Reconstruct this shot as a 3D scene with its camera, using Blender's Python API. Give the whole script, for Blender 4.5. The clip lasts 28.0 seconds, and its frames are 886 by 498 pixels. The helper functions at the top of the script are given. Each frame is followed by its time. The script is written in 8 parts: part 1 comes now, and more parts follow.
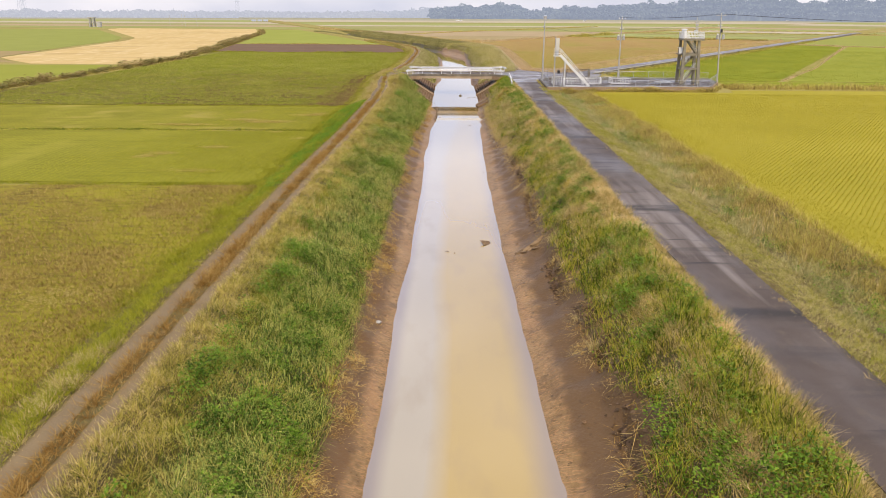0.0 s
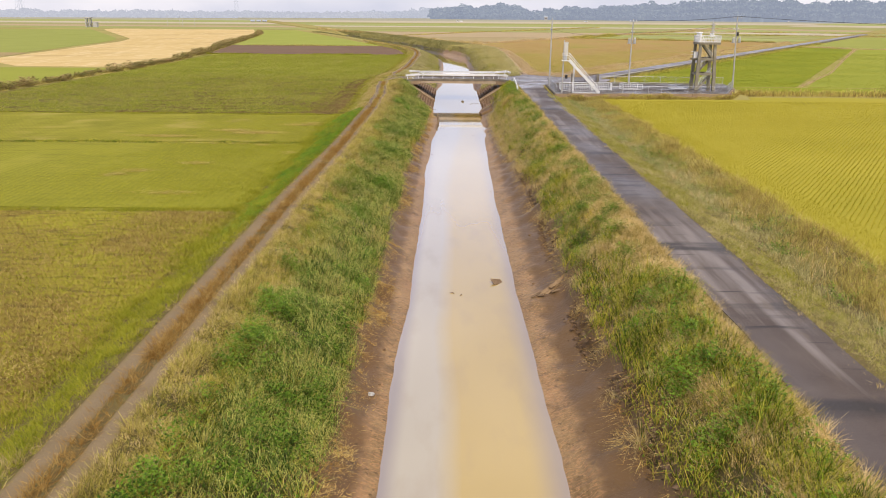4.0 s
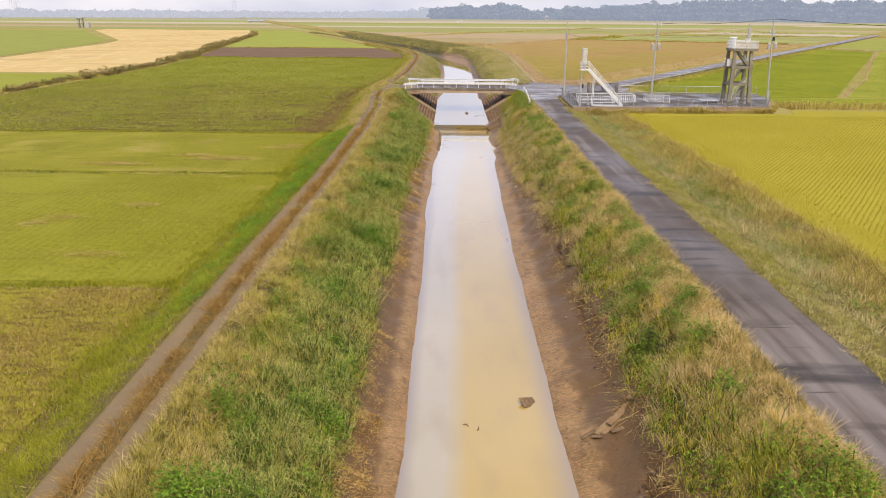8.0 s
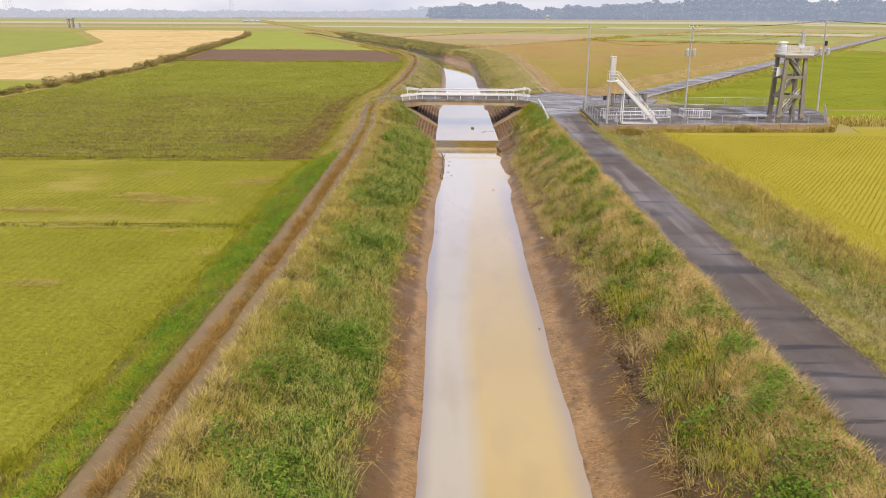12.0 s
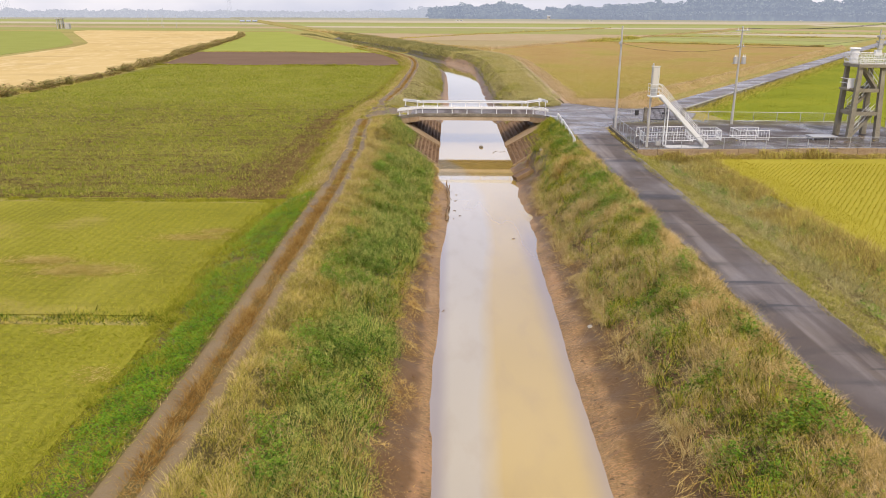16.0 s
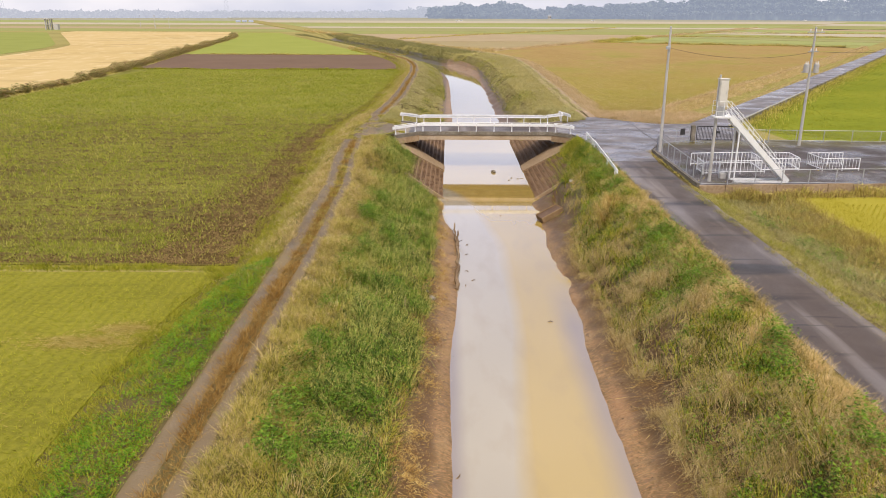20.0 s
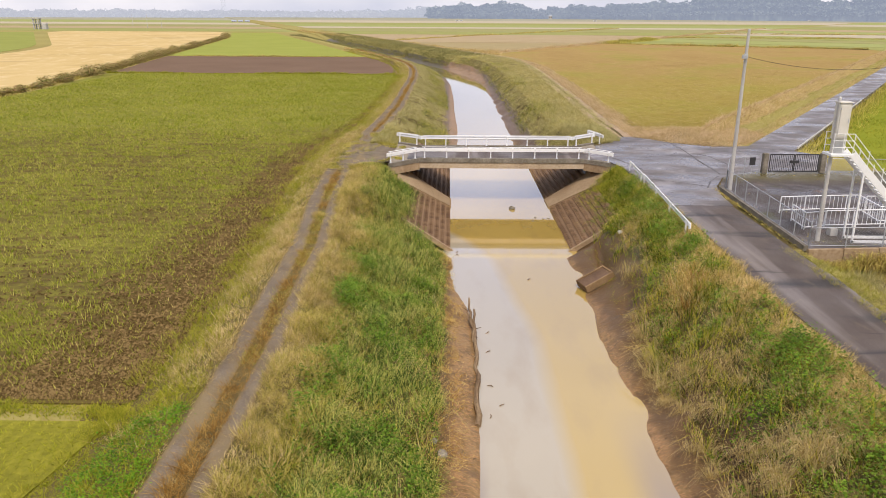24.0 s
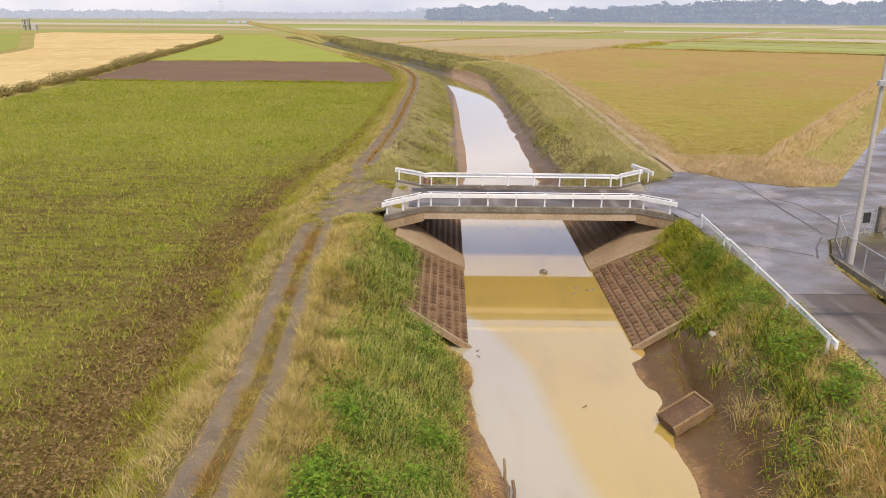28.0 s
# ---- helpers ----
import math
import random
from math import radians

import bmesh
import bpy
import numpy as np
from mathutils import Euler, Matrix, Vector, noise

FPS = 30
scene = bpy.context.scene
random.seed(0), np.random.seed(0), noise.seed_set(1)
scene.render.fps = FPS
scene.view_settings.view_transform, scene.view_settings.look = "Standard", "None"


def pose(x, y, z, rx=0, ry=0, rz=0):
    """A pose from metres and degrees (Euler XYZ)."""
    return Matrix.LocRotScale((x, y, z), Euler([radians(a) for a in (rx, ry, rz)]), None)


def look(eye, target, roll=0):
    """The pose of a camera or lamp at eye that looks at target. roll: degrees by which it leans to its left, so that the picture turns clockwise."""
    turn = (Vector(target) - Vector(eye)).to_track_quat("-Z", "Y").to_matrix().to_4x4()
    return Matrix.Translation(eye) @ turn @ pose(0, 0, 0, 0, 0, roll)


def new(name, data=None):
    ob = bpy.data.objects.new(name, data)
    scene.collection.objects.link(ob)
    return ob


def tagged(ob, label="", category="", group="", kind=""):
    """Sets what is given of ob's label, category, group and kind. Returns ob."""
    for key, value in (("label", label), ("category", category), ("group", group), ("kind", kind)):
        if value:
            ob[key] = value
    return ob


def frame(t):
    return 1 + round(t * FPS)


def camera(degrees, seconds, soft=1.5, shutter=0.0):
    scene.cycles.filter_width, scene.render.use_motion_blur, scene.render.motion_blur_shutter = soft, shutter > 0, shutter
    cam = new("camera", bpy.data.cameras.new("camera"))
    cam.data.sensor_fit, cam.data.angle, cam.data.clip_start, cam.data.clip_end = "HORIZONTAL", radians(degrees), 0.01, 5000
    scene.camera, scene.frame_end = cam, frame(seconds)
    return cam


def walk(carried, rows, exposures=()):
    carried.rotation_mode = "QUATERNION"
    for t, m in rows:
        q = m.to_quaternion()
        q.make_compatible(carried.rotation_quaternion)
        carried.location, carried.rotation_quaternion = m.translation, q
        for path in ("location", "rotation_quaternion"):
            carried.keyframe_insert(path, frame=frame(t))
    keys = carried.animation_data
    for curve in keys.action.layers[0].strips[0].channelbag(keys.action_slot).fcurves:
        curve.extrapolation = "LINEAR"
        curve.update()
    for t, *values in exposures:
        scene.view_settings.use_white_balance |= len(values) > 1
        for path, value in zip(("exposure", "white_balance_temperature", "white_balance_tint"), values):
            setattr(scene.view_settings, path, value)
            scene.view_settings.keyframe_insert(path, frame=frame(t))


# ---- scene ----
cam = camera(61.2, 28.0, soft=0.85)
PATH = [
    (0, (0.667, -12.379, 11.387), (0.648, -10.472, 10.783), 0.3),
    (1, (0.6, -11.607, 11.415), (0.581, -9.7, 10.811), 0.3),
    (2, (0.515, -10.123, 11.469), (0.497, -8.217, 10.865), 0.4),
    (3, (0.415, -8.017, 11.543), (0.396, -6.111, 10.939), 0.4),
    (4, (0.301, -5.388, 11.63), (0.283, -3.482, 11.027), 0.4),
    (5, (0.176, -2.34, 11.725), (0.158, -0.433, 11.121), 0.4),
    (6, (0.041, 1.031, 11.821), (0.024, 2.938, 11.218), 0.4),
    (7, (-0.101, 4.635, 11.916), (-0.118, 6.542, 11.312), 0.4),
    (8, (-0.248, 8.399, 12.003), (-0.265, 10.305, 11.399), 0.4),
    (9, (-0.401, 12.261, 12.082), (-0.418, 14.167, 11.477), 0.4),
    (10, (-0.557, 16.177, 12.147), (-0.573, 18.083, 11.543), 0.4),
    (11, (-0.715, 20.116, 12.199), (-0.732, 22.022, 11.594), 0.4),
    (12, (-0.876, 24.061, 12.235), (-0.892, 25.967, 11.629), 0.3),
    (13, (-1.037, 28.003, 12.254), (-1.053, 29.91, 11.649), 0.3),
    (14, (-1.2, 31.945, 12.257), (-1.216, 33.851, 11.651), 0.3),
    (15, (-1.364, 35.889, 12.243), (-1.379, 37.795, 11.638), 0.3),
    (16, (-1.528, 39.842, 12.215), (-1.543, 41.748, 11.609), 0.3),
    (17, (-1.694, 43.808, 12.175), (-1.709, 45.714, 11.568), 0.3),
    (18, (-1.862, 47.788, 12.123), (-1.876, 49.694, 11.517), 0.2),
    (19, (-2.032, 51.778, 12.065), (-2.046, 53.684, 11.458), 0.2),
    (20, (-2.205, 55.767, 12.002), (-2.219, 57.673, 11.396), 0.2),
    (21, (-2.383, 59.738, 11.941), (-2.396, 61.644, 11.335), 0.2),
    (22, (-2.566, 63.671, 11.886), (-2.578, 65.577, 11.279), 0.3),
    (23, (-2.756, 67.547, 11.842), (-2.768, 69.453, 11.236), 0.3),
    (24, (-2.955, 71.348, 11.816), (-2.966, 73.254, 11.21), 0.3),
    (25, (-3.165, 75.072, 11.815), (-3.175, 76.978, 11.21), 0.3),
    (26, (-3.387, 78.737, 11.847), (-3.397, 80.643, 11.242), 0.4),
    (27, (-3.624, 82.396, 11.919), (-3.634, 84.303, 11.316), 0.4),
    (28, (-3.879, 86.152, 12.041), (-3.887, 88.059, 11.439), 0.5),
]
walk(cam, [(t, look(eye, target, roll)) for t, eye, target, roll in PATH], [(0, 0.1, 6900, 15.0), (28, 0.1, 6900, 15.0)])

# ---- light ----
world = bpy.data.worlds.new("overcast_sky")
scene.world = world
world.use_nodes = True
wn, wl = world.node_tree.nodes, world.node_tree.links
wn.clear()
w_out = wn.new("ShaderNodeOutputWorld")
w_bg = wn.new("ShaderNodeBackground")
w_sky = wn.new("ShaderNodeTexSky")
w_sky.sky_type, w_sky.sun_disc = "NISHITA", False
w_sky.sun_elevation, w_sky.sun_rotation = radians(54), radians(169)
w_gain = wn.new("ShaderNodeVectorMath")
w_gain.operation = "SCALE"
w_gain.inputs["Scale"].default_value = 0.10
wl.new(w_sky.outputs[0], w_gain.inputs[0])
w_co = wn.new("ShaderNodeTexCoord")
w_noise = wn.new("ShaderNodeTexNoise")
w_noise.inputs["Scale"].default_value, w_noise.inputs["Detail"].default_value = 3.2, 5.0
w_map = wn.new("ShaderNodeMapping")
w_map.inputs["Scale"].default_value = (1.0, 1.0, 2.2)
wl.new(w_co.outputs["Generated"], w_map.inputs[0])
wl.new(w_map.outputs[0], w_noise.inputs["Vector"])
w_ramp = wn.new("ShaderNodeValToRGB")
w_ramp.color_ramp.elements[0].position, w_ramp.color_ramp.elements[0].color = 0.36, (0.54, 0.60, 0.76, 1)
w_ramp.color_ramp.elements[1].position, w_ramp.color_ramp.elements[1].color = 0.66, (0.90, 0.91, 0.98, 1)
wl.new(w_noise.outputs[0], w_ramp.inputs[0])
w_mix = wn.new("ShaderNodeMixRGB")
w_mix.inputs[0].default_value = 0.86
wl.new(w_gain.outputs[0], w_mix.inputs[1])
wl.new(w_ramp.outputs[0], w_mix.inputs[2])
w_sep, w_tone, w_mul = wn.new("ShaderNodeSeparateXYZ"), wn.new("ShaderNodeValToRGB"), wn.new("ShaderNodeMixRGB")
wl.new(w_co.outputs["Generated"], w_sep.inputs[0])
wl.new(w_sep.outputs[2], w_tone.inputs[0])
w_tone.color_ramp.elements[0].color, w_tone.color_ramp.elements[1].color = (1, 1, 1, 1), (1, 1, 1, 1)
for at_z, tone in ((0.10, (0.93, 0.95, 1.0, 1)), (0.28, (0.79, 0.84, 0.99, 1)), (0.55, (0.96, 0.96, 0.98, 1))):
    w_tone.color_ramp.elements.new(at_z).color = tone
w_mul.blend_type = "MULTIPLY"
w_mul.inputs[0].default_value = 1.0
wl.new(w_mix.outputs[0], w_mul.inputs[1])
wl.new(w_tone.outputs[0], w_mul.inputs[2])
wl.new(w_mul.outputs[0], w_bg.inputs[0])
w_bg.inputs[1].default_value = 1.10
wl.new(w_bg.outputs[0], w_out.inputs[0])

sun = new("sun", bpy.data.lights.new("sun", "SUN"))
sun.data.energy, sun.data.angle, sun.data.color = 2.7, radians(14), (1.0, 0.94, 0.84)
sun.matrix_world = look((12, -62, 90), (0, 0, 0))


# ---- small tools ----
def vnoise(x, y, size, seed=0):
    """Smooth value noise of the plan, 0 to 1."""
    table = np.random.RandomState(seed).rand(64, 64)
    u, v = np.asarray(x, float) / size + 1000.3, np.asarray(y, float) / size + 1000.7
    i, j = np.floor(u).astype(int), np.floor(v).astype(int)
    a, b = u - i, v - j
    a, b = a * a * (3 - 2 * a), b * b * (3 - 2 * b)
    t = lambda p, q: table[p % 64, q % 64]
    return (t(i, j) * (1 - a) + t(i + 1, j) * a) * (1 - b) + (t(i, j + 1) * (1 - a) + t(i + 1, j + 1) * a) * b


class Geo:
    """Collects vertices and faces of one mesh."""

    def __init__(self):
        self.v, self.f = [], []

    def add(self, verts, faces):
        k = len(self.v)
        self.v += [tuple(p) for p in verts]
        self.f += [tuple(i + k for i in f) for f in faces]
        return self

    def box(self, c, s, rz=0.0, ch=0.0):
        """A box by its middle and size, turned about z, with chamfered upright edges."""
        hx, hy, hz = s[0] / 2, s[1] / 2, s[2] / 2
        ch = min(ch, hx * 0.9, hy * 0.9)
        if ch > 0:
            ring = [(hx - ch, -hy), (hx, -hy + ch), (hx, hy - ch), (hx - ch, hy), (-hx + ch, hy), (-hx, hy - ch), (-hx, -hy + ch), (-hx + ch, -hy)]
        else:
            ring = [(hx, -hy), (hx, hy), (-hx, hy), (-hx, -hy)]
        n, co, si = len(ring), math.cos(rz), math.sin(rz)
        low = [(c[0] + x * co - y * si, c[1] + x * si + y * co) for x, y in ring]
        if ch > 0:
            m = min(ch, hz * 0.9)
            k = [1 - m / hx, 1 - m / hy]
            top = [(c[0] + x * k[0] * co - y * k[1] * si, c[1] + x * k[0] * si + y * k[1] * co) for x, y in ring]
            v = [(x, y, c[2] - hz) for x, y in low] + [(x, y, c[2] + hz - m) for x, y in low] + [(x, y, c[2] + hz) for x, y in top]
            f = [tuple(range(n))[::-1], tuple(range(2 * n, 3 * n))]
            f += [(r * n + i, r * n + (i + 1) % n, r * n + n + (i + 1) % n, r * n + n + i) for r in (0, 1) for i in range(n)]
        else:
            v = [(x, y, c[2] - hz) for x, y in low] + [(x, y, c[2] + hz) for x, y in low]
            f = [tuple(range(n))[::-1], tuple(range(n, 2 * n))] + [(i, (i + 1) % n, n + (i + 1) % n, n + i) for i in range(n)]
        return self.add(v, f)

    def rod(self, p, q, r, r2=None, n=8):
        """A round bar from p to q."""
        p, q = Vector(p), Vector(q)
        d = (q - p).normalized()
        a = d.cross(Vector((0, 0, 1)) if abs(d.z) < 0.9 else Vector((1, 0, 0))).normalized()
        b = d.cross(a)
        r2 = r if r2 is None else r2
        v = [c + (a * math.cos(t) + b * math.sin(t)) * s for c, s in ((p, r), (q, r2)) for t in [2 * math.pi * i / n for i in range(n)]]
        return self.add(v, [(i, (i + 1) % n, n + (i + 1) % n, n + i)[::-1] for i in range(n)] + [tuple(range(n)), tuple(range(n, 2 * n))[::-1]])

    def bar(self, p, q, w, h):
        """A flat bar from p to q, w wide across and h high."""
        p, q = Vector(p), Vector(q)
        d = (q - p).normalized()
        side = d.cross(Vector((0, 0, 1)) if abs(d.z) < 0.98 else Vector((0, 1, 0))).normalized()
        up = side.cross(d)
        v = [c + side * a * w / 2 + up * b * h / 2 for c in (p, q) for a, b in ((-1, -1), (1, -1), (1, 1), (-1, 1))]
        return self.add(v, [(0, 1, 2, 3)[::-1], (4, 5, 6, 7)] + [(i, (i + 1) % 4, 4 + (i + 1) % 4, 4 + i) for i in range(4)])

    def prism(self, ring, shift):
        """A flat outline pushed along a vector."""
        n = len(ring)
        v = [Vector(p) for p in ring] + [Vector(p) + Vector(shift) for p in ring]
        return self.add(v, [tuple(range(n))[::-1], tuple(range(n, 2 * n))] + [(i, (i + 1) % n, n + (i + 1) % n, n + i) for i in range(n)])

    def mesh(self, name, material, smooth=False):
        me = bpy.data.meshes.new(name)
        me.from_pydata([tuple(p) for p in self.v], [], self.f)
        bm = bmesh.new()
        bm.from_mesh(me)
        bmesh.ops.recalc_face_normals(bm, faces=bm.faces)
        bm.to_mesh(me)
        bm.free()
        me.materials.append(material)
        if smooth:
            me.shade_smooth()
        return me


def part(name, geo, material, parent=None, label="", smooth=False):
    """Links a geometry as one mesh object under a thing or part."""
    ob = new(name, geo.mesh(name, material, smooth))
    ob.parent = parent
    return tagged(ob, label)


def thing(name, label, category, group="", kind="", at=(0, 0, 0), rz=0.0):
    ob = new(name)
    ob.empty_display_size = 0.3
    ob.matrix_world = pose(*at, 0, 0, rz)
    return tagged(ob, label, category, group, kind)


def raw(name, verts, faces, material, smooth=False):
    """A large mesh from arrays; faces all of one size."""
    me = bpy.data.meshes.new(name)
    verts, faces = np.asarray(verts, np.float32), np.asarray(faces, np.int32)
    me.vertices.add(len(verts))
    me.vertices.foreach_set("co", verts.ravel())
    n, k = faces.shape
    me.loops.add(n * k)
    me.loops.foreach_set("vertex_index", faces.ravel())
    me.polygons.add(n)
    me.polygons.foreach_set("loop_start", np.arange(n, dtype=np.int32) * k)
    me.update(calc_edges=True)
    me.materials.append(material)
    if smooth:
        me.shade_smooth()
    else:
        me.shade_flat()
    return new(name, me)


# ---- materials ----
def surface(name, colours, big=1.0, fine=20.0, rough=0.8, bump=0.3, bump_scale=None, random=0.0, island=False, metal=0.0, mix=0.5, stretch=(1, 1, 1), spec=0.3, lo=0.3, hi=0.7):
    """Colours blended by a broad and a fine noise, with fine relief; random varies pieces or islands."""
    m = bpy.data.materials.new(name)
    m.use_nodes = True
    n, l = m.node_tree.nodes, m.node_tree.links
    b = n["Principled BSDF"]
    co, mp = n.new("ShaderNodeTexCoord"), n.new("ShaderNodeMapping")
    mp.inputs["Scale"].default_value = stretch
    l.new(co.outputs["Object"], mp.inputs[0])
    n1, n2, mx = n.new("ShaderNodeTexNoise"), n.new("ShaderNodeTexNoise"), n.new("ShaderNodeMix")
    n1.inputs["Scale"].default_value, n1.inputs["Detail"].default_value = big, 4
    n2.inputs["Scale"].default_value, n2.inputs["Detail"].default_value = fine, 6
    for k in (n1, n2):
        l.new(mp.outputs[0], k.inputs["Vector"])
    mx.inputs[0].default_value = mix
    l.new(n1.outputs[0], mx.inputs[2])
    l.new(n2.outputs[0], mx.inputs[3])
    fac = mx.outputs[0]
    if random:
        if island:
            src = n.new("ShaderNodeNewGeometry").outputs["Random Per Island"]
        else:
            src = n.new("ShaderNodeObjectInfo").outputs["Random"]
        ma = n.new("ShaderNodeMath")
        ma.operation = "MULTIPLY_ADD"
        l.new(src, ma.inputs[0])
        ma.inputs[1].default_value, ma.inputs[2].default_value = random, -random / 2
        ad = n.new("ShaderNodeMath")
        ad.operation = "ADD"
        l.new(ma.outputs[0], ad.inputs[0])
        l.new(fac, ad.inputs[1])
        fac = ad.outputs[0]
    cr = n.new("ShaderNodeValToRGB")
    el = cr.color_ramp.elements
    while len(el) < len(colours):
        el.new(0.5)
    for i, c in enumerate(colours):
        el[i].position = lo + (hi - lo) * i / max(1, len(colours) - 1)
        el[i].color = (*c, 1)
    l.new(fac, cr.inputs[0])
    l.new(cr.outputs[0], b.inputs["Base Color"])
    b.inputs["Roughness"].default_value, b.inputs["Metallic"].default_value = rough, metal
    b.inputs["Specular IOR Level"].default_value = spec
    if bump:
        bp = n.new("ShaderNodeBump")
        bp.inputs["Strength"].default_value, bp.inputs["Distance"].default_value = bump, 0.05
        if bump_scale:
            n3 = n.new("ShaderNodeTexNoise")
            n3.inputs["Scale"].default_value, n3.inputs["Detail"].default_value = bump_scale, 5
            l.new(mp.outputs[0], n3.inputs["Vector"])
            l.new(n3.outputs[0], bp.inputs["Height"])
        else:
            l.new(n2.outputs[0], bp.inputs["Height"])
        l.new(bp.outputs[0], b.inputs["Normal"])
    return m


def foliage(name, colours, big=0.25, random=0.45, rough=0.6, translucent=0.25, lo=0.25, hi=0.75):
    """Leaves and blades: hue drifts over the bank and from blade to blade, with light passing through."""
    m = surface(name, colours, big, 2.4, rough, 0, None, random, True, 0, 0.55, (1, 1, 1), 0.06, lo, hi)
    n, l = m.node_tree.nodes, m.node_tree.links
    b, out = n["Principled BSDF"], n["Material Output"]
    tr, mx = n.new("ShaderNodeBsdfTranslucent"), n.new("ShaderNodeMixShader")
    mx.inputs[0].default_value = translucent
    src = b.inputs["Base Color"].links[0].from_socket
    l.new(src, tr.inputs[0])
    l.new(b.outputs[0], mx.inputs[1])
    l.new(tr.outputs[0], mx.inputs[2])
    l.new(mx.outputs[0], out.inputs[0])
    return m


# bare soil, its tone lowered so that gaps in the grass look shaded
M_soil = surface("bank_soil", [(0.10, 0.07, 0.032), (0.15, 0.115, 0.05), (0.13, 0.12, 0.04)], 0.4, 8, 0.95, 0.5, spec=0.05)


def overlay(m, colour, scale, stretch, lo, hi, amount, kind="noise", distort=2.0, angle=0.0):
    """Lays patches or bands of a second colour over a material."""
    n, l = m.node_tree.nodes, m.node_tree.links
    b = n["Principled BSDF"]
    src = b.inputs["Base Color"].links[0].from_socket
    co, mp = n.new("ShaderNodeTexCoord"), n.new("ShaderNodeMapping")
    mp.inputs["Scale"].default_value = stretch
    mp.inputs["Rotation"].default_value = (0, 0, radians(angle))
    l.new(co.outputs["Object"], mp.inputs[0])
    if kind == "wave":
        t = n.new("ShaderNodeTexWave")
        t.bands_direction = "Y"
        t.inputs["Scale"].default_value, t.inputs["Distortion"].default_value, t.inputs["Detail"].default_value = scale, distort, 3
        t.inputs["Detail Scale"].default_value = 2.0
        fac = t.outputs["Fac"]
    else:
        t = n.new("ShaderNodeTexNoise")
        t.inputs["Scale"].default_value, t.inputs["Detail"].default_value = scale, 5
        fac = t.outputs[0]
    l.new(mp.outputs[0], t.inputs["Vector"])
    mr, mx = n.new("ShaderNodeMapRange"), n.new("ShaderNodeMixRGB")
    mr.inputs["From Min"].default_value, mr.inputs["From Max"].default_value, mr.inputs["To Max"].default_value = lo, hi, amount
    l.new(fac, mr.inputs["Value"])
    l.new(mr.outputs[0], mx.inputs[0])
    l.new(src, mx.inputs[1])
    mx.inputs[2].default_value = (*colour, 1)
    l.new(mx.outputs[0], b.inputs["Base Color"])
    return m


def overlay_x(m, colour, x0, x1, jitter, amount=1.0, noise_scale=1.2, axis=0):
    """Lets a material pass into a second colour across the plan, along a ragged line."""
    n, l = m.node_tree.nodes, m.node_tree.links
    b = n["Principled BSDF"]
    src = b.inputs["Base Color"].links[0].from_socket
    co, sp, no, ad = n.new("ShaderNodeTexCoord"), n.new("ShaderNodeSeparateXYZ"), n.new("ShaderNodeTexNoise"), n.new("ShaderNodeMath")
    no.inputs["Scale"].default_value, no.inputs["Detail"].default_value = noise_scale, 6
    l.new(co.outputs["Object"], sp.inputs[0])
    l.new(co.outputs["Object"], no.inputs["Vector"])
    ad.operation = "MULTIPLY_ADD"
    l.new(no.outputs[0], ad.inputs[0])
    ad.inputs[1].default_value = jitter
    l.new(sp.outputs[axis], ad.inputs[2])
    mr, mx = n.new("ShaderNodeMapRange"), n.new("ShaderNodeMixRGB")
    mr.interpolation_type = "SMOOTHSTEP"
    mr.inputs["From Min"].default_value, mr.inputs["From Max"].default_value, mr.inputs["To Max"].default_value = x0 + jitter / 2, x1 + jitter / 2, amount
    l.new(ad.outputs[0], mr.inputs["Value"])
    l.new(mr.outputs[0], mx.inputs[0])
    l.new(src, mx.inputs[1])
    mx.inputs[2].default_value = (*colour, 1)
    l.new(mx.outputs[0], b.inputs["Base Color"])
    return m


M_mud = surface("canal_bank_mud", [(0.137, 0.077, 0.027), (0.225, 0.134, 0.052), (0.30, 0.186, 0.079), (0.36, 0.23, 0.107)], 0.8, 7.0, 0.42, 0.7, 9.0, spec=0.22, stretch=(1, 0.6, 1), mix=0.45)
overlay(M_mud, (0.50, 0.26, 0.115), 1.25, (0.35, 1.0, 1.0), 0.70, 1.0, 0.5, "wave", 20.0)
overlay(M_mud, (0.40, 0.215, 0.10), 0.3, (1.6, 0.35, 1), 0.56, 0.68, 0.55)
overlay(M_mud, (0.14, 0.085, 0.05), 1.6, (0.5, 1.6, 1), 0.58, 0.68, 0.5)
overlay_x(M_mud, (0.135, 0.077, 0.032), 4.9, 5.6, 1.2)
overlay_x(M_mud, (0.15, 0.083, 0.034), -2.5, -3.0, 0.8)
overlay(M_mud, (0.11, 0.064, 0.027), 1.4, (1, 0.7, 1), 0.54, 0.70, 0.6)
overlay(M_mud, (0.075, 0.045, 0.018), 4.0, (1, 1, 1), 0.62, 0.70, 0.7)
overlay(M_mud, (0.21, 0.13, 0.056), 6.0, (1, 1, 1), 0.60, 0.70, 0.4)
# soil under the bank grass, darkened further for the shade between blades
overlay_x(M_mud, (0.085, 0.065, 0.022), 7.4, 8.4, 2.0)
overlay_x(M_mud, (0.085, 0.065, 0.022), -4.1, -4.8, 1.6)
M_asphalt = surface("worn_asphalt", [(0.058, 0.040, 0.030), (0.09, 0.066, 0.051), (0.125, 0.096, 0.076)], 0.5, 22, 0.45, 0.12, 50, mix=0.55, spec=0.3)
# pale lengthwise streaks: wheel wear, with wet sheen put into the colour
overlay(M_asphalt, (0.25, 0.215, 0.19), 0.7, (1.1, 0.07, 1.0), 0.52, 0.66, 0.75)
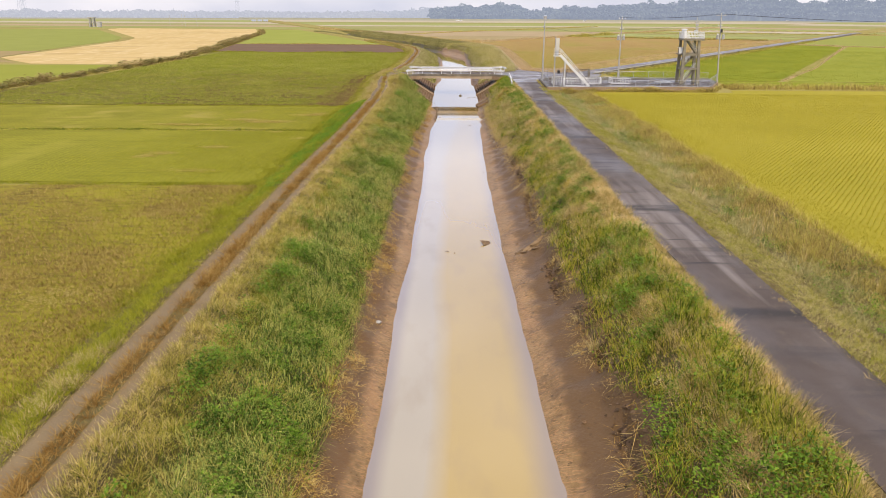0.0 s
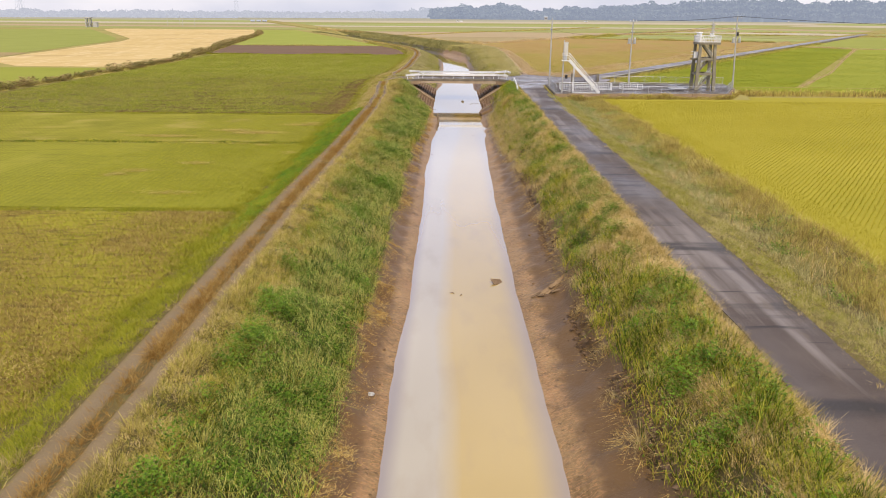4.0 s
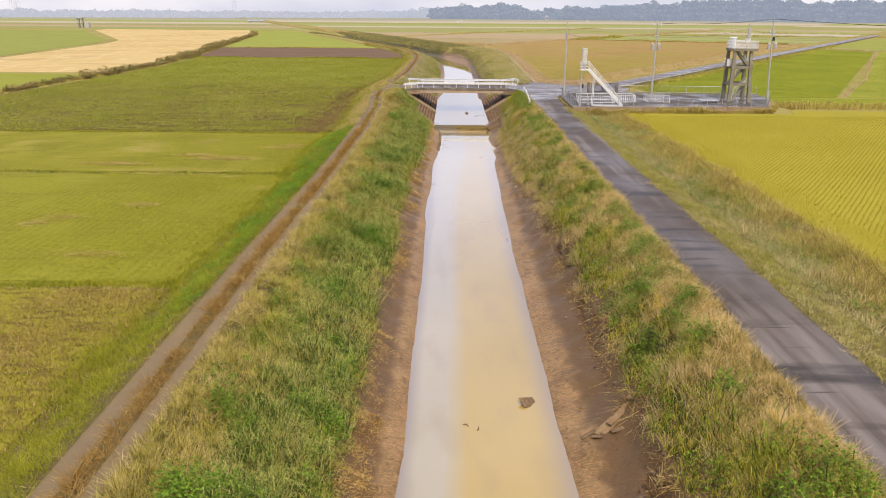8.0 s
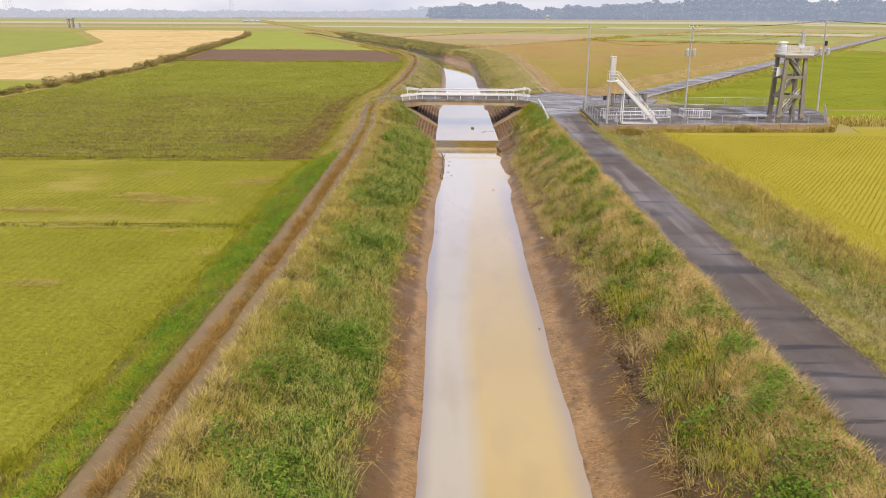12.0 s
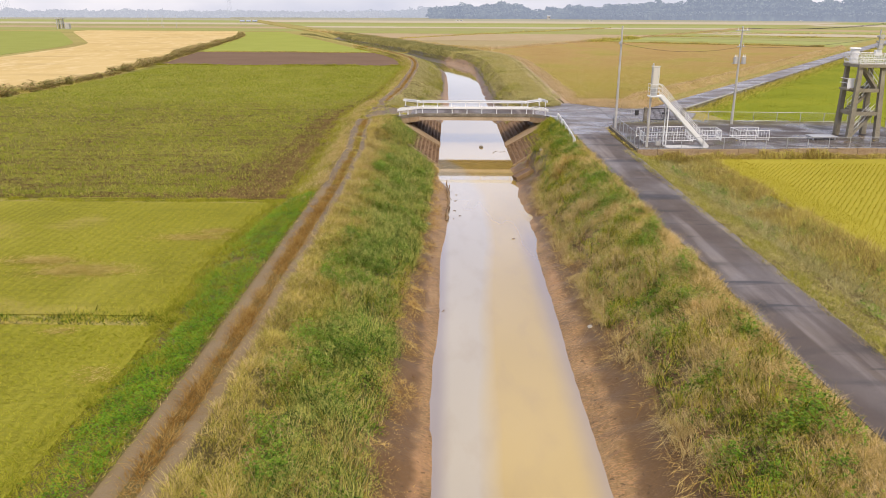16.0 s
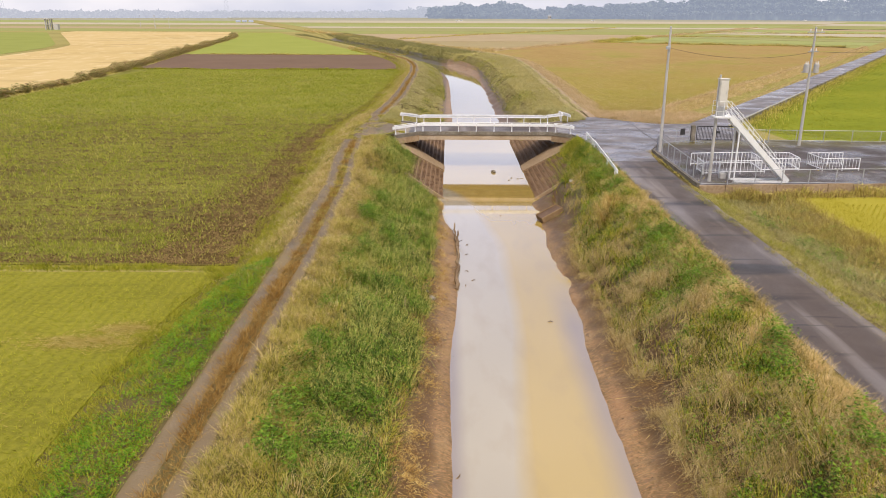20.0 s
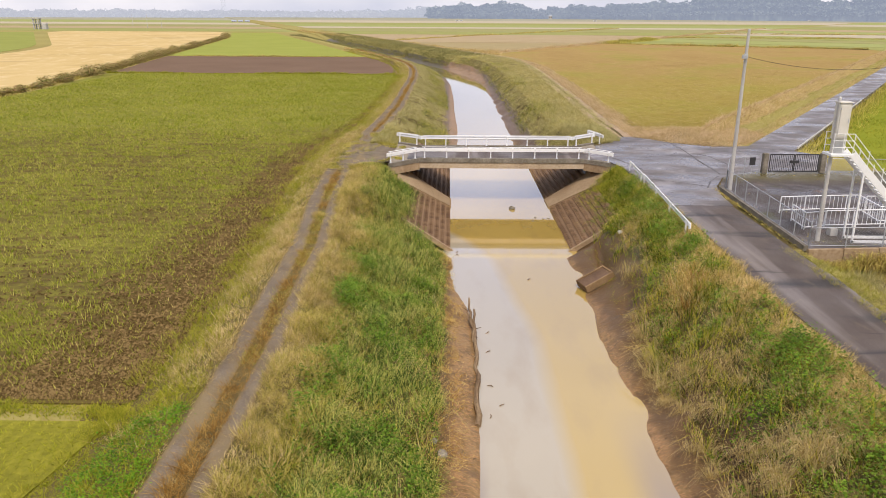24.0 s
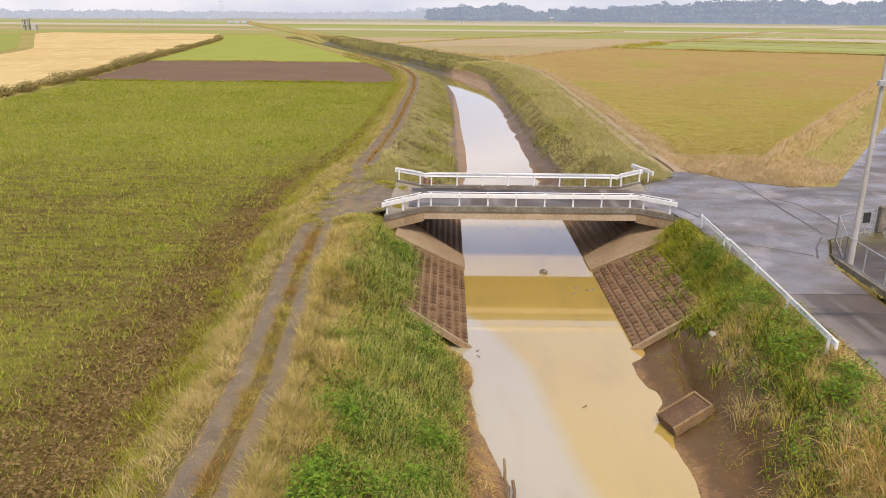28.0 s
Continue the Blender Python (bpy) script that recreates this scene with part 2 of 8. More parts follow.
overlay(M_asphalt, (0.16, 0.14, 0.13), 0.25, (1.0, 0.4, 1.0), 0.54, 0.70, 0.6)
overlay(M_asphalt, (0.030, 0.025, 0.022), 0.36, (0.22, 1.0, 1.0), 0.54, 0.63, 0.85)
overlay(M_asphalt, (0.024, 0.02, 0.018), 1.3, (0.10, 1.0, 1.0), 0.62, 0.67, 0.85)
overlay(M_asphalt, (0.14, 0.105, 0.07), 1.5, (1.0, 0.4, 1.0), 0.60, 0.70, 0.5)
M_gravel = surface("gravel_track", [(0.10, 0.078, 0.054), (0.185, 0.148, 0.108), (0.29, 0.235, 0.175)], 1.2, 16, 0.9, 0.8, 14, mix=0.6, spec=0.08)
overlay(M_gravel, (0.27, 0.20, 0.10), 0.7, (1, 0.4, 1), 0.52, 0.68, 0.7)
M_concrete = surface("weathered_concrete", [(0.16, 0.13, 0.095), (0.29, 0.25, 0.19), (0.40, 0.35, 0.28)], 0.7, 9, 0.85, 0.25)
M_concrete_pale = surface("pale_concrete", [(0.30, 0.22, 0.14), (0.44, 0.34, 0.23), (0.52, 0.43, 0.32)], 0.6, 7, 0.85, 0.2)
M_concrete_grey = surface("grey_concrete", [(0.36, 0.34, 0.31), (0.47, 0.45, 0.415), (0.55, 0.53, 0.49)], 0.8, 12, 0.8, 0.15)
M_kerb = surface("mossy_concrete", [(0.10, 0.085, 0.06), (0.19, 0.165, 0.125), (0.30, 0.27, 0.22)], 1.2, 8, 0.9, 0.3)
M_stained = surface("mud_stained_concrete", [(0.22, 0.14, 0.075), (0.34, 0.24, 0.14), (0.45, 0.34, 0.22)], 0.5, 5, 0.8, 0.3)
M_block = surface("mud_stained_blocks", [(0.115, 0.062, 0.03), (0.195, 0.115, 0.058), (0.285, 0.18, 0.098)], 0.5, 8, 0.75, 0.3, random=0.25)
M_white = surface("white_paint", [(0.72, 0.72, 0.71), (0.80, 0.80, 0.79), (0.85, 0.85, 0.84)], 2.0, 25, 0.45, 0.05)
M_steel = surface("galvanised_steel", [(0.36, 0.37, 0.38), (0.46, 0.47, 0.48), (0.55, 0.56, 0.57)], 3.0, 30, 0.5, 0.05, metal=0.5)
M_dark = surface("dark_metal", [(0.03, 0.03, 0.032), (0.055, 0.052, 0.05)], 3.0, 20, 0.6, 0.05)
M_black = surface("black_cable", [(0.02, 0.02, 0.02), (0.03, 0.03, 0.03)], 3.0, 20, 0.6, 0)
M_wood = surface("wet_driftwood", [(0.10, 0.06, 0.03), (0.20, 0.13, 0.07), (0.32, 0.23, 0.13)], 1.5, 14, 0.8, 0.5, stretch=(1, 0.2, 1))
M_tan_board = surface("tan_board", [(0.15, 0.09, 0.042), (0.25, 0.16, 0.08), (0.36, 0.245, 0.135)], 1.5, 14, 0.8, 0.2)

# ---- the lie of the land ----
WATER = -3.74


def bend(y):
    """How far the canal, its banks and tracks swing to the west upstream."""
    d = np.asarray(y, float) - 265.0
    return -0.34 * (np.sqrt(d * d + 400.0) + d) / 2


V_KEY = [-60, -14.3, -13.4, -12.0, -11.6, -9.4, -8.9, -7.4, -4.9, -3.9, -3.3, -2.0, -1.0, 0.4, 2.6, 3.7, 4.6, 6.2, 6.75, 7.3, 9.2, 10.2, 11.4, 14.8, 15.6, 17.2, 18.6, 20.2, 21.8, 22.4, 60]
Z_KEY = [-1.45, -1.45, -1.35, -0.6, -0.53, -0.53, -0.66, -1.15, -2.2, -2.75, -3.2, -3.74, -4.3, -4.6, -4.6, -4.3, -3.74, -3.15, -2.85, -2.1, -0.45, -0.12, -0.04, -0.04, -0.12, -0.65, -0.95, -0.95, -0.68, -0.64, -0.64]
EDGE_Y = [-60, 30, 43, 57, 70, 80, 88, 95, 98, 106, 109, 113, 119, 150, 165, 212, 240, 250, 260, 272, 300, 400]
EDGE_L = [0.05, 0.1, 0.1, 0.1, 0.05, 0.05, 0.15, 0.4, 0.5, 0.55, 0.4, -0.3, -0.6, -0.6, 0.7, 0.6, 0.6, 0.6, 0.7, 0.6, 0.6, 0.6]
EDGE_R = [-0.05, -0.05, -0.22, -0.45, -0.35, -0.1, 0.15, 0.6, 0.6, 0.5, 0.8, 0.6, 0.8, 0.8, 1.2, 1.5, 1.7, 1.1, 0.4, -0.2, 0.3, 1.0]
SLOPE_V = [-60, -14.3, -13, -11.9, -8.4, -7.2, -6.4, -2.62, -1.0, 3.7, 5.4, 9.1, 9.9, 10.8, 29.0, 31.0, 60]
SLOPE_Z = [-1.45, -1.45, -1.0, -0.06, -0.12, -0.95, -1.75, -4.25, -4.6, -4.6, -4.25, -1.75, -0.95, -0.06, -0.06, -0.63, -0.64]


TRACK_Y = [-60, 20, 44, 56, 66, 97, 103, 110, 114, 120, 126, 131, 140, 146, 158, 175, 222, 240, 268, 288, 330]
TRACK_S = [0.0, 0.0, 0.02, 0.2, 0.38, 0.36, 0.2, 0.2, -0.1, -0.45, -0.72, -0.82, -0.6, -0.05, 0.5, 0.9, 1.3, 0.9, -0.5, -1.0, -1.0]
FIELD_Y = [-60, 70, 80, 88, 94.5, 108, 115, 120, 128, 143, 157, 178, 227, 260, 330]
FIELD_S = [0.0, -0.1, -0.9, -0.6, 0.3, 0.3, 0.0, -0.3, -1.1, -1.3, 0.25, 0.9, 1.5, 0.6, 0.0]


def track_shift(y):
    """How far the west track lies east of its straight line."""
    return np.interp(y, TRACK_Y, TRACK_S)


def field_shift(y):
    """How far the edge of the west fields lies east of its straight line."""
    return np.interp(y, FIELD_Y, FIELD_S)


DIRT_Y = [141, 147, 158, 170, 185, 205, 230, 250, 265, 278, 288, 300]
DIRT_X = [14.2, 14.4, 14.35, 14.6, 14.9, 15.2, 15.6, 15.4, 14.5, 12.4, 9.6, 5.2]


def dirt_track(y):
    """Middle of the dirt track on the upstream east bank."""
    y = np.asarray(y, float)
    return np.where(y < 300, np.interp(y, DIRT_Y, DIRT_X), bend(y) + 18.2)


def ground(x, y, rough=1.0):
    """Height of the ground sheet."""
    x, y = np.asarray(x, float), np.asarray(y, float)
    v = x - bend(y)
    ts, fs = track_shift(y), field_shift(y)
    w_f = np.clip((-11.9 + ts - v) / 1.2, 0, 1)
    v_k = v - np.clip((-9.0 - v) / 2.0, 0, 1) * (ts * (1 - w_f) + fs * w_f)
    v = v - np.clip((-5.0 - v) / 3.0, 0, 1) * (ts * (1 - w_f) + fs * w_f) * np.clip((v + 60) / 40, 0, 1)
    near = np.exp(-((v + 2) / 2.2) ** 2), np.exp(-((v - 4.6) / 2.4) ** 2)
    wob = rough * (0.34 * (vnoise(y, y * 0 + 3, 9.0, 5) - 0.5) + 0.07 * (vnoise(y, y * 0, 2.6, 15) - 0.5)), rough * (0.4 * (vnoise(y, y * 0 + 9, 9.0, 6) - 0.5) + 0.07 * (vnoise(y, y * 0, 2.8, 16) - 0.5))
    s = (np.interp(y, EDGE_Y, EDGE_L) + wob[0]) * near[0] + (np.interp(y, EDGE_Y, EDGE_R) + wob[1]) * near[1]
    z = np.interp(v - s, V_KEY, Z_KEY)
    k = np.clip((y - 118.6) / 1.0, 0, 1) * np.clip((152 - y) / 2.0, 0, 1)
    z = z * (1 - k) + np.interp(v_k, SLOPE_V, SLOPE_Z) * k
    lift = np.clip((y - 100) / 24, 0, 1) * np.clip((175 - y) / 25, 0, 1) * np.clip((13.4 + v) / 1.5, 0, 1) * (v < -8.9)
    z = z + lift * (1 - k) * 0.45
    z = z + 0.55 * np.clip((y - 119.6) / 1.2, 0, 1) * np.clip((129.6 - y) / 1.5, 0, 1) * np.clip((-4.85 - v) / 0.6, 0, 1) * np.clip((v + 9.0) / 1.5, 0, 1)
    bank = np.clip((np.abs(v - 1.3) - 3.2) / 1.5, 0, 1) * np.clip((9.6 - np.abs(v)) / 1.0, 0, 1)
    z = z + rough * bank * (1 - k) * ((vnoise(x, y, 1.4, 7) - 0.5) * 0.55 + (vnoise(x, y, 0.55, 8) - 0.5) * 0.22)
    mud = np.clip((4.2 - np.abs(v - 1.4)) / 0.8, 0, 1) + np.clip((v - 4.3) / 0.5, 0, 1) * np.clip((7.4 - v) / 0.6, 0, 1)
    z = z + rough * np.clip(mud, 0, 1) * (1 - k) * (vnoise(x, y, 0.35, 9) - 0.5) * 0.035
    # scarp of slumped earth above the east mud flat
    z = z - rough * np.exp(-((v - 7.0 - 0.7 * (vnoise(y, y * 0, 5.0, 4) - 0.5)) / 0.16) ** 2) * 0.5 * (vnoise(y, y * 0 + 5, 3.0, 14) > 0.4) * (1 - k) * (y < 118)
    # upstream east bank: a flat top that carries the dirt track
    d = x - dirt_track(y)
    up = np.clip((y - 150) / 4, 0, 1) * np.clip((v - 9.2) / 1.0, 0, 1) * np.clip((30 - v) / 4, 0, 1)
    z = z * (1 - up) + up * np.interp(d, [-6, -4, -1.2, 1.0, 3.6, 6], [-0.42, -0.25, -0.12, -0.12, -0.64, -0.64])
    far = np.clip((y - 440) / 60, 0, 1)
    return z * (1 - far) + np.where(v < 4, -1.45, -0.64) * far


# ground: one sheet to the horizon
gv = np.unique(np.round(np.concatenate([
    np.linspace(-3500, -200, 14), np.linspace(-200, -16, 24), np.linspace(-15.5, -8.8, 20), np.linspace(-8.6, -1.2, 42),
    np.linspace(-1, 3.6, 8), np.linspace(3.8, 10.4, 40), np.linspace(10.8, 24, 28), np.linspace(26, 200, 24), np.linspace(200, 3500, 14)]), 3))
gy = np.unique(np.round(np.concatenate([np.linspace(-400, -20, 12), np.arange(-18, 160, 0.55), np.arange(160, 300, 1.5), np.linspace(302, 620, 60), np.linspace(640, 3800, 30)]), 3))
GV, GY = np.meshgrid(gv, gy)
GX = GV + bend(GY)
GZ = ground(GX, GY)
nv = len(gv)
idx = np.arange(len(gy) * nv).reshape(len(gy), nv)
quads = np.stack([idx[:-1, :-1], idx[:-1, 1:], idx[1:, 1:], idx[1:, :-1]], -1).reshape(-1, 4)
M_plain = surface("far_meadow_ground", [(0.24, 0.19, 0.06), (0.32, 0.27, 0.09), (0.36, 0.32, 0.11)], 0.03, 2, 0.95, 0.3, spec=0.05)
ground_ob = raw("ground", np.stack([GX, GY, GZ], -1).reshape(-1, 3), quads, M_soil, True)
ground_ob.data.materials.append(M_mud)
ground_ob.data.materials.append(M_plain)
mid_v = (GV[:-1, :-1] + GV[1:, 1:]) / 2
mid_y = (GY[:-1, :-1] + GY[1:, 1:]) / 2
slot = np.zeros(mid_v.shape, np.int32)
slot[(mid_v > -9.3) & (mid_v < 11.3) & (mid_y < 153)] = 1
slot[(mid_v > -3.4) & (mid_v < 7.6) & (mid_y >= 153)] = 1
slot[(mid_v < -15) | (mid_v > 23) | (mid_y > 470) | ((mid_y > 318) & (mid_v < -9.3)) | ((mid_y > 284) & (mid_v > 11.3))] = 2
ground_ob.data.polygons.foreach_set("material_index", slot.ravel())
# farthest ground: the greyer tone puts haze into the base colour
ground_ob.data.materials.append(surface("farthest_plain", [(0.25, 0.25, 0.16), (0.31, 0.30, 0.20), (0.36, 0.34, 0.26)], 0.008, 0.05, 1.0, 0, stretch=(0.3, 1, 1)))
slot[(mid_y > 284) & ((mid_v < -3.4) | (mid_v > 7.6))] = 2
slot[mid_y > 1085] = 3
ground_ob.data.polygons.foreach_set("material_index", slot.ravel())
tagged(ground_ob, "grassy banks and bare brown mud beside the canal", "ground", kind="structure")


def ribbon(name, left, right, z, ys, material, thick=0.12, cross=6, smooth=True):
    """A strip between two edges that are functions of y, its height a function of x and y, with thickness."""
    ys = np.asarray(ys, float)
    a, b = left(ys), right(ys)
    s = np.linspace(0, 1, cross + 1)
    x = a[:, None] * (1 - s) + b[:, None] * s
    y = ys[:, None] + 0 * x
    top = np.stack([x, y, z(x, y)], -1)
    low = top - (0, 0, thick)
    m, n = x.shape
    v = np.concatenate([top.reshape(-1, 3), low.reshape(-1, 3)])
    i = np.arange(m * n).reshape(m, n)
    f = [np.stack([i[:-1, :-1], i[:-1, 1:], i[1:, 1:], i[1:, :-1]], -1).reshape(-1, 4)]
    for c, o in ((i[:, 0], 0), (i[:, -1], 1)):
        w = np.stack([c[:-1], c[1:], c[1:] + m * n, c[:-1] + m * n], -1)
        f.append(w if o == 0 else w[:, ::-1])
    for r, o in ((i[0], 1), (i[-1], 0)):
        w = np.stack([r[:-1], r[1:], r[1:] + m * n, r[:-1] + m * n], -1)
        f.append(w if o == 0 else w[:, ::-1])
    ob = raw(name, v, np.concatenate(f), material, False)
    at = ob.data.attributes.new("across", "FLOAT", "POINT")
    at.data.foreach_set("value", np.tile(np.broadcast_to(s, x.shape).ravel(), 2).astype(np.float32))
    return ob


def wet(m, scale, dry, damp, stretch=(1, 1, 1)):
    """Damp patches: the gloss of a paved surface changes from place to place."""
    n, l = m.node_tree.nodes, m.node_tree.links
    co, mp, no, mr = n.new("ShaderNodeTexCoord"), n.new("ShaderNodeMapping"), n.new("ShaderNodeTexNoise"), n.new("ShaderNodeMapRange")
    mp.inputs["Scale"].default_value = stretch
    no.inputs["Scale"].default_value, no.inputs["Detail"].default_value = scale, 5
    l.new(co.outputs["Object"], mp.inputs[0])
    l.new(mp.outputs[0], no.inputs["Vector"])
    l.new(no.outputs[0], mr.inputs["Value"])
    mr.inputs["From Min"].default_value, mr.inputs["From Max"].default_value = 0.42, 0.60
    mr.inputs["To Min"].default_value, mr.inputs["To Max"].default_value = dry, damp
    l.new(mr.outputs[0], n["Principled BSDF"].inputs["Roughness"])
    return m


def feathered(m, colour, lo=0.22, hi=0.46, jitter=0.5, scale=5.0):
    """Lets a strip's surface run out raggedly into earth at both edges."""
    n, l = m.node_tree.nodes, m.node_tree.links
    b = n["Principled BSDF"]
    src = b.inputs["Base Color"].links[0].from_socket
    at, no, co = n.new("ShaderNodeAttribute"), n.new("ShaderNodeTexNoise"), n.new("ShaderNodeTexCoord")
    at.attribute_name = "across"
    no.inputs["Scale"].default_value, no.inputs["Detail"].default_value = scale, 6
    l.new(co.outputs["Object"], no.inputs["Vector"])
    d, e, g = n.new("ShaderNodeMath"), n.new("ShaderNodeMath"), n.new("ShaderNodeMath")
    d.operation, e.operation, g.operation = "SUBTRACT", "ABSOLUTE", "MULTIPLY_ADD"
    l.new(at.outputs["Fac"], d.inputs[0])
    d.inputs[1].default_value = 0.5
    l.new(d.outputs[0], e.inputs[0])
    l.new(no.outputs[0], g.inputs[0])
    g.inputs[1].default_value = jitter
    l.new(e.outputs[0], g.inputs[2])
    mr, mx = n.new("ShaderNodeMapRange"), n.new("ShaderNodeMixRGB")
    mr.inputs["From Min"].default_value, mr.inputs["From Max"].default_value = lo + jitter / 2, hi + jitter / 2
    l.new(g.outputs[0], mr.inputs["Value"])
    l.new(mr.outputs[0], mx.inputs[0])
    l.new(src, mx.inputs[1])
    mx.inputs[2].default_value = (*colour, 1)
    l.new(mx.outputs[0], b.inputs["Base Color"])
    return m


# water: milky on the west side, ochre on the east side
M_water = bpy.data.materials.new("silty_water")
M_water.use_nodes = True
n, l = M_water.node_tree.nodes, M_water.node_tree.links
b = n["Principled BSDF"]
co, sep = n.new("ShaderNodeTexCoord"), n.new("ShaderNodeSeparateXYZ")
l.new(co.outputs["Object"], sep.inputs[0])
no = n.new("ShaderNodeTexNoise")
no.inputs["Scale"].default_value, no.inputs["Detail"].default_value = 0.12, 5
mp = n.new("ShaderNodeMapping")
mp.inputs["Scale"].default_value = (1.5, 0.5, 1)
l.new(co.outputs["Object"], mp.inputs[0])
l.new(mp.outputs[0], no.inputs["Vector"])
at = n.new("ShaderNodeAttribute")
at.attribute_name = "silt_line"
a1 = n.new("ShaderNodeMath")
a1.operation = "MULTIPLY_ADD"
l.new(no.outputs[0], a1.inputs[0])
a1.inputs[1].default_value = 1.4
a2 = n.new("ShaderNodeMath")
a2.operation = "SUBTRACT"
l.new(sep.outputs[0], a2.inputs[0])
l.new(at.outputs["Fac"], a2.inputs[1])
l.new(a2.outputs[0], a1.inputs[2])
cr = n.new("ShaderNodeValToRGB")
el = cr.color_ramp.elements
el[0].position, el[0].color = 0.0, (0.44, 0.378, 0.265, 1)
el[1].position, el[1].color = 1.0, (0.475, 0.33, 0.085, 1)
mr = n.new("ShaderNodeMapRange")
mr.inputs["From Min"].default_value, mr.inputs["From Max"].default_value = 0.35, 1.25
l.new(a1.outputs[0], mr.inputs["Value"])
l.new(mr.outputs[0], cr.inputs[0])
cm = n.new("ShaderNodeMixRGB")
cm.inputs[2].default_value = (0.30, 0.20, 0.085, 1)
nb = n.new("ShaderNodeTexNoise")
nb.inputs["Scale"].default_value, nb.inputs["Detail"].default_value = 0.5, 4
l.new(mp.outputs[0], nb.inputs["Vector"])
mb = n.new("ShaderNodeMapRange")
mb.inputs["From Min"].default_value, mb.inputs["From Max"].default_value, mb.inputs["To Max"].default_value = 0.5, 0.8, 0.35
l.new(nb.outputs[0], mb.inputs["Value"])
l.new(mb.outputs[0], cm.inputs[0])
l.new(cr.outputs[0], cm.inputs[1])
rim_w, rim_e, rim = n.new("ShaderNodeMapRange"), n.new("ShaderNodeMapRange"), n.new("ShaderNodeMath")
rim_w.inputs["From Min"].default_value, rim_w.inputs["From Max"].default_value = -1.3, -2.05
rim_e.inputs["From Min"].default_value, rim_e.inputs["From Max"].default_value = 3.1, 4.5
for r_ in (rim_w, rim_e):
    r_.interpolation_type = "SMOOTHSTEP"
    l.new(sep.outputs[0], r_.inputs["Value"])
rim.operation = "MAXIMUM"
l.new(rim_w.outputs[0], rim.inputs[0])
l.new(rim_e.outputs[0], rim.inputs[1])
rim_y = n.new("ShaderNodeMapRange")
rim_y.inputs["From Min"].default_value, rim_y.inputs["From Max"].default_value, rim_y.inputs["To Min"].default_value, rim_y.inputs["To Max"].default_value = 92, 99, 0.8, 0.0
l.new(sep.outputs[1], rim_y.inputs["Value"])
rim2 = n.new("ShaderNodeMath")
rim2.operation = "MULTIPLY"
l.new(rim.outputs[0], rim2.inputs[0])
l.new(rim_y.outputs[0], rim2.inputs[1])
cm2 = n.new("ShaderNodeMixRGB")
cm2.inputs[2].default_value = (0.25, 0.195, 0.17, 1)
l.new(rim2.outputs[0], cm2.inputs[0])
l.new(cm.outputs[0], cm2.inputs[1])
l.new(cm2.outputs[0], b.inputs["Base Color"])
b.inputs["Roughness"].default_value, b.inputs["IOR"].default_value = 0.05, 1.75
b.inputs["Coat Weight"].default_value, b.inputs["Coat Roughness"].default_value, b.inputs["Coat IOR"].default_value = 1.0, 0.03, 1.65
no2, bp = n.new("ShaderNodeTexNoise"), n.new("ShaderNodeBump")
no2.inputs["Scale"].default_value, no2.inputs["Detail"].default_value = 0.8, 3
l.new(co.outputs["Object"], no2.inputs["Vector"])
bp.inputs["Strength"].default_value, bp.inputs["Distance"].default_value = 0.05, 0.02
l.new(no2.outputs[0], bp.inputs["Height"])
l.new(bp.outputs[0], b.inputs["Normal"])
water = ribbon("water", lambda y: bend(y) - 3.6, lambda y: bend(y) + 7.2, lambda x, y: WATER + 0 * x, np.concatenate([np.arange(-80, 200, 2), np.arange(200, 466, 6)]), M_water, 0.02, 4)
wy = np.empty(len(water.data.vertices) * 3, np.float32)
water.data.vertices.foreach_get("co", wy)
silt = water.data.attributes.new("silt_line", "FLOAT", "POINT")
silt.data.foreach_set("value", np.interp(wy[1::3], [-80, 60, 70, 78, 85, 95, 105, 108, 113, 118, 122, 127], [0.1, 0.05, 0.1, 0.4, 0.8, 1.3, 1.45, 1.25, 0.7, 0.0, -1.5, -4.5]).astype(np.float32))
tagged(water, "still muddy canal water, milky grey and ochre yellow", "canal water", kind="structure")

# road along the east bank, junction, lane to the north-east
road = ribbon("road", lambda y: 11.45 + 0.12 * np.sin(y * 0.35) + 0.15 * (vnoise(y, y * 0, 2.0, 21) - 0.5),
              lambda y: 14.75 + 0.5 * np.clip((y - 60) / 50, 0, 1) + 0.2 * (vnoise(y, y * 0, 1.7, 22) - 0.5),
              lambda x, y: 0.012 - 0.02 * np.abs((x - 13.1) / 1.6), np.arange(-60, 118.01, 1.0), M_asphalt, 0.1)
tagged(road, "narrow damp grey asphalt lane with darker cross patches", "road", kind="structure")


def slab(name, outline, z, thick, material):
    return part(name, Geo().prism([(x, y, z - thick) for x, y in outline], (0, 0, thick)), material)


M_junction = surface("patched_wet_asphalt", [(0.105, 0.09, 0.083), (0.155, 0.135, 0.126), (0.205, 0.183, 0.173)], 0.3, 5, 0.3, 0.12, 30, spec=0.5)
overlay(M_junction, (0.06, 0.05, 0.045), 0.3, (0.6, 1.0, 1.0), 0.48, 0.66, 0.7)
overlay(M_junction, (0.30, 0.27, 0.26), 0.38, (1.0, 0.6, 1.0), 0.54, 0.64, 0.7)
overlay(M_junction, (0.09, 0.065, 0.05), 1.6, (1.0, 1.0, 1.0), 0.62, 0.70, 0.6)
wet(M_junction, 0.3, 0.55, 0.16, (0.7, 1.2, 1))
wet(M_asphalt, 0.25, 0.62, 0.36, (0.8, 0.4, 1))
overlay(M_junction, (0.13, 0.10, 0.07), 0.5, (1.0, 0.7, 1.0), 0.56, 0.64, 0.6)
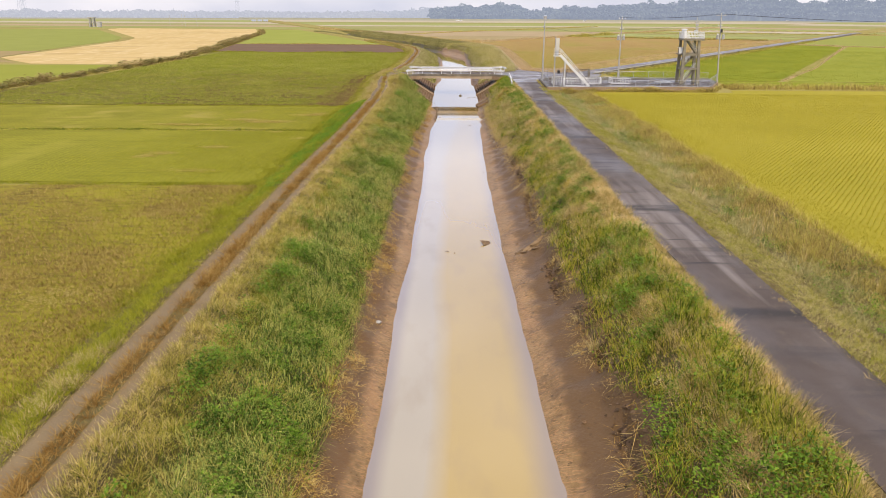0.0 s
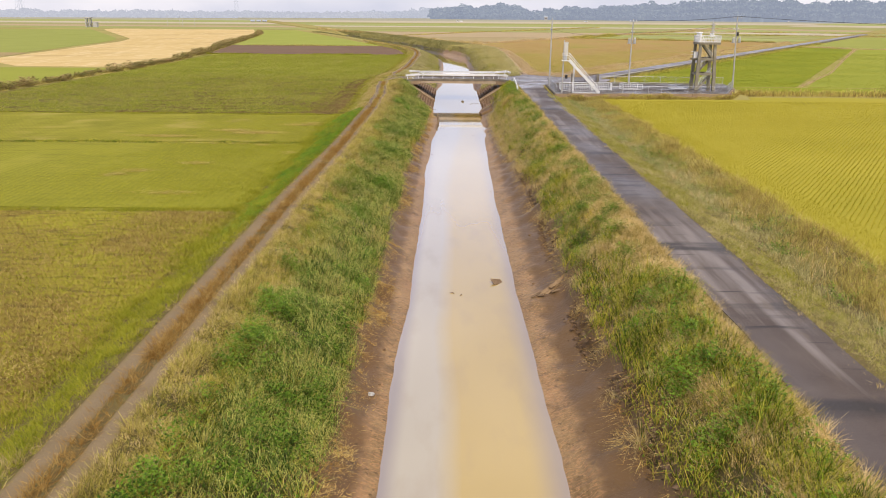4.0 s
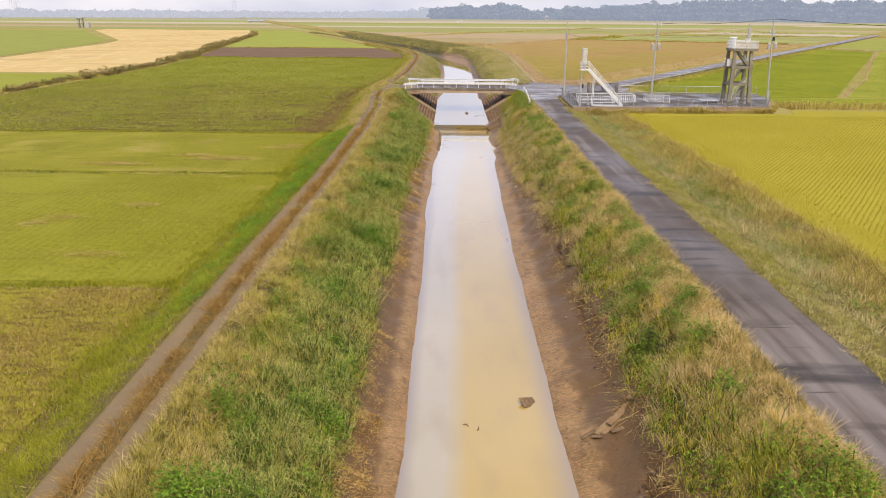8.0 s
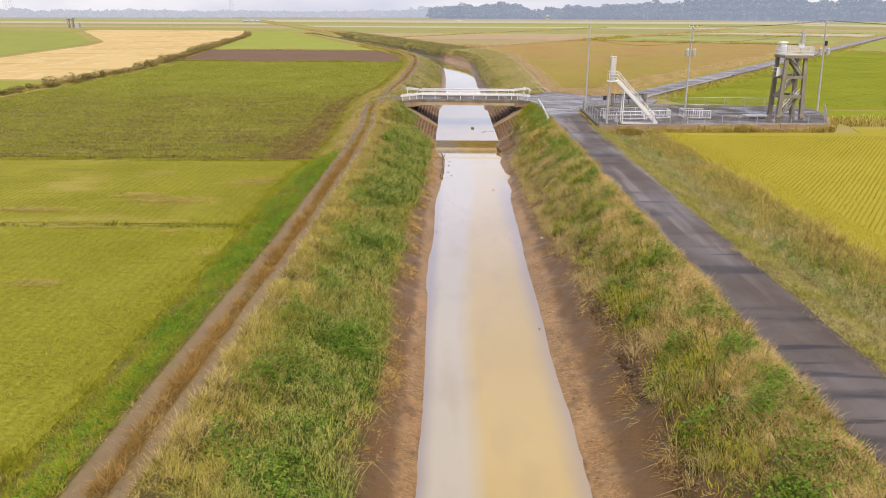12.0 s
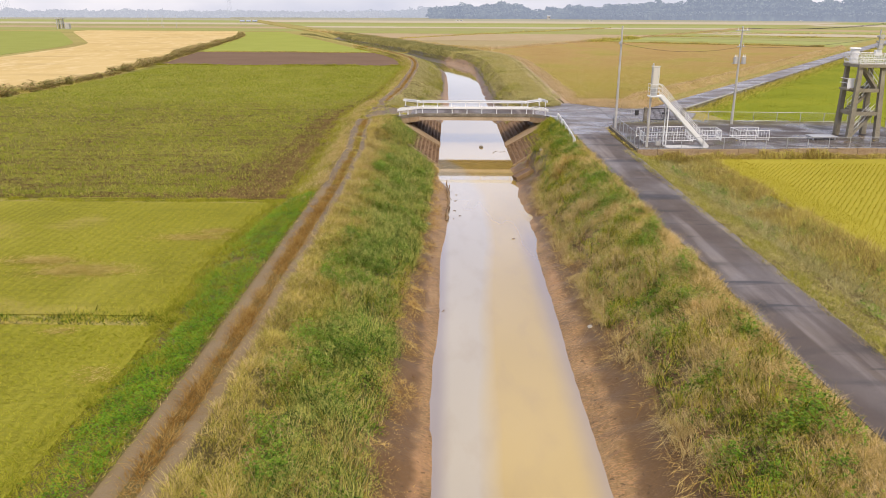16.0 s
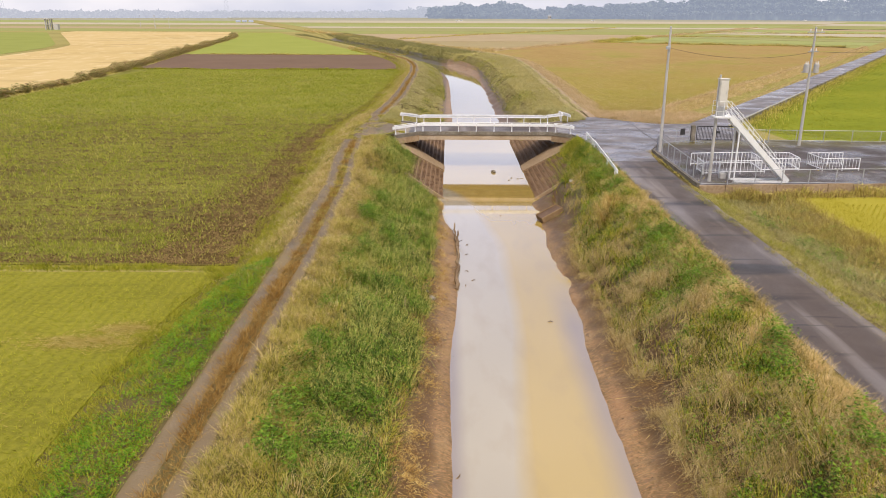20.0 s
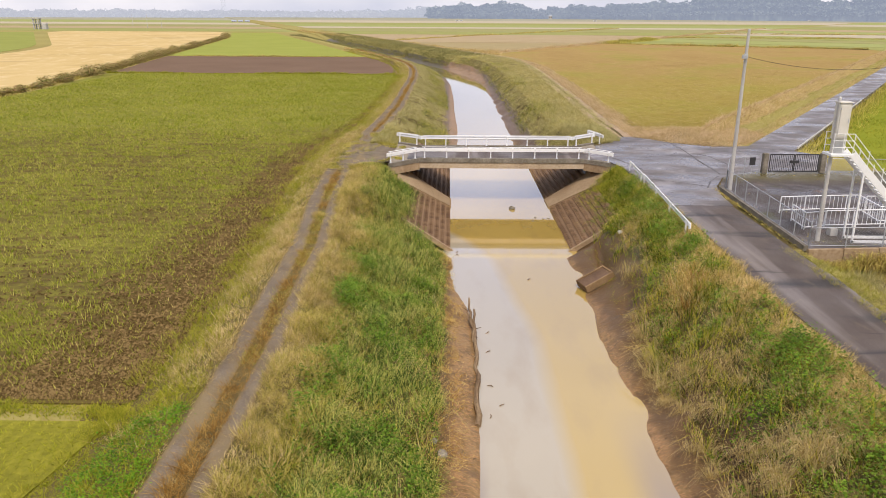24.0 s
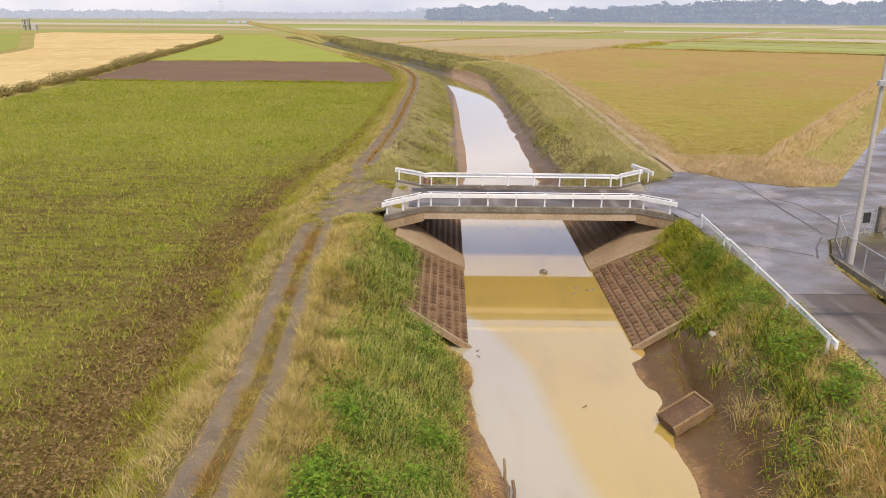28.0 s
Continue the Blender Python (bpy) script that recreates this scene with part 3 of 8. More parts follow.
junction = slab("road_junction", [(11.4, 118.05), (15.35, 118.05), (15.6, 121), (16.2, 123.6), (17.6, 126.6), (21.0, 129.0), (27, 129.4), (29.6, 135.6), (28.04, 138.33), (24.8, 140.5), (23.3, 140.3), (21.4, 140.2), (19.8, 141.2), (18.1, 142.3), (16.6, 144.2), (14.9, 145.6), (13.5, 145.4), (12.8, 143.6), (12.0, 141.8), (10.6, 140.2), (10.4, 138.6), (9.2, 138.4), (9.2, 133.7), (10.4, 132.6), (11.0, 130.0)], 0.012, 0.1, M_junction)
tagged(junction, "wet patched asphalt junction at the bridge end", "road", kind="structure")
LANE = Vector((0.556, 0.831, 0))
SIDE = Vector((0.831, -0.556, 0))
lane_a = Vector((24.8, 140.5, 0))
lane_b = lane_a + SIDE * 4.0
lane = slab("lane", [tuple((lane_b + LANE * 0.05).xy), tuple((lane_b + LANE * 420).xy), tuple((lane_b + LANE * 420 - SIDE * 4.0).xy), tuple((lane_a + LANE * 0.05).xy)], 0.008, 0.6, M_junction)
tagged(lane, "wet grey asphalt lane running between fields", "road", kind="structure")

edging = thing("lane_edging", "pale concrete edging along the lane beside the pasture", "kerb", kind="structure", at=tuple(lane_b))
bpy.context.view_layer.update()
for i in range(24):
    p, q = lane_b + LANE * (1.5 + 2.0 * i), lane_b + LANE * (3.45 + 2.0 * i)
    ob = part("kerb_stone", Geo().bar((p.x, p.y, 0.03), (q.x, q.y, 0.03), 0.12, 0.16), M_concrete_grey)
    ob.parent = edging
    ob.matrix_parent_inverse = edging.matrix_world.inverted()
M_seam = surface("dark_asphalt_seam", [(0.055, 0.047, 0.042), (0.09, 0.078, 0.07)], 1.0, 12, 0.5, 0.1)
SEAMS = ([(18.1, 142.2), (18.2, 137.7), (17.95, 133.4), (17.9, 127.8)], [(18.6, 136.6), (19.6, 135.2), (19.85, 131.7), (19.6, 129.3)], [(17.5, 127.2), (16.2, 125.0), (15.4, 123.2)], [(11.4, 126.2), (12.9, 125.5), (15.4, 123.7)], [(11.0, 134.2), (12.0, 131.4), (12.3, 129.0)])
for k, line in enumerate(SEAMS):
    left, right = [], []
    for i in range(25):
        t = i / 24 * (len(line) - 1)
        j = min(int(t), len(line) - 2)
        px, py = [line[j][c] + (line[j + 1][c] - line[j][c]) * (t - j) for c in (0, 1)]
        o = 0.16 * (float(vnoise(i, k, 3.0, 37)) - 0.5)
        w = 0.035 + 0.05 * float(vnoise(i, k + 7, 1.0, 38))
        left.append((px + o - w, py + o - w * 0.5, 0.018))
        right.append((px + o + w, py + o + w * 0.5, 0.018))
    g = Geo()
    g.add(left + right, [(i, i + 1, 26 + i, 25 + i) for i in range(24)])
    tagged(part("asphalt_seam", g, M_seam), "dark tarred seam across the junction", "road seam", kind="structure")

# gravel track on the west bank: two wheel strips
M_wheel = M_gravel.copy()
overlay_x(M_wheel, (0.25, 0.18, 0.095), 92, 70, 12.0, 0.7, 0.6, 1)
overlay(M_wheel, (0.20, 0.145, 0.085), 1.3, (1, 0.35, 1), 0.42, 0.62, 0.35)
M_wheel = feathered(M_wheel, (0.23, 0.17, 0.085))
for side, c, hw in (("west", -11.02, 0.36), ("east", -9.76, 0.30)):
    wide = lambda y: np.interp(y, [60, 80, 95, 105, 128, 136, 144, 152, 230], [1.1, 1.0, 1.1, 1.22, 1.4, 2.2, 1.9, 1.5, 1.5])
    mid = lambda y, c=c: bend(y) + track_shift(y) - 10.385 + (c + 10.385) * np.interp(y, [40, 70, 94, 105, 128, 138, 150, 170], [1.0, 0.94, 1.0, 1.0, 1.0, 0.8, 0.95, 1.0])
    t = ribbon("gravel_track_" + side, lambda y, hw=hw: mid(y) - hw * wide(y) + 0.16 * (vnoise(y, y * 0 + c, 1.1, 31) - 0.5),
               lambda y, hw=hw: mid(y) + hw * wide(y) + 0.16 * (vnoise(y, y * 0 + c, 0.9, 32) - 0.5),
               lambda x, y, hw=hw: ground(x, y) + 0.02 - 0.10 * np.clip(np.abs(x - mid(y)) / (hw * wide(y) + 0.05), 0, 1.6) ** 4, np.concatenate([np.arange(-20, 160, 0.8), np.arange(161, 330, 3)]), M_wheel, 0.08, 8)
    t.location.z = 0.035
    tagged(t, "worn grey gravel wheel track", "track", kind="structure")
ap = []
ap_ring = [(-12.0, 129.0), (-10.6, 129.6), (-9.3, 131.4), (-7.4, 133.2), (-6.4, 133.7), (-6.4, 138.4), (-7.4, 139.0), (-8.6, 140.6), (-9.7, 143.6), (-10.2, 147.0), (-11.2, 146.4), (-12.0, 141.6), (-12.5, 136.0), (-12.5, 131.5)]
for i, (px, py) in enumerate(ap_ring):
    qx, qy = ap_ring[(i + 1) % len(ap_ring)]
    for j in range(5):
        w = 0.0 if px == qx == -6.4 else 0.35
        ap.append((px + (qx - px) * j / 5 + w * (float(vnoise(i * 5 + j, 0, 1.6, 33)) - 0.5), py + (qy - py) * j / 5 + w * (float(vnoise(i * 5 + j, 9, 1.6, 34)) - 0.5)))
approach = slab("track_apron", ap, -0.03, 0.12, M_gravel)
tagged(approach, "grey gravel apron where the track meets the bridge", "track", kind="structure")
M_dirt = surface("dirt_track", [(0.26, 0.185, 0.115), (0.37, 0.275, 0.18), (0.46, 0.35, 0.24)], 0.5, 6, 0.95, 0.4, spec=0.05)
dirt_strip = lambda o, w: ribbon("gravel_track_upstream", lambda y: dirt_track(y) + o - w + 0.2 * (vnoise(y, y * 0 + o, 2.5, 35) - 0.5), lambda y: dirt_track(y) + o + w + 0.2 * (vnoise(y, y * 0 + o, 2.1, 36) - 0.5), lambda x, y: ground(x, y) + 0.07, np.concatenate([np.arange(144.5, 300, 1.5), np.arange(300, 420, 4)]), M_dirt, 0.08, 3)
for o in (-0.55, 0.58):
    tagged(dirt_strip(o, 0.42), "dry dirt wheel track along the upstream bank", "track", kind="structure")

# ---- fields ----
def field_mat(name, colours, row=0.0, angle=0.0, big=0.08, fine=3.0, dark=0.5, mix=0.45):
    m = surface(name, colours, big, fine, 0.95, 0.4, 8.0, mix=mix, spec=0.04)
    if row:
        n, l = m.node_tree.nodes, m.node_tree.links
        b = n["Principled BSDF"]
        src = b.inputs["Base Color"].links[0].from_socket
        co, mp, wv, mx = n.new("ShaderNodeTexCoord"), n.new("ShaderNodeMapping"), n.new("ShaderNodeTexWave"), n.new("ShaderNodeMix")
        mp.inputs["Rotation"].default_value = (0, 0, radians(angle))
        l.new(co.outputs["Object"], mp.inputs[0])
        l.new(mp.outputs[0], wv.inputs["Vector"])
        wv.inputs["Scale"].default_value = 0.314 / row
        wv.inputs["Distortion"].default_value = 0.6
        mx.data_type, mx.blend_type = "RGBA", "MULTIPLY"
        mx.inputs[0].default_value = dark
        l.new(src, mx.inputs[6])
        l.new(wv.outputs["Color"], mx.inputs[7])
        l.new(mx.outputs[2], b.inputs["Base Color"])
    return m


def hedge_x(y):
    return np.interp(y, [-60, 115, 190, 240, 450, 560], [-76, -75, -73, -78, -111, -140])


def west_field(name, y0, y1, colours, label, z=-1.39, right=None, left=None, step=4.0, **kw):
    r = right or (lambda y: bend(y) - 14.2 + field_shift(y) + 0.35 * (vnoise(y, y * 0, 1.5, 41) - 0.5))
    f = ribbon(name, left or (lambda y: hedge_x(y) + 1.0), r, lambda x, y: z + 0.05 * (vnoise(x, y, 2.5, 42) - 0.5), np.arange(y0, y1 + 0.01, (y1 - y0) / max(2, round((y1 - y0) / step))), field_mat(name + "_ground", colours, **kw), 0.3, 12)
    return tagged(f, label, "field", kind="structure")


west_field("field_west_1", -60, 43.4, [(0.13, 0.094, 0.027), (0.22, 0.168, 0.036), (0.285, 0.243, 0.037), (0.33, 0.31, 0.038)], "harvested brownish green stubble field", mix=0.5)
overlay(bpy.data.materials["field_west_1_ground"], (0.11, 0.078, 0.028), 1.6, (0.4, 1.6, 1), 0.52, 0.64, 0.7)
overlay(bpy.data.materials["field_west_1_ground"], (0.34, 0.33, 0.03), 0.16, (1, 1, 1), 0.52, 0.68, 0.6)
west_field("field_west_2", 44.6, 70.9, [(0.175, 0.168, 0.023), (0.262, 0.252, 0.031), (0.335, 0.318, 0.043)], "yellow green regrown rice stubble field", fine=5.0, mix=0.6, row=0.55, dark=0.14)
field_three = west_field("field_west_3", 72.1, 93.5, [(0.165, 0.157, 0.022), (0.25, 0.235, 0.03), (0.32, 0.295, 0.042)], "yellow green stubble field with pale straw patches", big=0.16, fine=5.0, mix=0.6, row=0.55, dark=0.14)
overlay(field_three.data.materials[0], (0.46, 0.34, 0.13), 0.13, (0.9, 1.2, 1), 0.58, 0.72, 0.4)
for nm in ("field_west_2_ground", "field_west_3_ground"):
    overlay(bpy.data.materials[nm], (0.16, 0.15, 0.022), 1.1, (0.25, 1.6, 1), 0.54, 0.66, 0.45)
    overlay(bpy.data.materials[nm], (0.36, 0.33, 0.06), 0.22, (1, 0.5, 1), 0.54, 0.68, 0.3)
field_four = west_field("field_west_4", 94.7, 236.6, [(0.10, 0.072, 0.027), (0.15, 0.13, 0.032), (0.205, 0.195, 0.036), (0.255, 0.255, 0.044)], "half tilled field of dark soil and green weeds", big=0.12, fine=2.2, mix=0.6)
[q for q in field_four.data.materials[0].node_tree.nodes if q.type == "BUMP"][0].inputs["Strength"].default_value = 1.0
overlay(field_four.data.materials[0], (0.105, 0.072, 0.028), 1.3, (0.5, 1.2, 1), 0.52, 0.62, 0.7)
overlay(field_four.data.materials[0], (0.10, 0.07, 0.03), 1.4, (0.16, 1.0, 1), 0.50, 0.62, 0.6)
overlay_x(field_four.data.materials[0], (0.125, 0.086, 0.03), -20.5, -16.6, 4.0, 0.85, 0.6)
overlay_x(field_four.data.materials[0], (0.25, 0.255, 0.044), 146, 166, 8.0, 0.5, 0.3, 1)
west_field("field_west_5", 237.6, 300, [(0.15, 0.098, 0.066), (0.20, 0.132, 0.088)], "bare brown tilled field")
west_field("field_west_6", 301, 545, [(0.255, 0.285, 0.055), (0.31, 0.33, 0.075)], "bright green grass field", step=12)
straw_field = west_field("field_straw", 178, 560, [(0.47, 0.33, 0.13), (0.56, 0.41, 0.18), (0.60, 0.46, 0.23)], "pale straw coloured harvested grain field", right=lambda y: hedge_x(y) - 3.5, left=lambda y: np.interp(y, [178, 200, 330, 362, 530, 565], [-104, -125, -143, -152, -240, -245]), step=12, big=0.03)
overlay(straw_field.data.materials[0], (0.36, 0.25, 0.10), 0.05, (0.5, 1.5, 1), 0.54, 0.70, 0.6)
overlay(straw_field.data.materials[0], (0.66, 0.53, 0.30), 0.4, (1, 0.3, 1), 0.52, 0.66, 0.6)
west_field("field_west_7", 60, 174, [(0.24, 0.26, 0.04), (0.29, 0.30, 0.055)], "green field behind a hedge", right=lambda y: hedge_x(y) - 3.5, left=lambda y: hedge_x(y) - 260, step=20)
west_field("field_west_8", 182, 236, [(0.30, 0.22, 0.10), (0.36, 0.28, 0.13)], "brown harvested field strip", right=lambda y: np.interp(y, [178, 200, 330], [-106, -127, -145]), left=lambda y: -330 + 0 * y, step=12)
west_field("field_west_9", 238, 530, [(0.24, 0.26, 0.06), (0.29, 0.31, 0.08)], "green pasture field", right=lambda y: np.interp(y, [178, 200, 330, 362, 530, 565], [-108, -129, -148, -158, -248, -253]), left=lambda y: -420 + 0 * y, step=20)
# colours of the distant fields, greyed to include the haze over them
hazed_tones = [[(0.26, 0.27, 0.085), (0.32, 0.32, 0.11)], [(0.36, 0.27, 0.15), (0.42, 0.33, 0.20)], [(0.27, 0.26, 0.10), (0.33, 0.31, 0.13)], [(0.42, 0.36, 0.25), (0.48, 0.42, 0.31)], [(0.28, 0.31, 0.10), (0.33, 0.34, 0.13)]]
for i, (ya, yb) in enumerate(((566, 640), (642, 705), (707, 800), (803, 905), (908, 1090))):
    west_field("field_west_%d" % (10 + i), ya, yb, hazed_tones[i], "distant flat field", right=lambda y: bend(y) + 15, left=lambda y: bend(y) - 900, step=40)
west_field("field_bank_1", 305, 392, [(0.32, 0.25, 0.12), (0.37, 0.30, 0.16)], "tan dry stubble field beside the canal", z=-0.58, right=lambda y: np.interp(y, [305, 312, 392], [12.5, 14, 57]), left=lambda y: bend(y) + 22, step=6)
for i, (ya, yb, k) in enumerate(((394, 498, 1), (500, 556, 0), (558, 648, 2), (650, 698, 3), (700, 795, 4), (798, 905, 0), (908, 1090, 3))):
    west_field("field_bank_%d" % (2 + i), ya, yb, hazed_tones[k], "distant flat field across the canal", z=-0.58, right=lambda y: 55 + (y - 390) * 0.669, left=lambda y: bend(y) + 22, step=30)


def east_field(name, outline, colours, label, z=-0.585, **kw):
    return tagged(slab(name, outline, z, 0.3, field_mat(name + "_ground", colours, **kw)), label, "field", kind="structure")


east_field("field_east_1", [(22.3, -60), (150, -60), (150, 112), (46, 112), (45.2, 108.6), (22.3, 108.0)], [(0.285, 0.252, 0.03), (0.34, 0.293, 0.038), (0.40, 0.343, 0.052)], "golden green rice stubble field in rows")
east_field("field_east_3", [(18.2, 155.6), (21.0, 154.4), (25.6, 154.6), (146, 334), (147, 354), (58, 388), (10.5, 309), (11.2, 297), (14.6, 284), (17.4, 266), (18.7, 240), (19.0, 210), (18.7, 184), (18.2, 168)], [(0.30, 0.195, 0.07), (0.36, 0.245, 0.09), (0.39, 0.285, 0.11)], "olive and tan stubble field", big=0.05, fine=1.2)
overlay_x(bpy.data.materials["field_east_3_ground"], (0.30, 0.275, 0.035), 255, 180, 60.0, 0.5, 0.03, 1)
overlay(bpy.data.materials["field_east_3_ground"], (0.25, 0.25, 0.04), 0.05, (1, 1, 1), 0.5, 0.66, 0.6)
overlay(bpy.data.materials["field_east_3_ground"], (0.22, 0.14, 0.05), 0.5, (1, 1, 1), 0.5, 0.72, 0.4)
pasture = [(0.15, 0.18, 0.016), (0.21, 0.235, 0.02), (0.27, 0.275, 0.032)]
east_field("field_east_2", [(31.7, 142), (49.5, 129.2), (61, 129.8), (149, 283), (137.3, 300)], pasture, "green pasture field beside the lane", big=0.06, fine=1.5)
east_field("field_east_7", [(28.9, 138.6), (27.8, 130.0), (48.6, 129.0), (49.4, 129.3), (31.7, 142.4)], pasture, "green pasture edge behind the yard", big=0.06, fine=1.5)
east_field("field_east_6", [(47.8, 117.5), (150, 114.5), (150, 123.5), (63, 128.4), (49.4, 128.2)], pasture, "green pasture behind the ditch", big=0.06, fine=1.5)
east_field("field_east_4", [(63, 129.8), (140, 125), (260, 240), (151, 283)], [(0.21, 0.235, 0.032), (0.26, 0.28, 0.04), (0.31, 0.31, 0.055)], "green pasture field", big=0.06, fine=1.5)
east_field("field_east_5", [(138.5, 302), (150.5, 285.5), (262, 243), (420, 400), (235, 440), (212, 412)], [(0.25, 0.27, 0.06), (0.30, 0.31, 0.075)], "light green pasture field", big=0.03)


def lane_xy(u, w):
    p = lane_a + LANE * u + SIDE * w
    return (p.x, p.y)


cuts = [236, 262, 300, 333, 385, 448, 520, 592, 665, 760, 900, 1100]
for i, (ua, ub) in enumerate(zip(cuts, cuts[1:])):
    east_field("field_strip_%d" % (i + 1), [lane_xy(ua + 1, -8), lane_xy(ub - 1, -8), lane_xy(ub - 1, -109), lane_xy(ua + 1, -109)], hazed_tones[(0, 4, 2, 0, 3, 4, 1, 0, 2, 3, 4)[i]], "distant flat green field strip")
    east_field("field_strip_%d" % (i + 21), [lane_xy(ua + 16, 8), lane_xy(ub + 14, 8), lane_xy(ub + 14, 500), lane_xy(ua + 16, 500)], hazed_tones[(2, 0, 4, 2, 0, 1, 4, 0, 3, 2, 4)[i]], "distant flat green field strip") if ua > 380 else None

# ---- bridge ----
bridge = thing("bridge", "short concrete road bridge with white guard rails over the canal", "bridge", at=(1.6, 136, 0))


def under(ob, parent):
    ob.parent = parent
    ob.matrix_parent_inverse = parent.matrix_world.inverted()
    return ob


def bpart(name, geo, material, parent, label=""):
    return under(part(name, geo, material, None, label), parent)


bridge.matrix_world = pose(1.6, 136, 0)
bpy.context.view_layer.update()
NEAR = [(-7.7, 130.4), (-5.3, 132.85), (8.35, 132.85), (10.25, 131.15)]
FAR = [(-7.6, 141.1), (-5.4, 139.3), (8.35, 139.3), (10.6, 141.3)]
deck = [(x, y) for x, y in NEAR] + [(x, y) for x, y in FAR[::-1]]
bpart("deck_slab", Geo().prism([(x, y, -0.2) for x, y in deck], (0, 0, 0.2)), M_concrete, bridge)
bpart("road_surface", Geo().prism([(-6.35, 133.35, 0.004), (9.25, 133.35, 0.004), (9.25, 138.8, 0.004), (-6.35, 138.8, 0.004)], (0, 0, 0.02)), M_asphalt, bridge)
for edge_pts in (NEAR, FAR):
    sgn = 1 if edge_pts is NEAR else -1
    for (xa, ya), (xb, yb) in zip(edge_pts, edge_pts[1:]):
        bpart("kerb", Geo().prism([(xa, ya - 0.06 * sgn, -0.17), (xb, yb - 0.06 * sgn, -0.17), (xb, yb - 0.06 * sgn, 0.16), (xa, ya - 0.06 * sgn, 0.16)], (0, 0.42 * sgn, 0)), M_kerb, bridge, "mossy stained concrete edge beam")
    for (xa, ya), (xb, yb) in (edge_pts[0:2], edge_pts[2:4]):
        bpart("wing_wall", Geo().prism([(xa, ya, -0.8), (xb, yb, -0.8), (xb, yb, -0.19), (xa, ya, -0.19)], (0, 0.25 * sgn, 0)), M_stained, bridge, "stained concrete wing wall")
    yg = 132.88 if sgn > 0 else 139.25
    bpart("girder", Geo().prism([(-6.7, yg, -0.21), (-6.5, yg, -0.68), (9.25, yg, -0.68), (9.45, yg, -0.21)], (0, 0.5 * sgn, 0)), M_concrete_pale, bridge, "pale concrete edge girder")
bpart("girder", Geo().prism([(-6.3, 135.6, -0.36), (-5.3, 135.6, -0.80), (8.2, 135.6, -0.80), (9.2, 135.6, -0.36)], (0, 0.8, 0)), M_concrete, bridge)
bpart("drain_outlet", Geo().box((2.05, 132.87, -0.45), (0.32, 0.06, 0.30), 0, 0.02), M_concrete_pale, bridge)
for xa, xb in ((-8.3, -6.2), (9.1, 11.0)):
    bpart("abutment", Geo().box(((xa + xb) / 2, 136.05, -1.0), (xb - xa, 5.4, 1.3), 0, 0.05), M_block, bridge)


def guard_rail(name, label, ends, z0, top, spacing, flat_ends=(False, False)):
    """A painted beam on posts, from end to end along the given plan line."""
    (xa, ya), (xb, yb) = ends
    d = Vector((xb - xa, yb - ya, 0))
    length = d.length
    ang = math.degrees(math.atan2(d.y, d.x))
    rail = thing(name, label, "guard rail", "white guard rails", at=(xa, ya, z0), rz=ang)
    g = Geo()
    h = top - 0.36
    prof = [(-0.03, h), (0.035, h + 0.05), (0.0, h + 0.15), (0.035, h + 0.25), (-0.03, h + 0.30), (-0.055, h + 0.28), (-0.055, h + 0.02)]
    g.prism([(-0.25, y, z) for y, z in prof], (length + 0.5, 0, 0))
    part("beam", g, M_white, rail)
    part("top_rail", Geo().rod((-0.1, 0.09, top), (length + 0.1, 0.09, top), 0.03), M_white, rail)
    k = max(1, round(length / spacing))
    for i in range(k + 1):
        x = 0.12 + (length - 0.24) * i / k
        p = part("post", Geo().box((x, 0.10, top / 2 - 0.02), (0.10, 0.10, top), 0, 0.015), M_white, rail)
        part("bolt", Geo().rod((x, -0.05, h + 0.15), (x, -0.075, h + 0.15), 0.03, n=6), M_steel, p, "steel bolt head")
        part("base_plate", Geo().box((x, 0.10, 0.015), (0.2, 0.2, 0.03)), M_steel, p, "galvanised base plate")
    for x, s in ((-0.25, -1), (length + 0.25, 1)):
        part("end_cap", Geo().box((x + 0.05 * s, 0.0, h + 0.15), (0.14, 0.13, 0.34), 0, 0.05), M_white, rail)
    return rail


W_RAIL = "white painted steel guard rail on the bridge edge"
for pts, o in ((NEAR, 1), (FAR, -1)):
    line = [(x, y + 0.12 * o) for x, y in pts]
    if o < 0:
        line = [(xx, yy) for xx, yy in line]
    for i, (p, q) in enumerate(zip(line, line[1:])):
        d = (Vector((*q, 0)) - Vector((*p, 0))).normalized()
        a, c = (Vector((*p, 0)) + d * (0.3 if i else 0.2)), (Vector((*q, 0)) - d * (0.3 if i < 2 else 0.2))
        ends = (tuple(a.xy), tuple(c.xy)) if o > 0 else (tuple(c.xy), tuple(a.xy))
        guard_rail("guard_rail", W_RAIL, ends, 0.14, 0.92, 1.87)
guard_rail("guard_rail", "short white guard rail turned off the bridge corner", ((11.45, 141.7), (10.75, 144.0)), -0.05, 0.95, 1.9)
guard_rail("guard_rail", "white painted steel guard rail beside the lane", ((11.15, 124.6), (11.35, 129.1)), -0.05, 0.8, 4.4)
guard_rail("guard_rail", "long white painted steel guard rail beside the lane", ((10.5, 111.7), (11.2, 124.1)), -0.05, 0.8, 4.13)

# ---- revetments under and below the bridge ----
def slope_pt(side, y, s):
    """A point on the concrete slope: s metres up from the water line."""
    k = 0.585
    c, z = math.cos(k) * s, math.sin(k) * s
    return Vector(((-2.55 - c) if side < 0 else (5.3 + c), y, WATER - 0.05 + z))


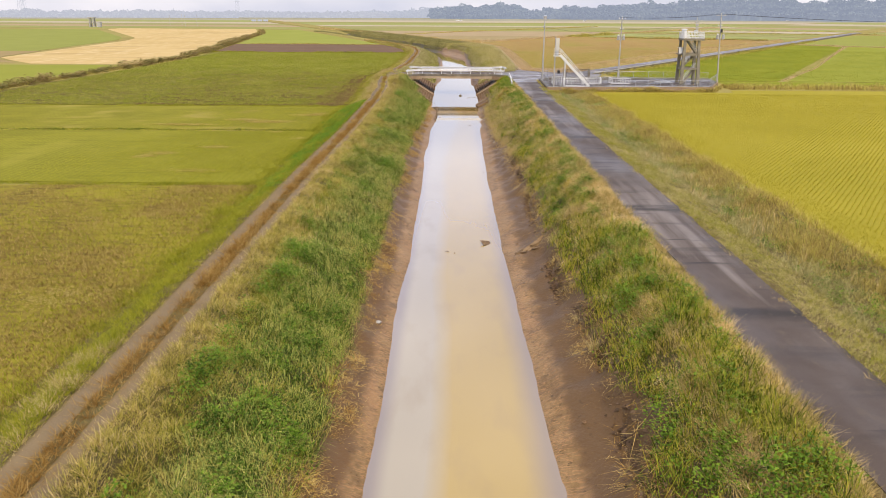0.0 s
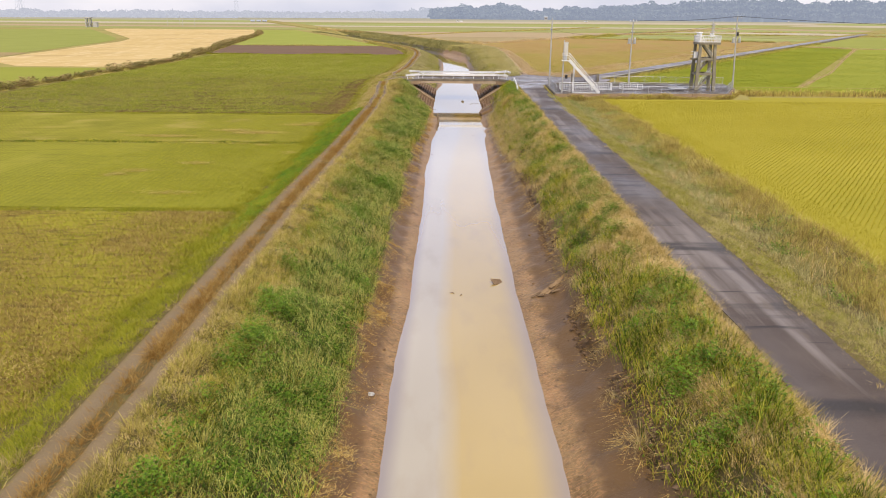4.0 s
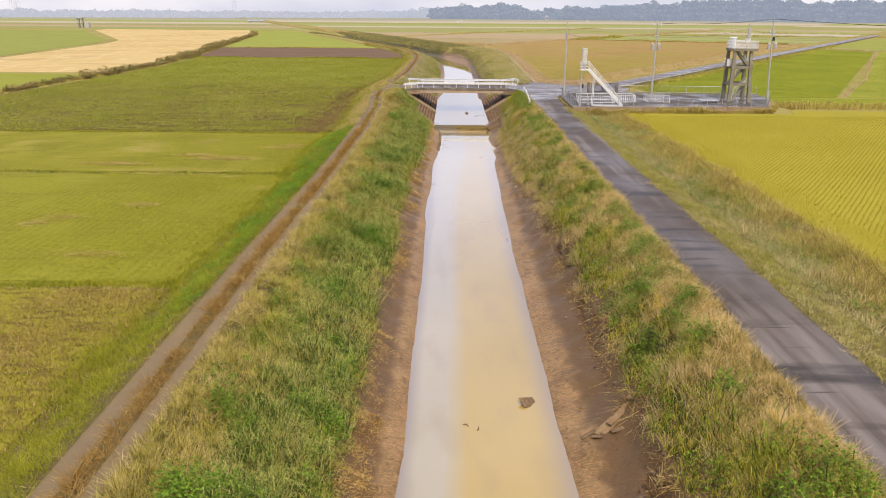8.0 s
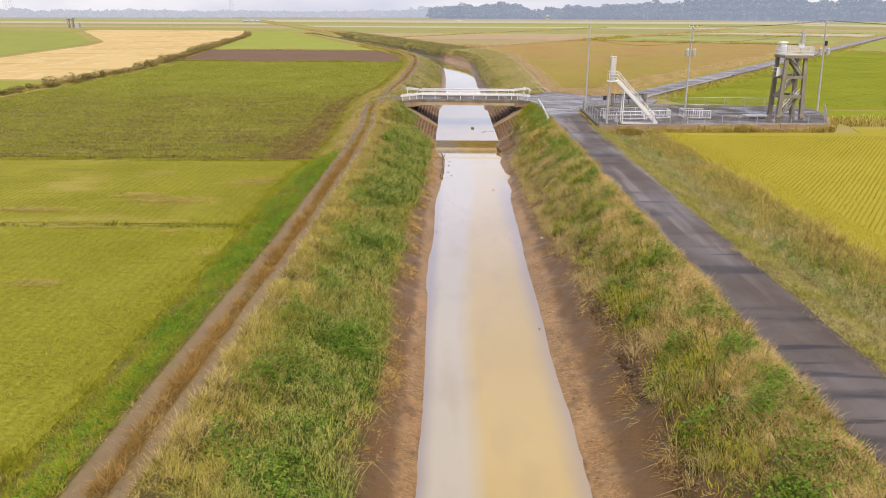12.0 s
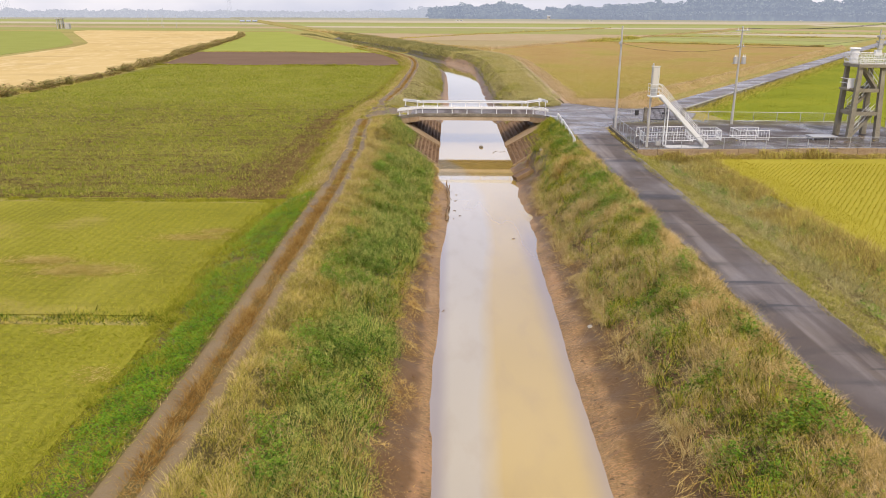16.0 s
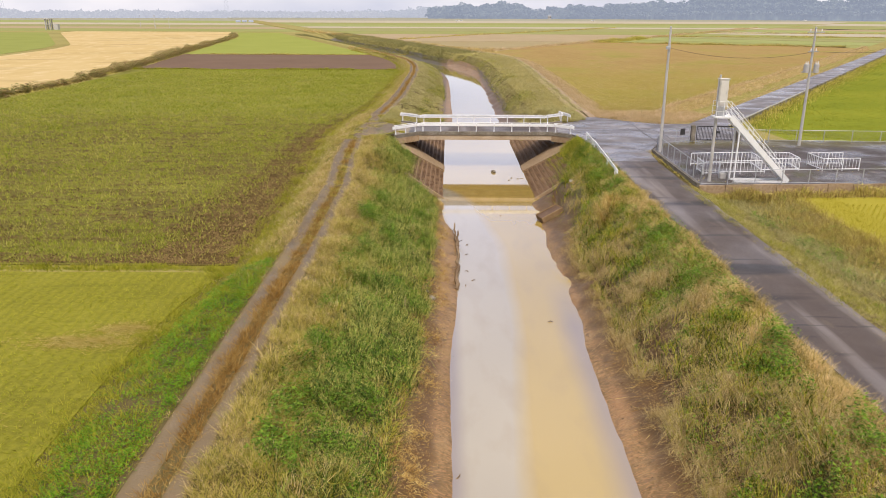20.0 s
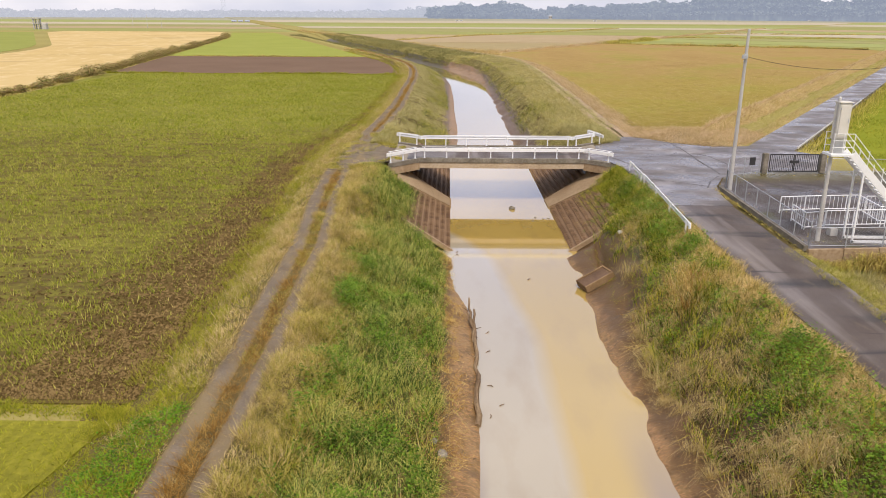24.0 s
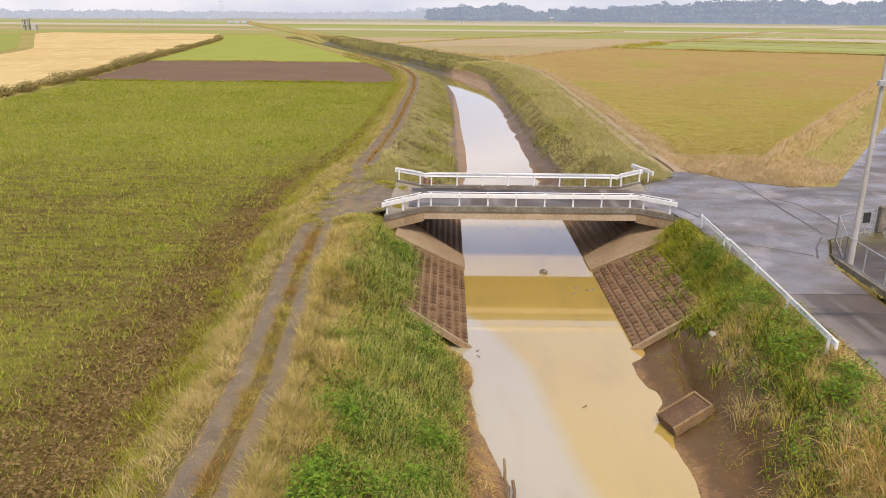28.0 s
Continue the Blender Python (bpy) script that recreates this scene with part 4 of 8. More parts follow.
for side, name in ((-1, "revetment_west"), (1, "revetment_east")):
    rev = thing(name, "sloping revetment of mud-stained concrete blocks under the bridge", "revetment", kind="structure", at=(slope_pt(side, 135, 0).x, 135, WATER))
    bpy.context.view_layer.update()
    top_s = 4.2
    nrm = Vector((-side * math.sin(0.585), 0, math.cos(0.585))) * -1
    down = Vector((side * math.sin(0.585), 0, -math.cos(0.585)))
    a, b_, c, d_ = slope_pt(side, 120.1, -0.6), slope_pt(side, 151, -0.6), slope_pt(side, 151, top_s), slope_pt(side, 120.1, top_s)
    bpart("bed_slab", Geo().prism([a + down * 0.07, b_ + down * 0.07, c + down * 0.07, d_ + down * 0.07], down * 0.25), M_block, rev)
    e0, e1 = slope_pt(side, 119.95, -0.4), slope_pt(side, 119.95, top_s - 0.4)
    bpart("end_strip", Geo().prism([e0 - down * 0.05, e1 - down * 0.05, e1 + down * 0.25, e0 + down * 0.25], (0, 0.22, 0)), M_stained, rev, "stained concrete end strip")
    w0, w1, w2, w3 = slope_pt(side, 131.8, 0.15), slope_pt(side, 134.4, 0.15), slope_pt(side, 134.4, 5.3), slope_pt(side, 129.6, 5.3)
    bpart("wing_slab", Geo().prism([w0 - down * 0.05, w1 - down * 0.05, w2 - down * 0.05, w3 - down * 0.05], down * 0.2), M_stained, rev, "smooth stained concrete panel at the bridge edge")
    # one block with a lip, shared by all
    u = (slope_pt(side, 0, 1) - slope_pt(side, 0, 0))
    g = Geo()
    L, B, T = 0.36, 0.38, 0.13
    o = -down
    rows_ = [(0, 0, 0.0), (0, B, 0.0), (L, B, 0.0), (L, 0, 0.0), (0.04, 0.04, T), (0.04, B - 0.04, T), (L * 0.62, B - 0.04, T), (L * 0.62, 0.04, T), (L * 0.72, B - 0.05, T * 0.3), (L * 0.72, 0.05, T * 0.3)]
    vs = [u * p + Vector((0, q, 0)) + o * r for p, q, r in rows_]
    g.add(vs, [(0, 1, 5, 4), (4, 5, 6, 7), (7, 6, 8, 9), (9, 8, 2, 3), (0, 4, 7, 9, 3), (1, 2, 8, 6, 5)])
    me = g.mesh("block", M_block)
    ny, ns = 23, 8
    for j in range(ny):
        for i in range(ns):
            y = 120.25 + j * 0.5
            s = 0.22 + i * 0.49
            if y > 131.3 - 0.4 * s:
                continue
            ob = new("block", me)
            p = slope_pt(side, y, s) + down * 0.07
            ob.location = p
            under(ob, rev)
    g = Geo()
    for j in range(32):
        for i in range(8):
            p = slope_pt(side, 134.6 + j * 0.5, 0.22 + i * 0.49) + down * 0.07
            g.add([q + p for q in vs], [(0, 1, 5, 4), (4, 5, 6, 7), (7, 6, 8, 9), (9, 8, 2, 3), (0, 4, 7, 9, 3), (1, 2, 8, 6, 5)])
    tagged(bpart("shaded_blocks", g, M_block, rev), kind="stuff")

# concrete drain box on the east bank
drain = thing("drain_box", "open concrete drain box tilted on the muddy bank", "drain outlet", at=(5.8, 112.3, -3.0))
bpy.context.view_layer.update()
db = Matrix.Translation((5.75, 112.75, -3.12)) @ Matrix.Rotation(radians(18), 4, "Z") @ Matrix.Rotation(radians(-24), 4, "Y") @ Matrix.Scale(0.70, 4)


def in_box(c, s):
    g = Geo().box(c, s, 0, 0.02)
    g.v = [tuple(db @ Vector(p)) for p in g.v]
    return g


bpart("base", in_box((0, 0, -0.02), (2.6, 1.6, 0.5)), surface("dark_wet_silt", [(0.08, 0.042, 0.02), (0.135, 0.075, 0.037), (0.20, 0.12, 0.06)], 1.5, 9, 0.5, 0.3), drain, "mud-filled base")
bpart("side_wall", in_box((0, -0.82, 0.0), (2.7, 0.15, 0.62)), M_tan_board, drain)
bpart("side_wall", in_box((0, 0.82, 0.0), (2.7, 0.15, 0.62)), M_tan_board, drain)
bpart("back_wall", in_box((1.28, 0, 0.0), (0.15, 1.5, 0.62)), M_tan_board, drain)
bpart("sill", in_box((-1.3, 0, -0.22), (0.12, 1.5, 0.22)), M_block, drain)

# ---- pumping compound ----
M_yard = surface("wet_yard_asphalt", [(0.04, 0.03, 0.024), (0.07, 0.055, 0.046), (0.115, 0.096, 0.083)], 0.25, 4, 0.42, 0.2, 30)
yard = slab("yard_floor", [(15.9, 108.7), (42.3, 110.4), (46.2, 119.2), (47.6, 127.8), (27.1, 129.35), (21.1, 128.95), (17.7, 126.5), (16.3, 123.5)], 0.06, 0.8, M_yard)
overlay(M_yard, (0.10, 0.10, 0.03), 0.35, (1, 1, 1), 0.60, 0.70, 0.7)
# pale patches: reflection on the wet floor put into the colour
overlay(M_yard, (0.19, 0.165, 0.15), 0.22, (0.6, 1.4, 1), 0.58, 0.70, 0.6)
overlay(M_yard, (0.15, 0.075, 0.035), 0.6, (1, 1, 1), 0.60, 0.70, 0.7)
wet(M_yard, 0.3, 0.65, 0.2)
overlay_x(M_yard, (0.12, 0.10, 0.03), 124.0, 127.0, 3.0, 0.8, 0.8, 1)
tagged(yard, "dark wet asphalt yard floor with mossy edges", "yard", kind="structure")
wall_line = [(15.8, 108.5), (42.4, 110.2), (46.4, 119.2)]
rw = thing("retaining_wall", "low dark stained concrete block retaining wall round the yard", "retaining wall", kind="structure", at=(16, 108.5, -0.6))
bpy.context.view_layer.update()
for (xa, ya), (xb, yb) in zip(wall_line, wall_line[1:]):
    d = Vector((xb - xa, yb - ya, 0))
    k = max(1, round(d.length / 1.9))
    for i in range(k):
        p, q = Vector((xa, ya, 0)) + d * ((i + 0.01) / k), Vector((xa, ya, 0)) + d * ((i + 0.99) / k)
        h = 0.10 + 0.02 * ((i * 7) % 3)
        bpart("wall_block", Geo().prism([(p.x, p.y, -0.85), (q.x, q.y, -0.85), (q.x, q.y, h), (p.x, p.y, h)], Vector((-d.y, d.x, 0)).normalized() * 0.2), M_stained, rw)
kerb = thing("yard_kerb", "stained concrete kerb under the yard fence", "kerb", kind="structure", at=(15.7, 116, 0))
bpy.context.view_layer.update()
for i in range(7):
    ya = 108.9 + i * 2.0
    xa = 15.72 + 0.05 * i
    bpart("kerb_stone", Geo().prism([(xa, ya, -0.1), (xa + 0.05, ya + 1.95, -0.1), (xa + 0.05, ya + 1.95, 0.2), (xa, ya, 0.2)], (0.22, 0, 0)), M_kerb, kerb)


def chain_fence(pts, height, label, gap=1.95, pitch=0.16):
    f = thing("chain_link_fence", label, "fence", "yard fences", at=(*pts[0], 0.06))
    bpy.context.view_layer.update()
    for (xa, ya), (xb, yb) in zip(pts, pts[1:]):
        a, d = Vector((xa, ya, 0.06)), Vector((xb - xa, yb - ya, 0))
        k = max(1, round(d.length / gap))
        for i in range(k + 1):
            p = a + d * (i / k)
            bpart("post", Geo().rod(p, p + Vector((0, 0, height)), 0.035, n=8), M_steel, f)
        up = Vector((0, 0, height - 0.03))
        bpart("top_rail", Geo().rod(a + up, a + d + up, 0.025, n=6), M_steel, f)
        bpart("bottom_rail", Geo().rod(a + Vector((0, 0, 0.1)), a + d + Vector((0, 0, 0.1)), 0.016, n=6), M_steel, f)
        g = Geo()
        n_, h = d.normalized(), height - 0.14
        for i in range(int((d.length + h) / pitch)):
            for s in (1, -1):
                t0 = i * pitch - (h if s > 0 else 0)
                p0, p1 = (t0, 0.0), (t0 + s * h, h)
                lo, hi = sorted((p0[0], p1[0]))
                c0, c1 = max(lo, 0), min(hi, d.length)
                if c1 - c0 < 0.02:
                    continue
                z = lambda t: (t - p0[0]) * s
                q0, q1 = a + n_ * c0 + Vector((0, 0, 0.1 + z(c0))), a + n_ * c1 + Vector((0, 0, 0.1 + z(c1)))
                w = Vector((0, 0, 0.0035))
                g.add([q0 - w, q1 - w, q1 + w, q0 + w], [(0, 1, 2, 3)])
        tagged(bpart("wire_mesh", g, M_steel, f), kind="stuff")
    return f


chain_fence([(16.0, 109.0), (16.45, 122.6)], 1.4, "galvanised chain-link fence beside the lane")
chain_fence([(16.0, 109.0), (42.1, 110.6)], 1.1, "galvanised chain-link fence along the yard wall")
chain_fence([(42.1, 110.6), (46.0, 119.3)], 1.4, "galvanised chain-link fence at the yard end")
chain_fence([(16.45, 122.6), (18.0, 126.6), (21.0, 128.3)], 1.4, "galvanised chain-link fence beside the yard gate")
chain_fence([(26.2, 128.6), (34, 128.3), (47.3, 127.6)], 1.1, "low galvanised fence at the back of the yard", 2.6, 0.22)

gate = thing("yard_gate", "closed dark metal double gate with concrete posts", "gate", at=(23.5, 128.2, 0.06))
bpy.context.view_layer.update()
for x in (21.35, 25.75):
    bpart("gate_post", Geo().box((x, 128.25, 0.85), (0.4, 0.4, 1.5), 0, 0.04), M_kerb, gate, "stained concrete gate post")
for xa, xb in ((21.7, 23.5), (23.6, 25.4)):
    fr = bpart("gate_leaf", Geo().bar((xa, 128.2, 0.2), (xb, 128.2, 0.2), 0.06, 0.08).bar((xa, 128.2, 1.5), (xb, 128.2, 1.5), 0.06, 0.08).bar((xa, 128.2, 0.2), (xa, 128.2, 1.5), 0.06, 0.06).bar((xb, 128.2, 0.2), (xb, 128.2, 1.5), 0.06, 0.06), M_dark, gate)
    for i in range(1, 13):
        x = xa + (xb - xa) * i / 13
        ob = part("gate_bar", Geo().rod((x, 128.2, 0.2), (x, 128.2, 1.5), 0.018, n=6), M_dark)
        ob.parent = fr
        ob.matrix_parent_inverse = fr.matrix_world.inverted() @ Matrix.Identity(4)
        ob.matrix_parent_inverse = (gate.matrix_world @ fr.matrix_parent_inverse).inverted()
bpart("lock_box", Geo().box((23.55, 128.1, 0.95), (0.7, 0.08, 0.22), 0, 0.02), M_dark, gate)
sign = thing("notice_board", "small dark notice board on the yard fence", "sign", at=(20.2, 127.6, 0.06))
bpy.context.view_layer.update()
bpart("board", Geo().box((20.2, 127.75, 1.05), (0.5, 0.05, 0.6), 0.25, 0.02), M_dark, sign)
bpart("post", Geo().rod((20.2, 127.8, 0.06), (20.2, 127.8, 0.7), 0.03), M_steel, sign)


def railing(name, pts, label, z=0.06, h=1.0, gap=0.28, group="white railings"):
    """White tube railing along a line, with uprights."""
    r = thing(name, label, "railing", group, at=(*pts[0], z))
    bpy.context.view_layer.update()
    for (xa, ya), (xb, yb) in zip(pts, pts[1:]):
        a, d = Vector((xa, ya, z)), Vector((xb - xa, yb - ya, 0))
        for t in (h, h * 0.16):
            bpart("rail", Geo().rod(a + Vector((0, 0, t)), a + d + Vector((0, 0, t)), 0.035, n=6), M_white, r)
        k = max(1, round(d.length / gap))
        for i in range(k + 1):
            p = a + d * (i / k)
            big = i % 6 == 0 or i == k
            bpart("post" if big else "baluster", Geo().rod(p + Vector((0, 0, 0 if big else h * 0.16)), p + Vector((0, 0, h)), 0.035 if big else 0.014, n=6), M_white, r)
    return r


RL = "white painted steel railing round a pit in the yard"
railing("railing", [(18.7, 112.9), (22.3, 113.2)], RL)
railing("railing", [(17.4, 114.3), (17.3, 112.4), (18.6, 112.8)], RL)
railing("railing", [(17.5, 116.2), (20.2, 116.6)], RL)
railing("railing", [(20.2, 116.6), (22.6, 116.8), (22.3, 113.9)], RL)
railing("railing", [(22.3, 113.9), (25.4, 114.2), (25.6, 116.6), (22.9, 116.5)], RL)
railing("railing", [(27.1, 116.6), (27.2, 114.1), (30.2, 114.4)], "white painted steel railing by a hatch")
railing("railing", [(27.1, 116.6), (30.0, 116.7)], "white painted steel railing by a hatch")
hatch = thing("hatch_cover", "pale steel hatch cover on low feet in the yard", "hatch", at=(36, 115.6, 0.06))
bpy.context.view_layer.update()
bpart("cover", Geo().box((36.0, 115.6, 0.40), (2.6, 1.6, 0.07), 0.04, 0.02), M_steel, hatch)
for x, y in ((34.9, 115.0), (37.1, 115.1), (34.9, 116.2), (37.1, 116.3)):
    bpart("foot", Geo().box((x, y, 0.21), (0.1, 0.1, 0.32)), M_steel, hatch)
valve = thing("valve_box", "small grey box beside the stair foot", "utility box", at=(18.4, 111.5, 0.06))
bpy.context.view_layer.update()
bpart("body", Geo().box((18.4, 111.4, 0.26), (0.45, 0.4, 0.4), 0.1, 0.03), M_concrete_grey, valve)

# white steel stair to the gauge box
stair = thing("steel_stair", "white painted steel stair rising to a gauge platform", "staircase", at=(19, 110.3, 0.06))
bpy.context.view_layer.update()
s_top, s_low = Vector((17.95, 0, 4.85)), Vector((22.65, 0, 0.15))
for y in (109.85, 110.75):
    bpart("stringer", Geo().bar((s_top.x, y, s_top.z), (s_low.x, y, s_low.z), 0.06, 0.36), M_white, stair)
    for h in (0.35, 0.7, 1.05):
        bpart("handrail", Geo().rod((s_top.x - 0.05, y, s_top.z + h), (s_low.x - 0.35, y, s_low.z + h), 0.022, n=6).rod((16.85, y, 4.85 + h), (s_top.x - 0.05, y, s_top.z + h), 0.022, n=6), M_white, stair)
    for i in range(6):
        p = s_top.lerp(s_low, i / 5 * 0.93)
        bpart("baluster", Geo().rod((p.x, y, p.z), (p.x, y, p.z + 1.05), 0.02, n=6), M_white, stair)
    for x in (16.9, 17.4):
        bpart("baluster", Geo().rod((x, y, 4.85), (x, y, 5.9), 0.02, n=6), M_white, stair)
    bpart("leg", Geo().box((18.7, y, 2.1), (0.09, 0.09, 4.1)), M_white, stair)
    bpart("base_beam", Geo().bar((18.65, y, 0.14), (22.7, y, 0.14), 0.09, 0.14), M_white, stair)
for i in range(24):
    p = s_top.lerp(s_low, (i + 0.5) / 24)
    bpart("tread", Geo().box((p.x, 110.3, p.z), (0.24, 0.84, 0.035)), M_white, stair)
bpart("platform", Geo().box((17.4, 110.3, 4.80), (1.15, 1.0, 0.12), 0, 0.01), M_white, stair)


def concrete_pole(at, top, lean=(0, 0), label="tapered grey concrete utility pole", r=0.15):
    p = thing("utility_pole", label, "utility pole", "utility poles", at=at)
    bpy.context.view_layer.update()
    a, c = Vector(at) - Vector((0, 0, 0.3)), Vector((at[0] + lean[0], at[1] + lean[1], top))
    bpart("shaft", Geo().rod(a, c, r, r * 0.6, 14), M_concrete_grey, p)
    bpart("cap", Geo().rod(c, c + Vector((0, 0, 0.05)), r * 0.65, r * 0.45, 10), M_steel, p)
    for h in (0.82, 0.86):
        q = a.lerp(c, h)
        bpart("band", Geo().rod(q - Vector((0, 0, 0.04)), q + Vector((0, 0, 0.04)), r * 0.85, r * 0.85, 12), M_steel, p)
    return p, c


def cross_arm(p, c, z, length, n_ins=3):
    arm = bpart("cross_arm", Geo().bar((c.x - length / 2, c.y - 0.12, z), (c.x + length / 2, c.y - 0.12, z), 0.08, 0.08), M_steel, p)
    for i in range(n_ins):
        x = c.x - length / 2 + length * (i + 0.5) / n_ins
        bpart("insulator", Geo().rod((x, c.y - 0.12, z + 0.04), (x, c.y - 0.12, z + 0.16), 0.035, 0.05).rod((x, c.y - 0.12, z + 0.16), (x, c.y - 0.12, z + 0.28), 0.05, 0.03), M_white, arm, "white ceramic insulator")


def transformer(p, x, y, z):
    t = bpart("transformer", Geo().rod((x, y, z), (x, y, z + 0.75), 0.24, 0.24, 14).rod((x, y, z + 0.75), (x, y, z + 0.82), 0.25, 0.12, 14), M_concrete_grey, p, "grey drum transformer")
    for dx in (-0.1, 0.1):
        bpart("bushing", Geo().rod((x + dx, y, z + 0.82), (x + dx, y, z + 1.02), 0.04, 0.03, 8), M_white, t, "white ceramic bushing")
    for dz in (0.15, 0.55):
        bpart("strap", Geo().rod((x, y, z + dz), (x, y, z + dz + 0.05), 0.25, 0.25, 14), M_steel, t)
    bpart("bracket", Geo().bar((x - 0.3, y + 0.25, z + 0.05), (x + 0.3, y + 0.25, z + 0.05), 0.08, 0.1), M_steel, p)


pole_a, top_a = concrete_pole((16.62, 122.3, 0), 10.75)
bpart("clamp", Geo().box((16.5, 122.15, 9.05), (0.35, 0.2, 0.25), 0, 0.02), M_steel, pole_a)
pole_b, top_b = concrete_pole((30.65, 126.0, 0.06), 10.7)
for dx in (-0.45, 0.45):
    transformer(pole_b, 30.62 + dx, 125.75, 6.75)
cross_arm(pole_b, top_b, 10.3, 1.5)
cross_arm(pole_b, top_b, 8.6, 0.9, 2)
pole_d, top_d = concrete_pole((48.9, 127.0, -0.6), 11.3, (-0.6, 0))
for dx in (-0.5, 0.5):
    transformer(pole_d, 48.5 + dx, 126.75, 6.95)
cross_arm(pole_d, top_d, 11.0, 1.9)
cross_arm(pole_d, top_d, 9.2, 1.1, 2)
bpart("switch", Geo().box((48.6, 126.8, 8.4), (0.3, 0.3, 0.6), 0, 0.04), M_dark, pole_d)
pole_c, top_c = concrete_pole((17.05, 110.25, 0.06), 7.7, label="grey concrete pole carrying a gauge cabinet", r=0.13)
cab = thing("gauge_cabinet", "pale beige steel cabinet fixed to the pole above the stair", "cabinet", at=(17.3, 109.95, 4.86))
bpy.context.view_layer.update()
M_cab = surface("cream_paint", [(0.60, 0.57, 0.50), (0.68, 0.65, 0.58)], 1.5, 12, 0.5, 0.05)
bpart("body", Geo().box((17.32, 110.3, 6.52), (0.62, 0.55, 1.85), 0, 0.03), M_cab, cab)
cab_door = bpart("door", Geo().box((17.32, 110.0, 6.5), (0.5, 0.04, 1.65), 0, 0.015), M_cab, cab)
bpart("handle", Geo().bar((17.5, 109.95, 6.45), (17.5, 109.95, 6.65), 0.03, 0.03), M_steel, cab_door, "steel handle")
for dz in (5.9, 7.1):
    bpart("hinge", Geo().rod((17.07, 109.97, dz), (17.07, 109.97, dz + 0.12), 0.02, n=6), M_steel, cab_door)
bpart("roof", Geo().box((17.32, 110.3, 7.48), (0.72, 0.66, 0.06), 0, 0.02), M_cab, cab)
bpart("foot", Geo().box((17.32, 110.3, 5.22), (0.5, 0.45, 0.75)), M_steel, cab)



def cable(a, c, sag, r=0.012):
    a, c = Vector(a), Vector(c)
    g = Geo()
    pts = [a.lerp(c, i / 16) - Vector((0, 0, sag * 4 * (i / 16) * (1 - i / 16))) for i in range(17)]
    for p, q in zip(pts, pts[1:]):
        g.rod(p, q, r, n=5)
    return tagged(part("overhead_cable", g, M_black), "thin black overhead cable between poles", "cable", "overhead cables")


cable((16.62, 122.2, 9.05), (30.6, 125.8, 8.6), 0.7)
for dx in (-0.5, 0.0, 0.5):
    cable((30.65 + dx, 125.88, 10.58), (48.3 + dx * 1.3, 126.88, 11.28), 0.35)
    cable((48.3 + dx * 1.3, 126.88, 11.28), (128 + dx, 118, 11.2), 1.3)
cable((41.2, 117.6, 10.1), (48.4, 126.8, 9.4), 0.3)
cable((41.2, 117.6, 9.9), (30.65, 125.9, 8.6), 0.4)

# concrete watch tower with zig-zag stair
tower = thing("siren_tower", "weathered concrete tower with zig-zag stair and white railings", "tower", at=(40.4, 118.8, 0.06))
bpy.context.view_layer.update()
M_tower = surface("lichen_concrete", [(0.17, 0.145, 0.10), (0.27, 0.24, 0.175), (0.36, 0.33, 0.26)], 0.8, 9, 0.9, 0.25)
feet = [(39.2, 116.6), (42.05, 116.7), (42.15, 119.5), (39.3, 119.4)]
heads = [(39.38, 116.8), (41.66, 116.9), (41.74, 119.3), (39.3, 119.2)]
for (xa, ya), (xb, yb) in zip(feet, heads):
    w = 0.25
    ring = [(xa - w, ya - w, 0.0), (xa + w, ya - w, 0.0), (xa + w, ya + w, 0.0), (xa - w, ya + w, 0.0)]
    g = Geo()
    w2 = 0.19
    g.add(ring + [(xb - w2, yb - w2, 7.05), (xb + w2, yb - w2, 7.05), (xb + w2, yb + w2, 7.05), (xb - w2, yb + w2, 7.05)], [(0, 3, 2, 1), (4, 5, 6, 7)] + [(i, (i + 1) % 4, 4 + (i + 1) % 4, 4 + i) for i in range(4)])
    bpart("column", g, M_tower, tower)
for z in (2.5, 4.8):
    q = [Vector((*f, 0)).lerp(Vector((*h, 0)), z / 7.05) for f, h in zip(feet, heads)]
    for i in range(4):
        a, c = q[i], q[(i + 1) % 4]
        bpart("beam", Geo().bar((a.x, a.y, z), (c.x, c.y, z), 0.26, 0.36), M_tower, tower)
bpart("top_slab", Geo().box((40.72, 118.05, 7.2), (3.4, 3.2, 0.3), 0, 0.03), M_tower, tower)
for z, x0, x1, y in ((0.06, 41.8, 39.5, 117.5), (2.6, 39.6, 41.6, 118.5), (4.9, 41.6, 39.6, 117.5)):
    z1 = {0.06: 2.5, 2.6: 4.8, 4.9: 7.3}[z]
    flight = bpart("stair_flight", Geo().bar((x0 if z != 0.06 else 39.6, y, z) if z == 0.06 else (x0, y, z), (41.6, y, z1) if z == 0.06 else (x1, y, z1), 0.9, 0.2), M_tower, tower, "concrete stair flight")
    a, c = (Vector((39.6, y, z)), Vector((41.6, y, z1))) if z == 0.06 else (Vector((x0, y, z)), Vector((x1, y, z1)))
    for s in (-0.42, 0.42):
        for h in (0.5, 0.95):
            bpart("handrail", Geo().rod(a + Vector((0, s, h)), c + Vector((0, s, h)), 0.03, n=6), M_white, flight, "white steel handrail")
        for i in range(4):
            p = a.lerp(c, (i + 0.3) / 4)
            bpart("baluster", Geo().rod(p + Vector((0, s, 0)), p + Vector((0, s, 0.95)), 0.025, n=6), M_white, flight, "white steel baluster")
    for i in range(11):
        p = a.lerp(c, (i + 0.5) / 11)
        bpart("step", Geo().box((p.x, p.y, p.z + 0.1), (0.24, 0.84, 0.16), 0, 0.01), M_tower, flight)
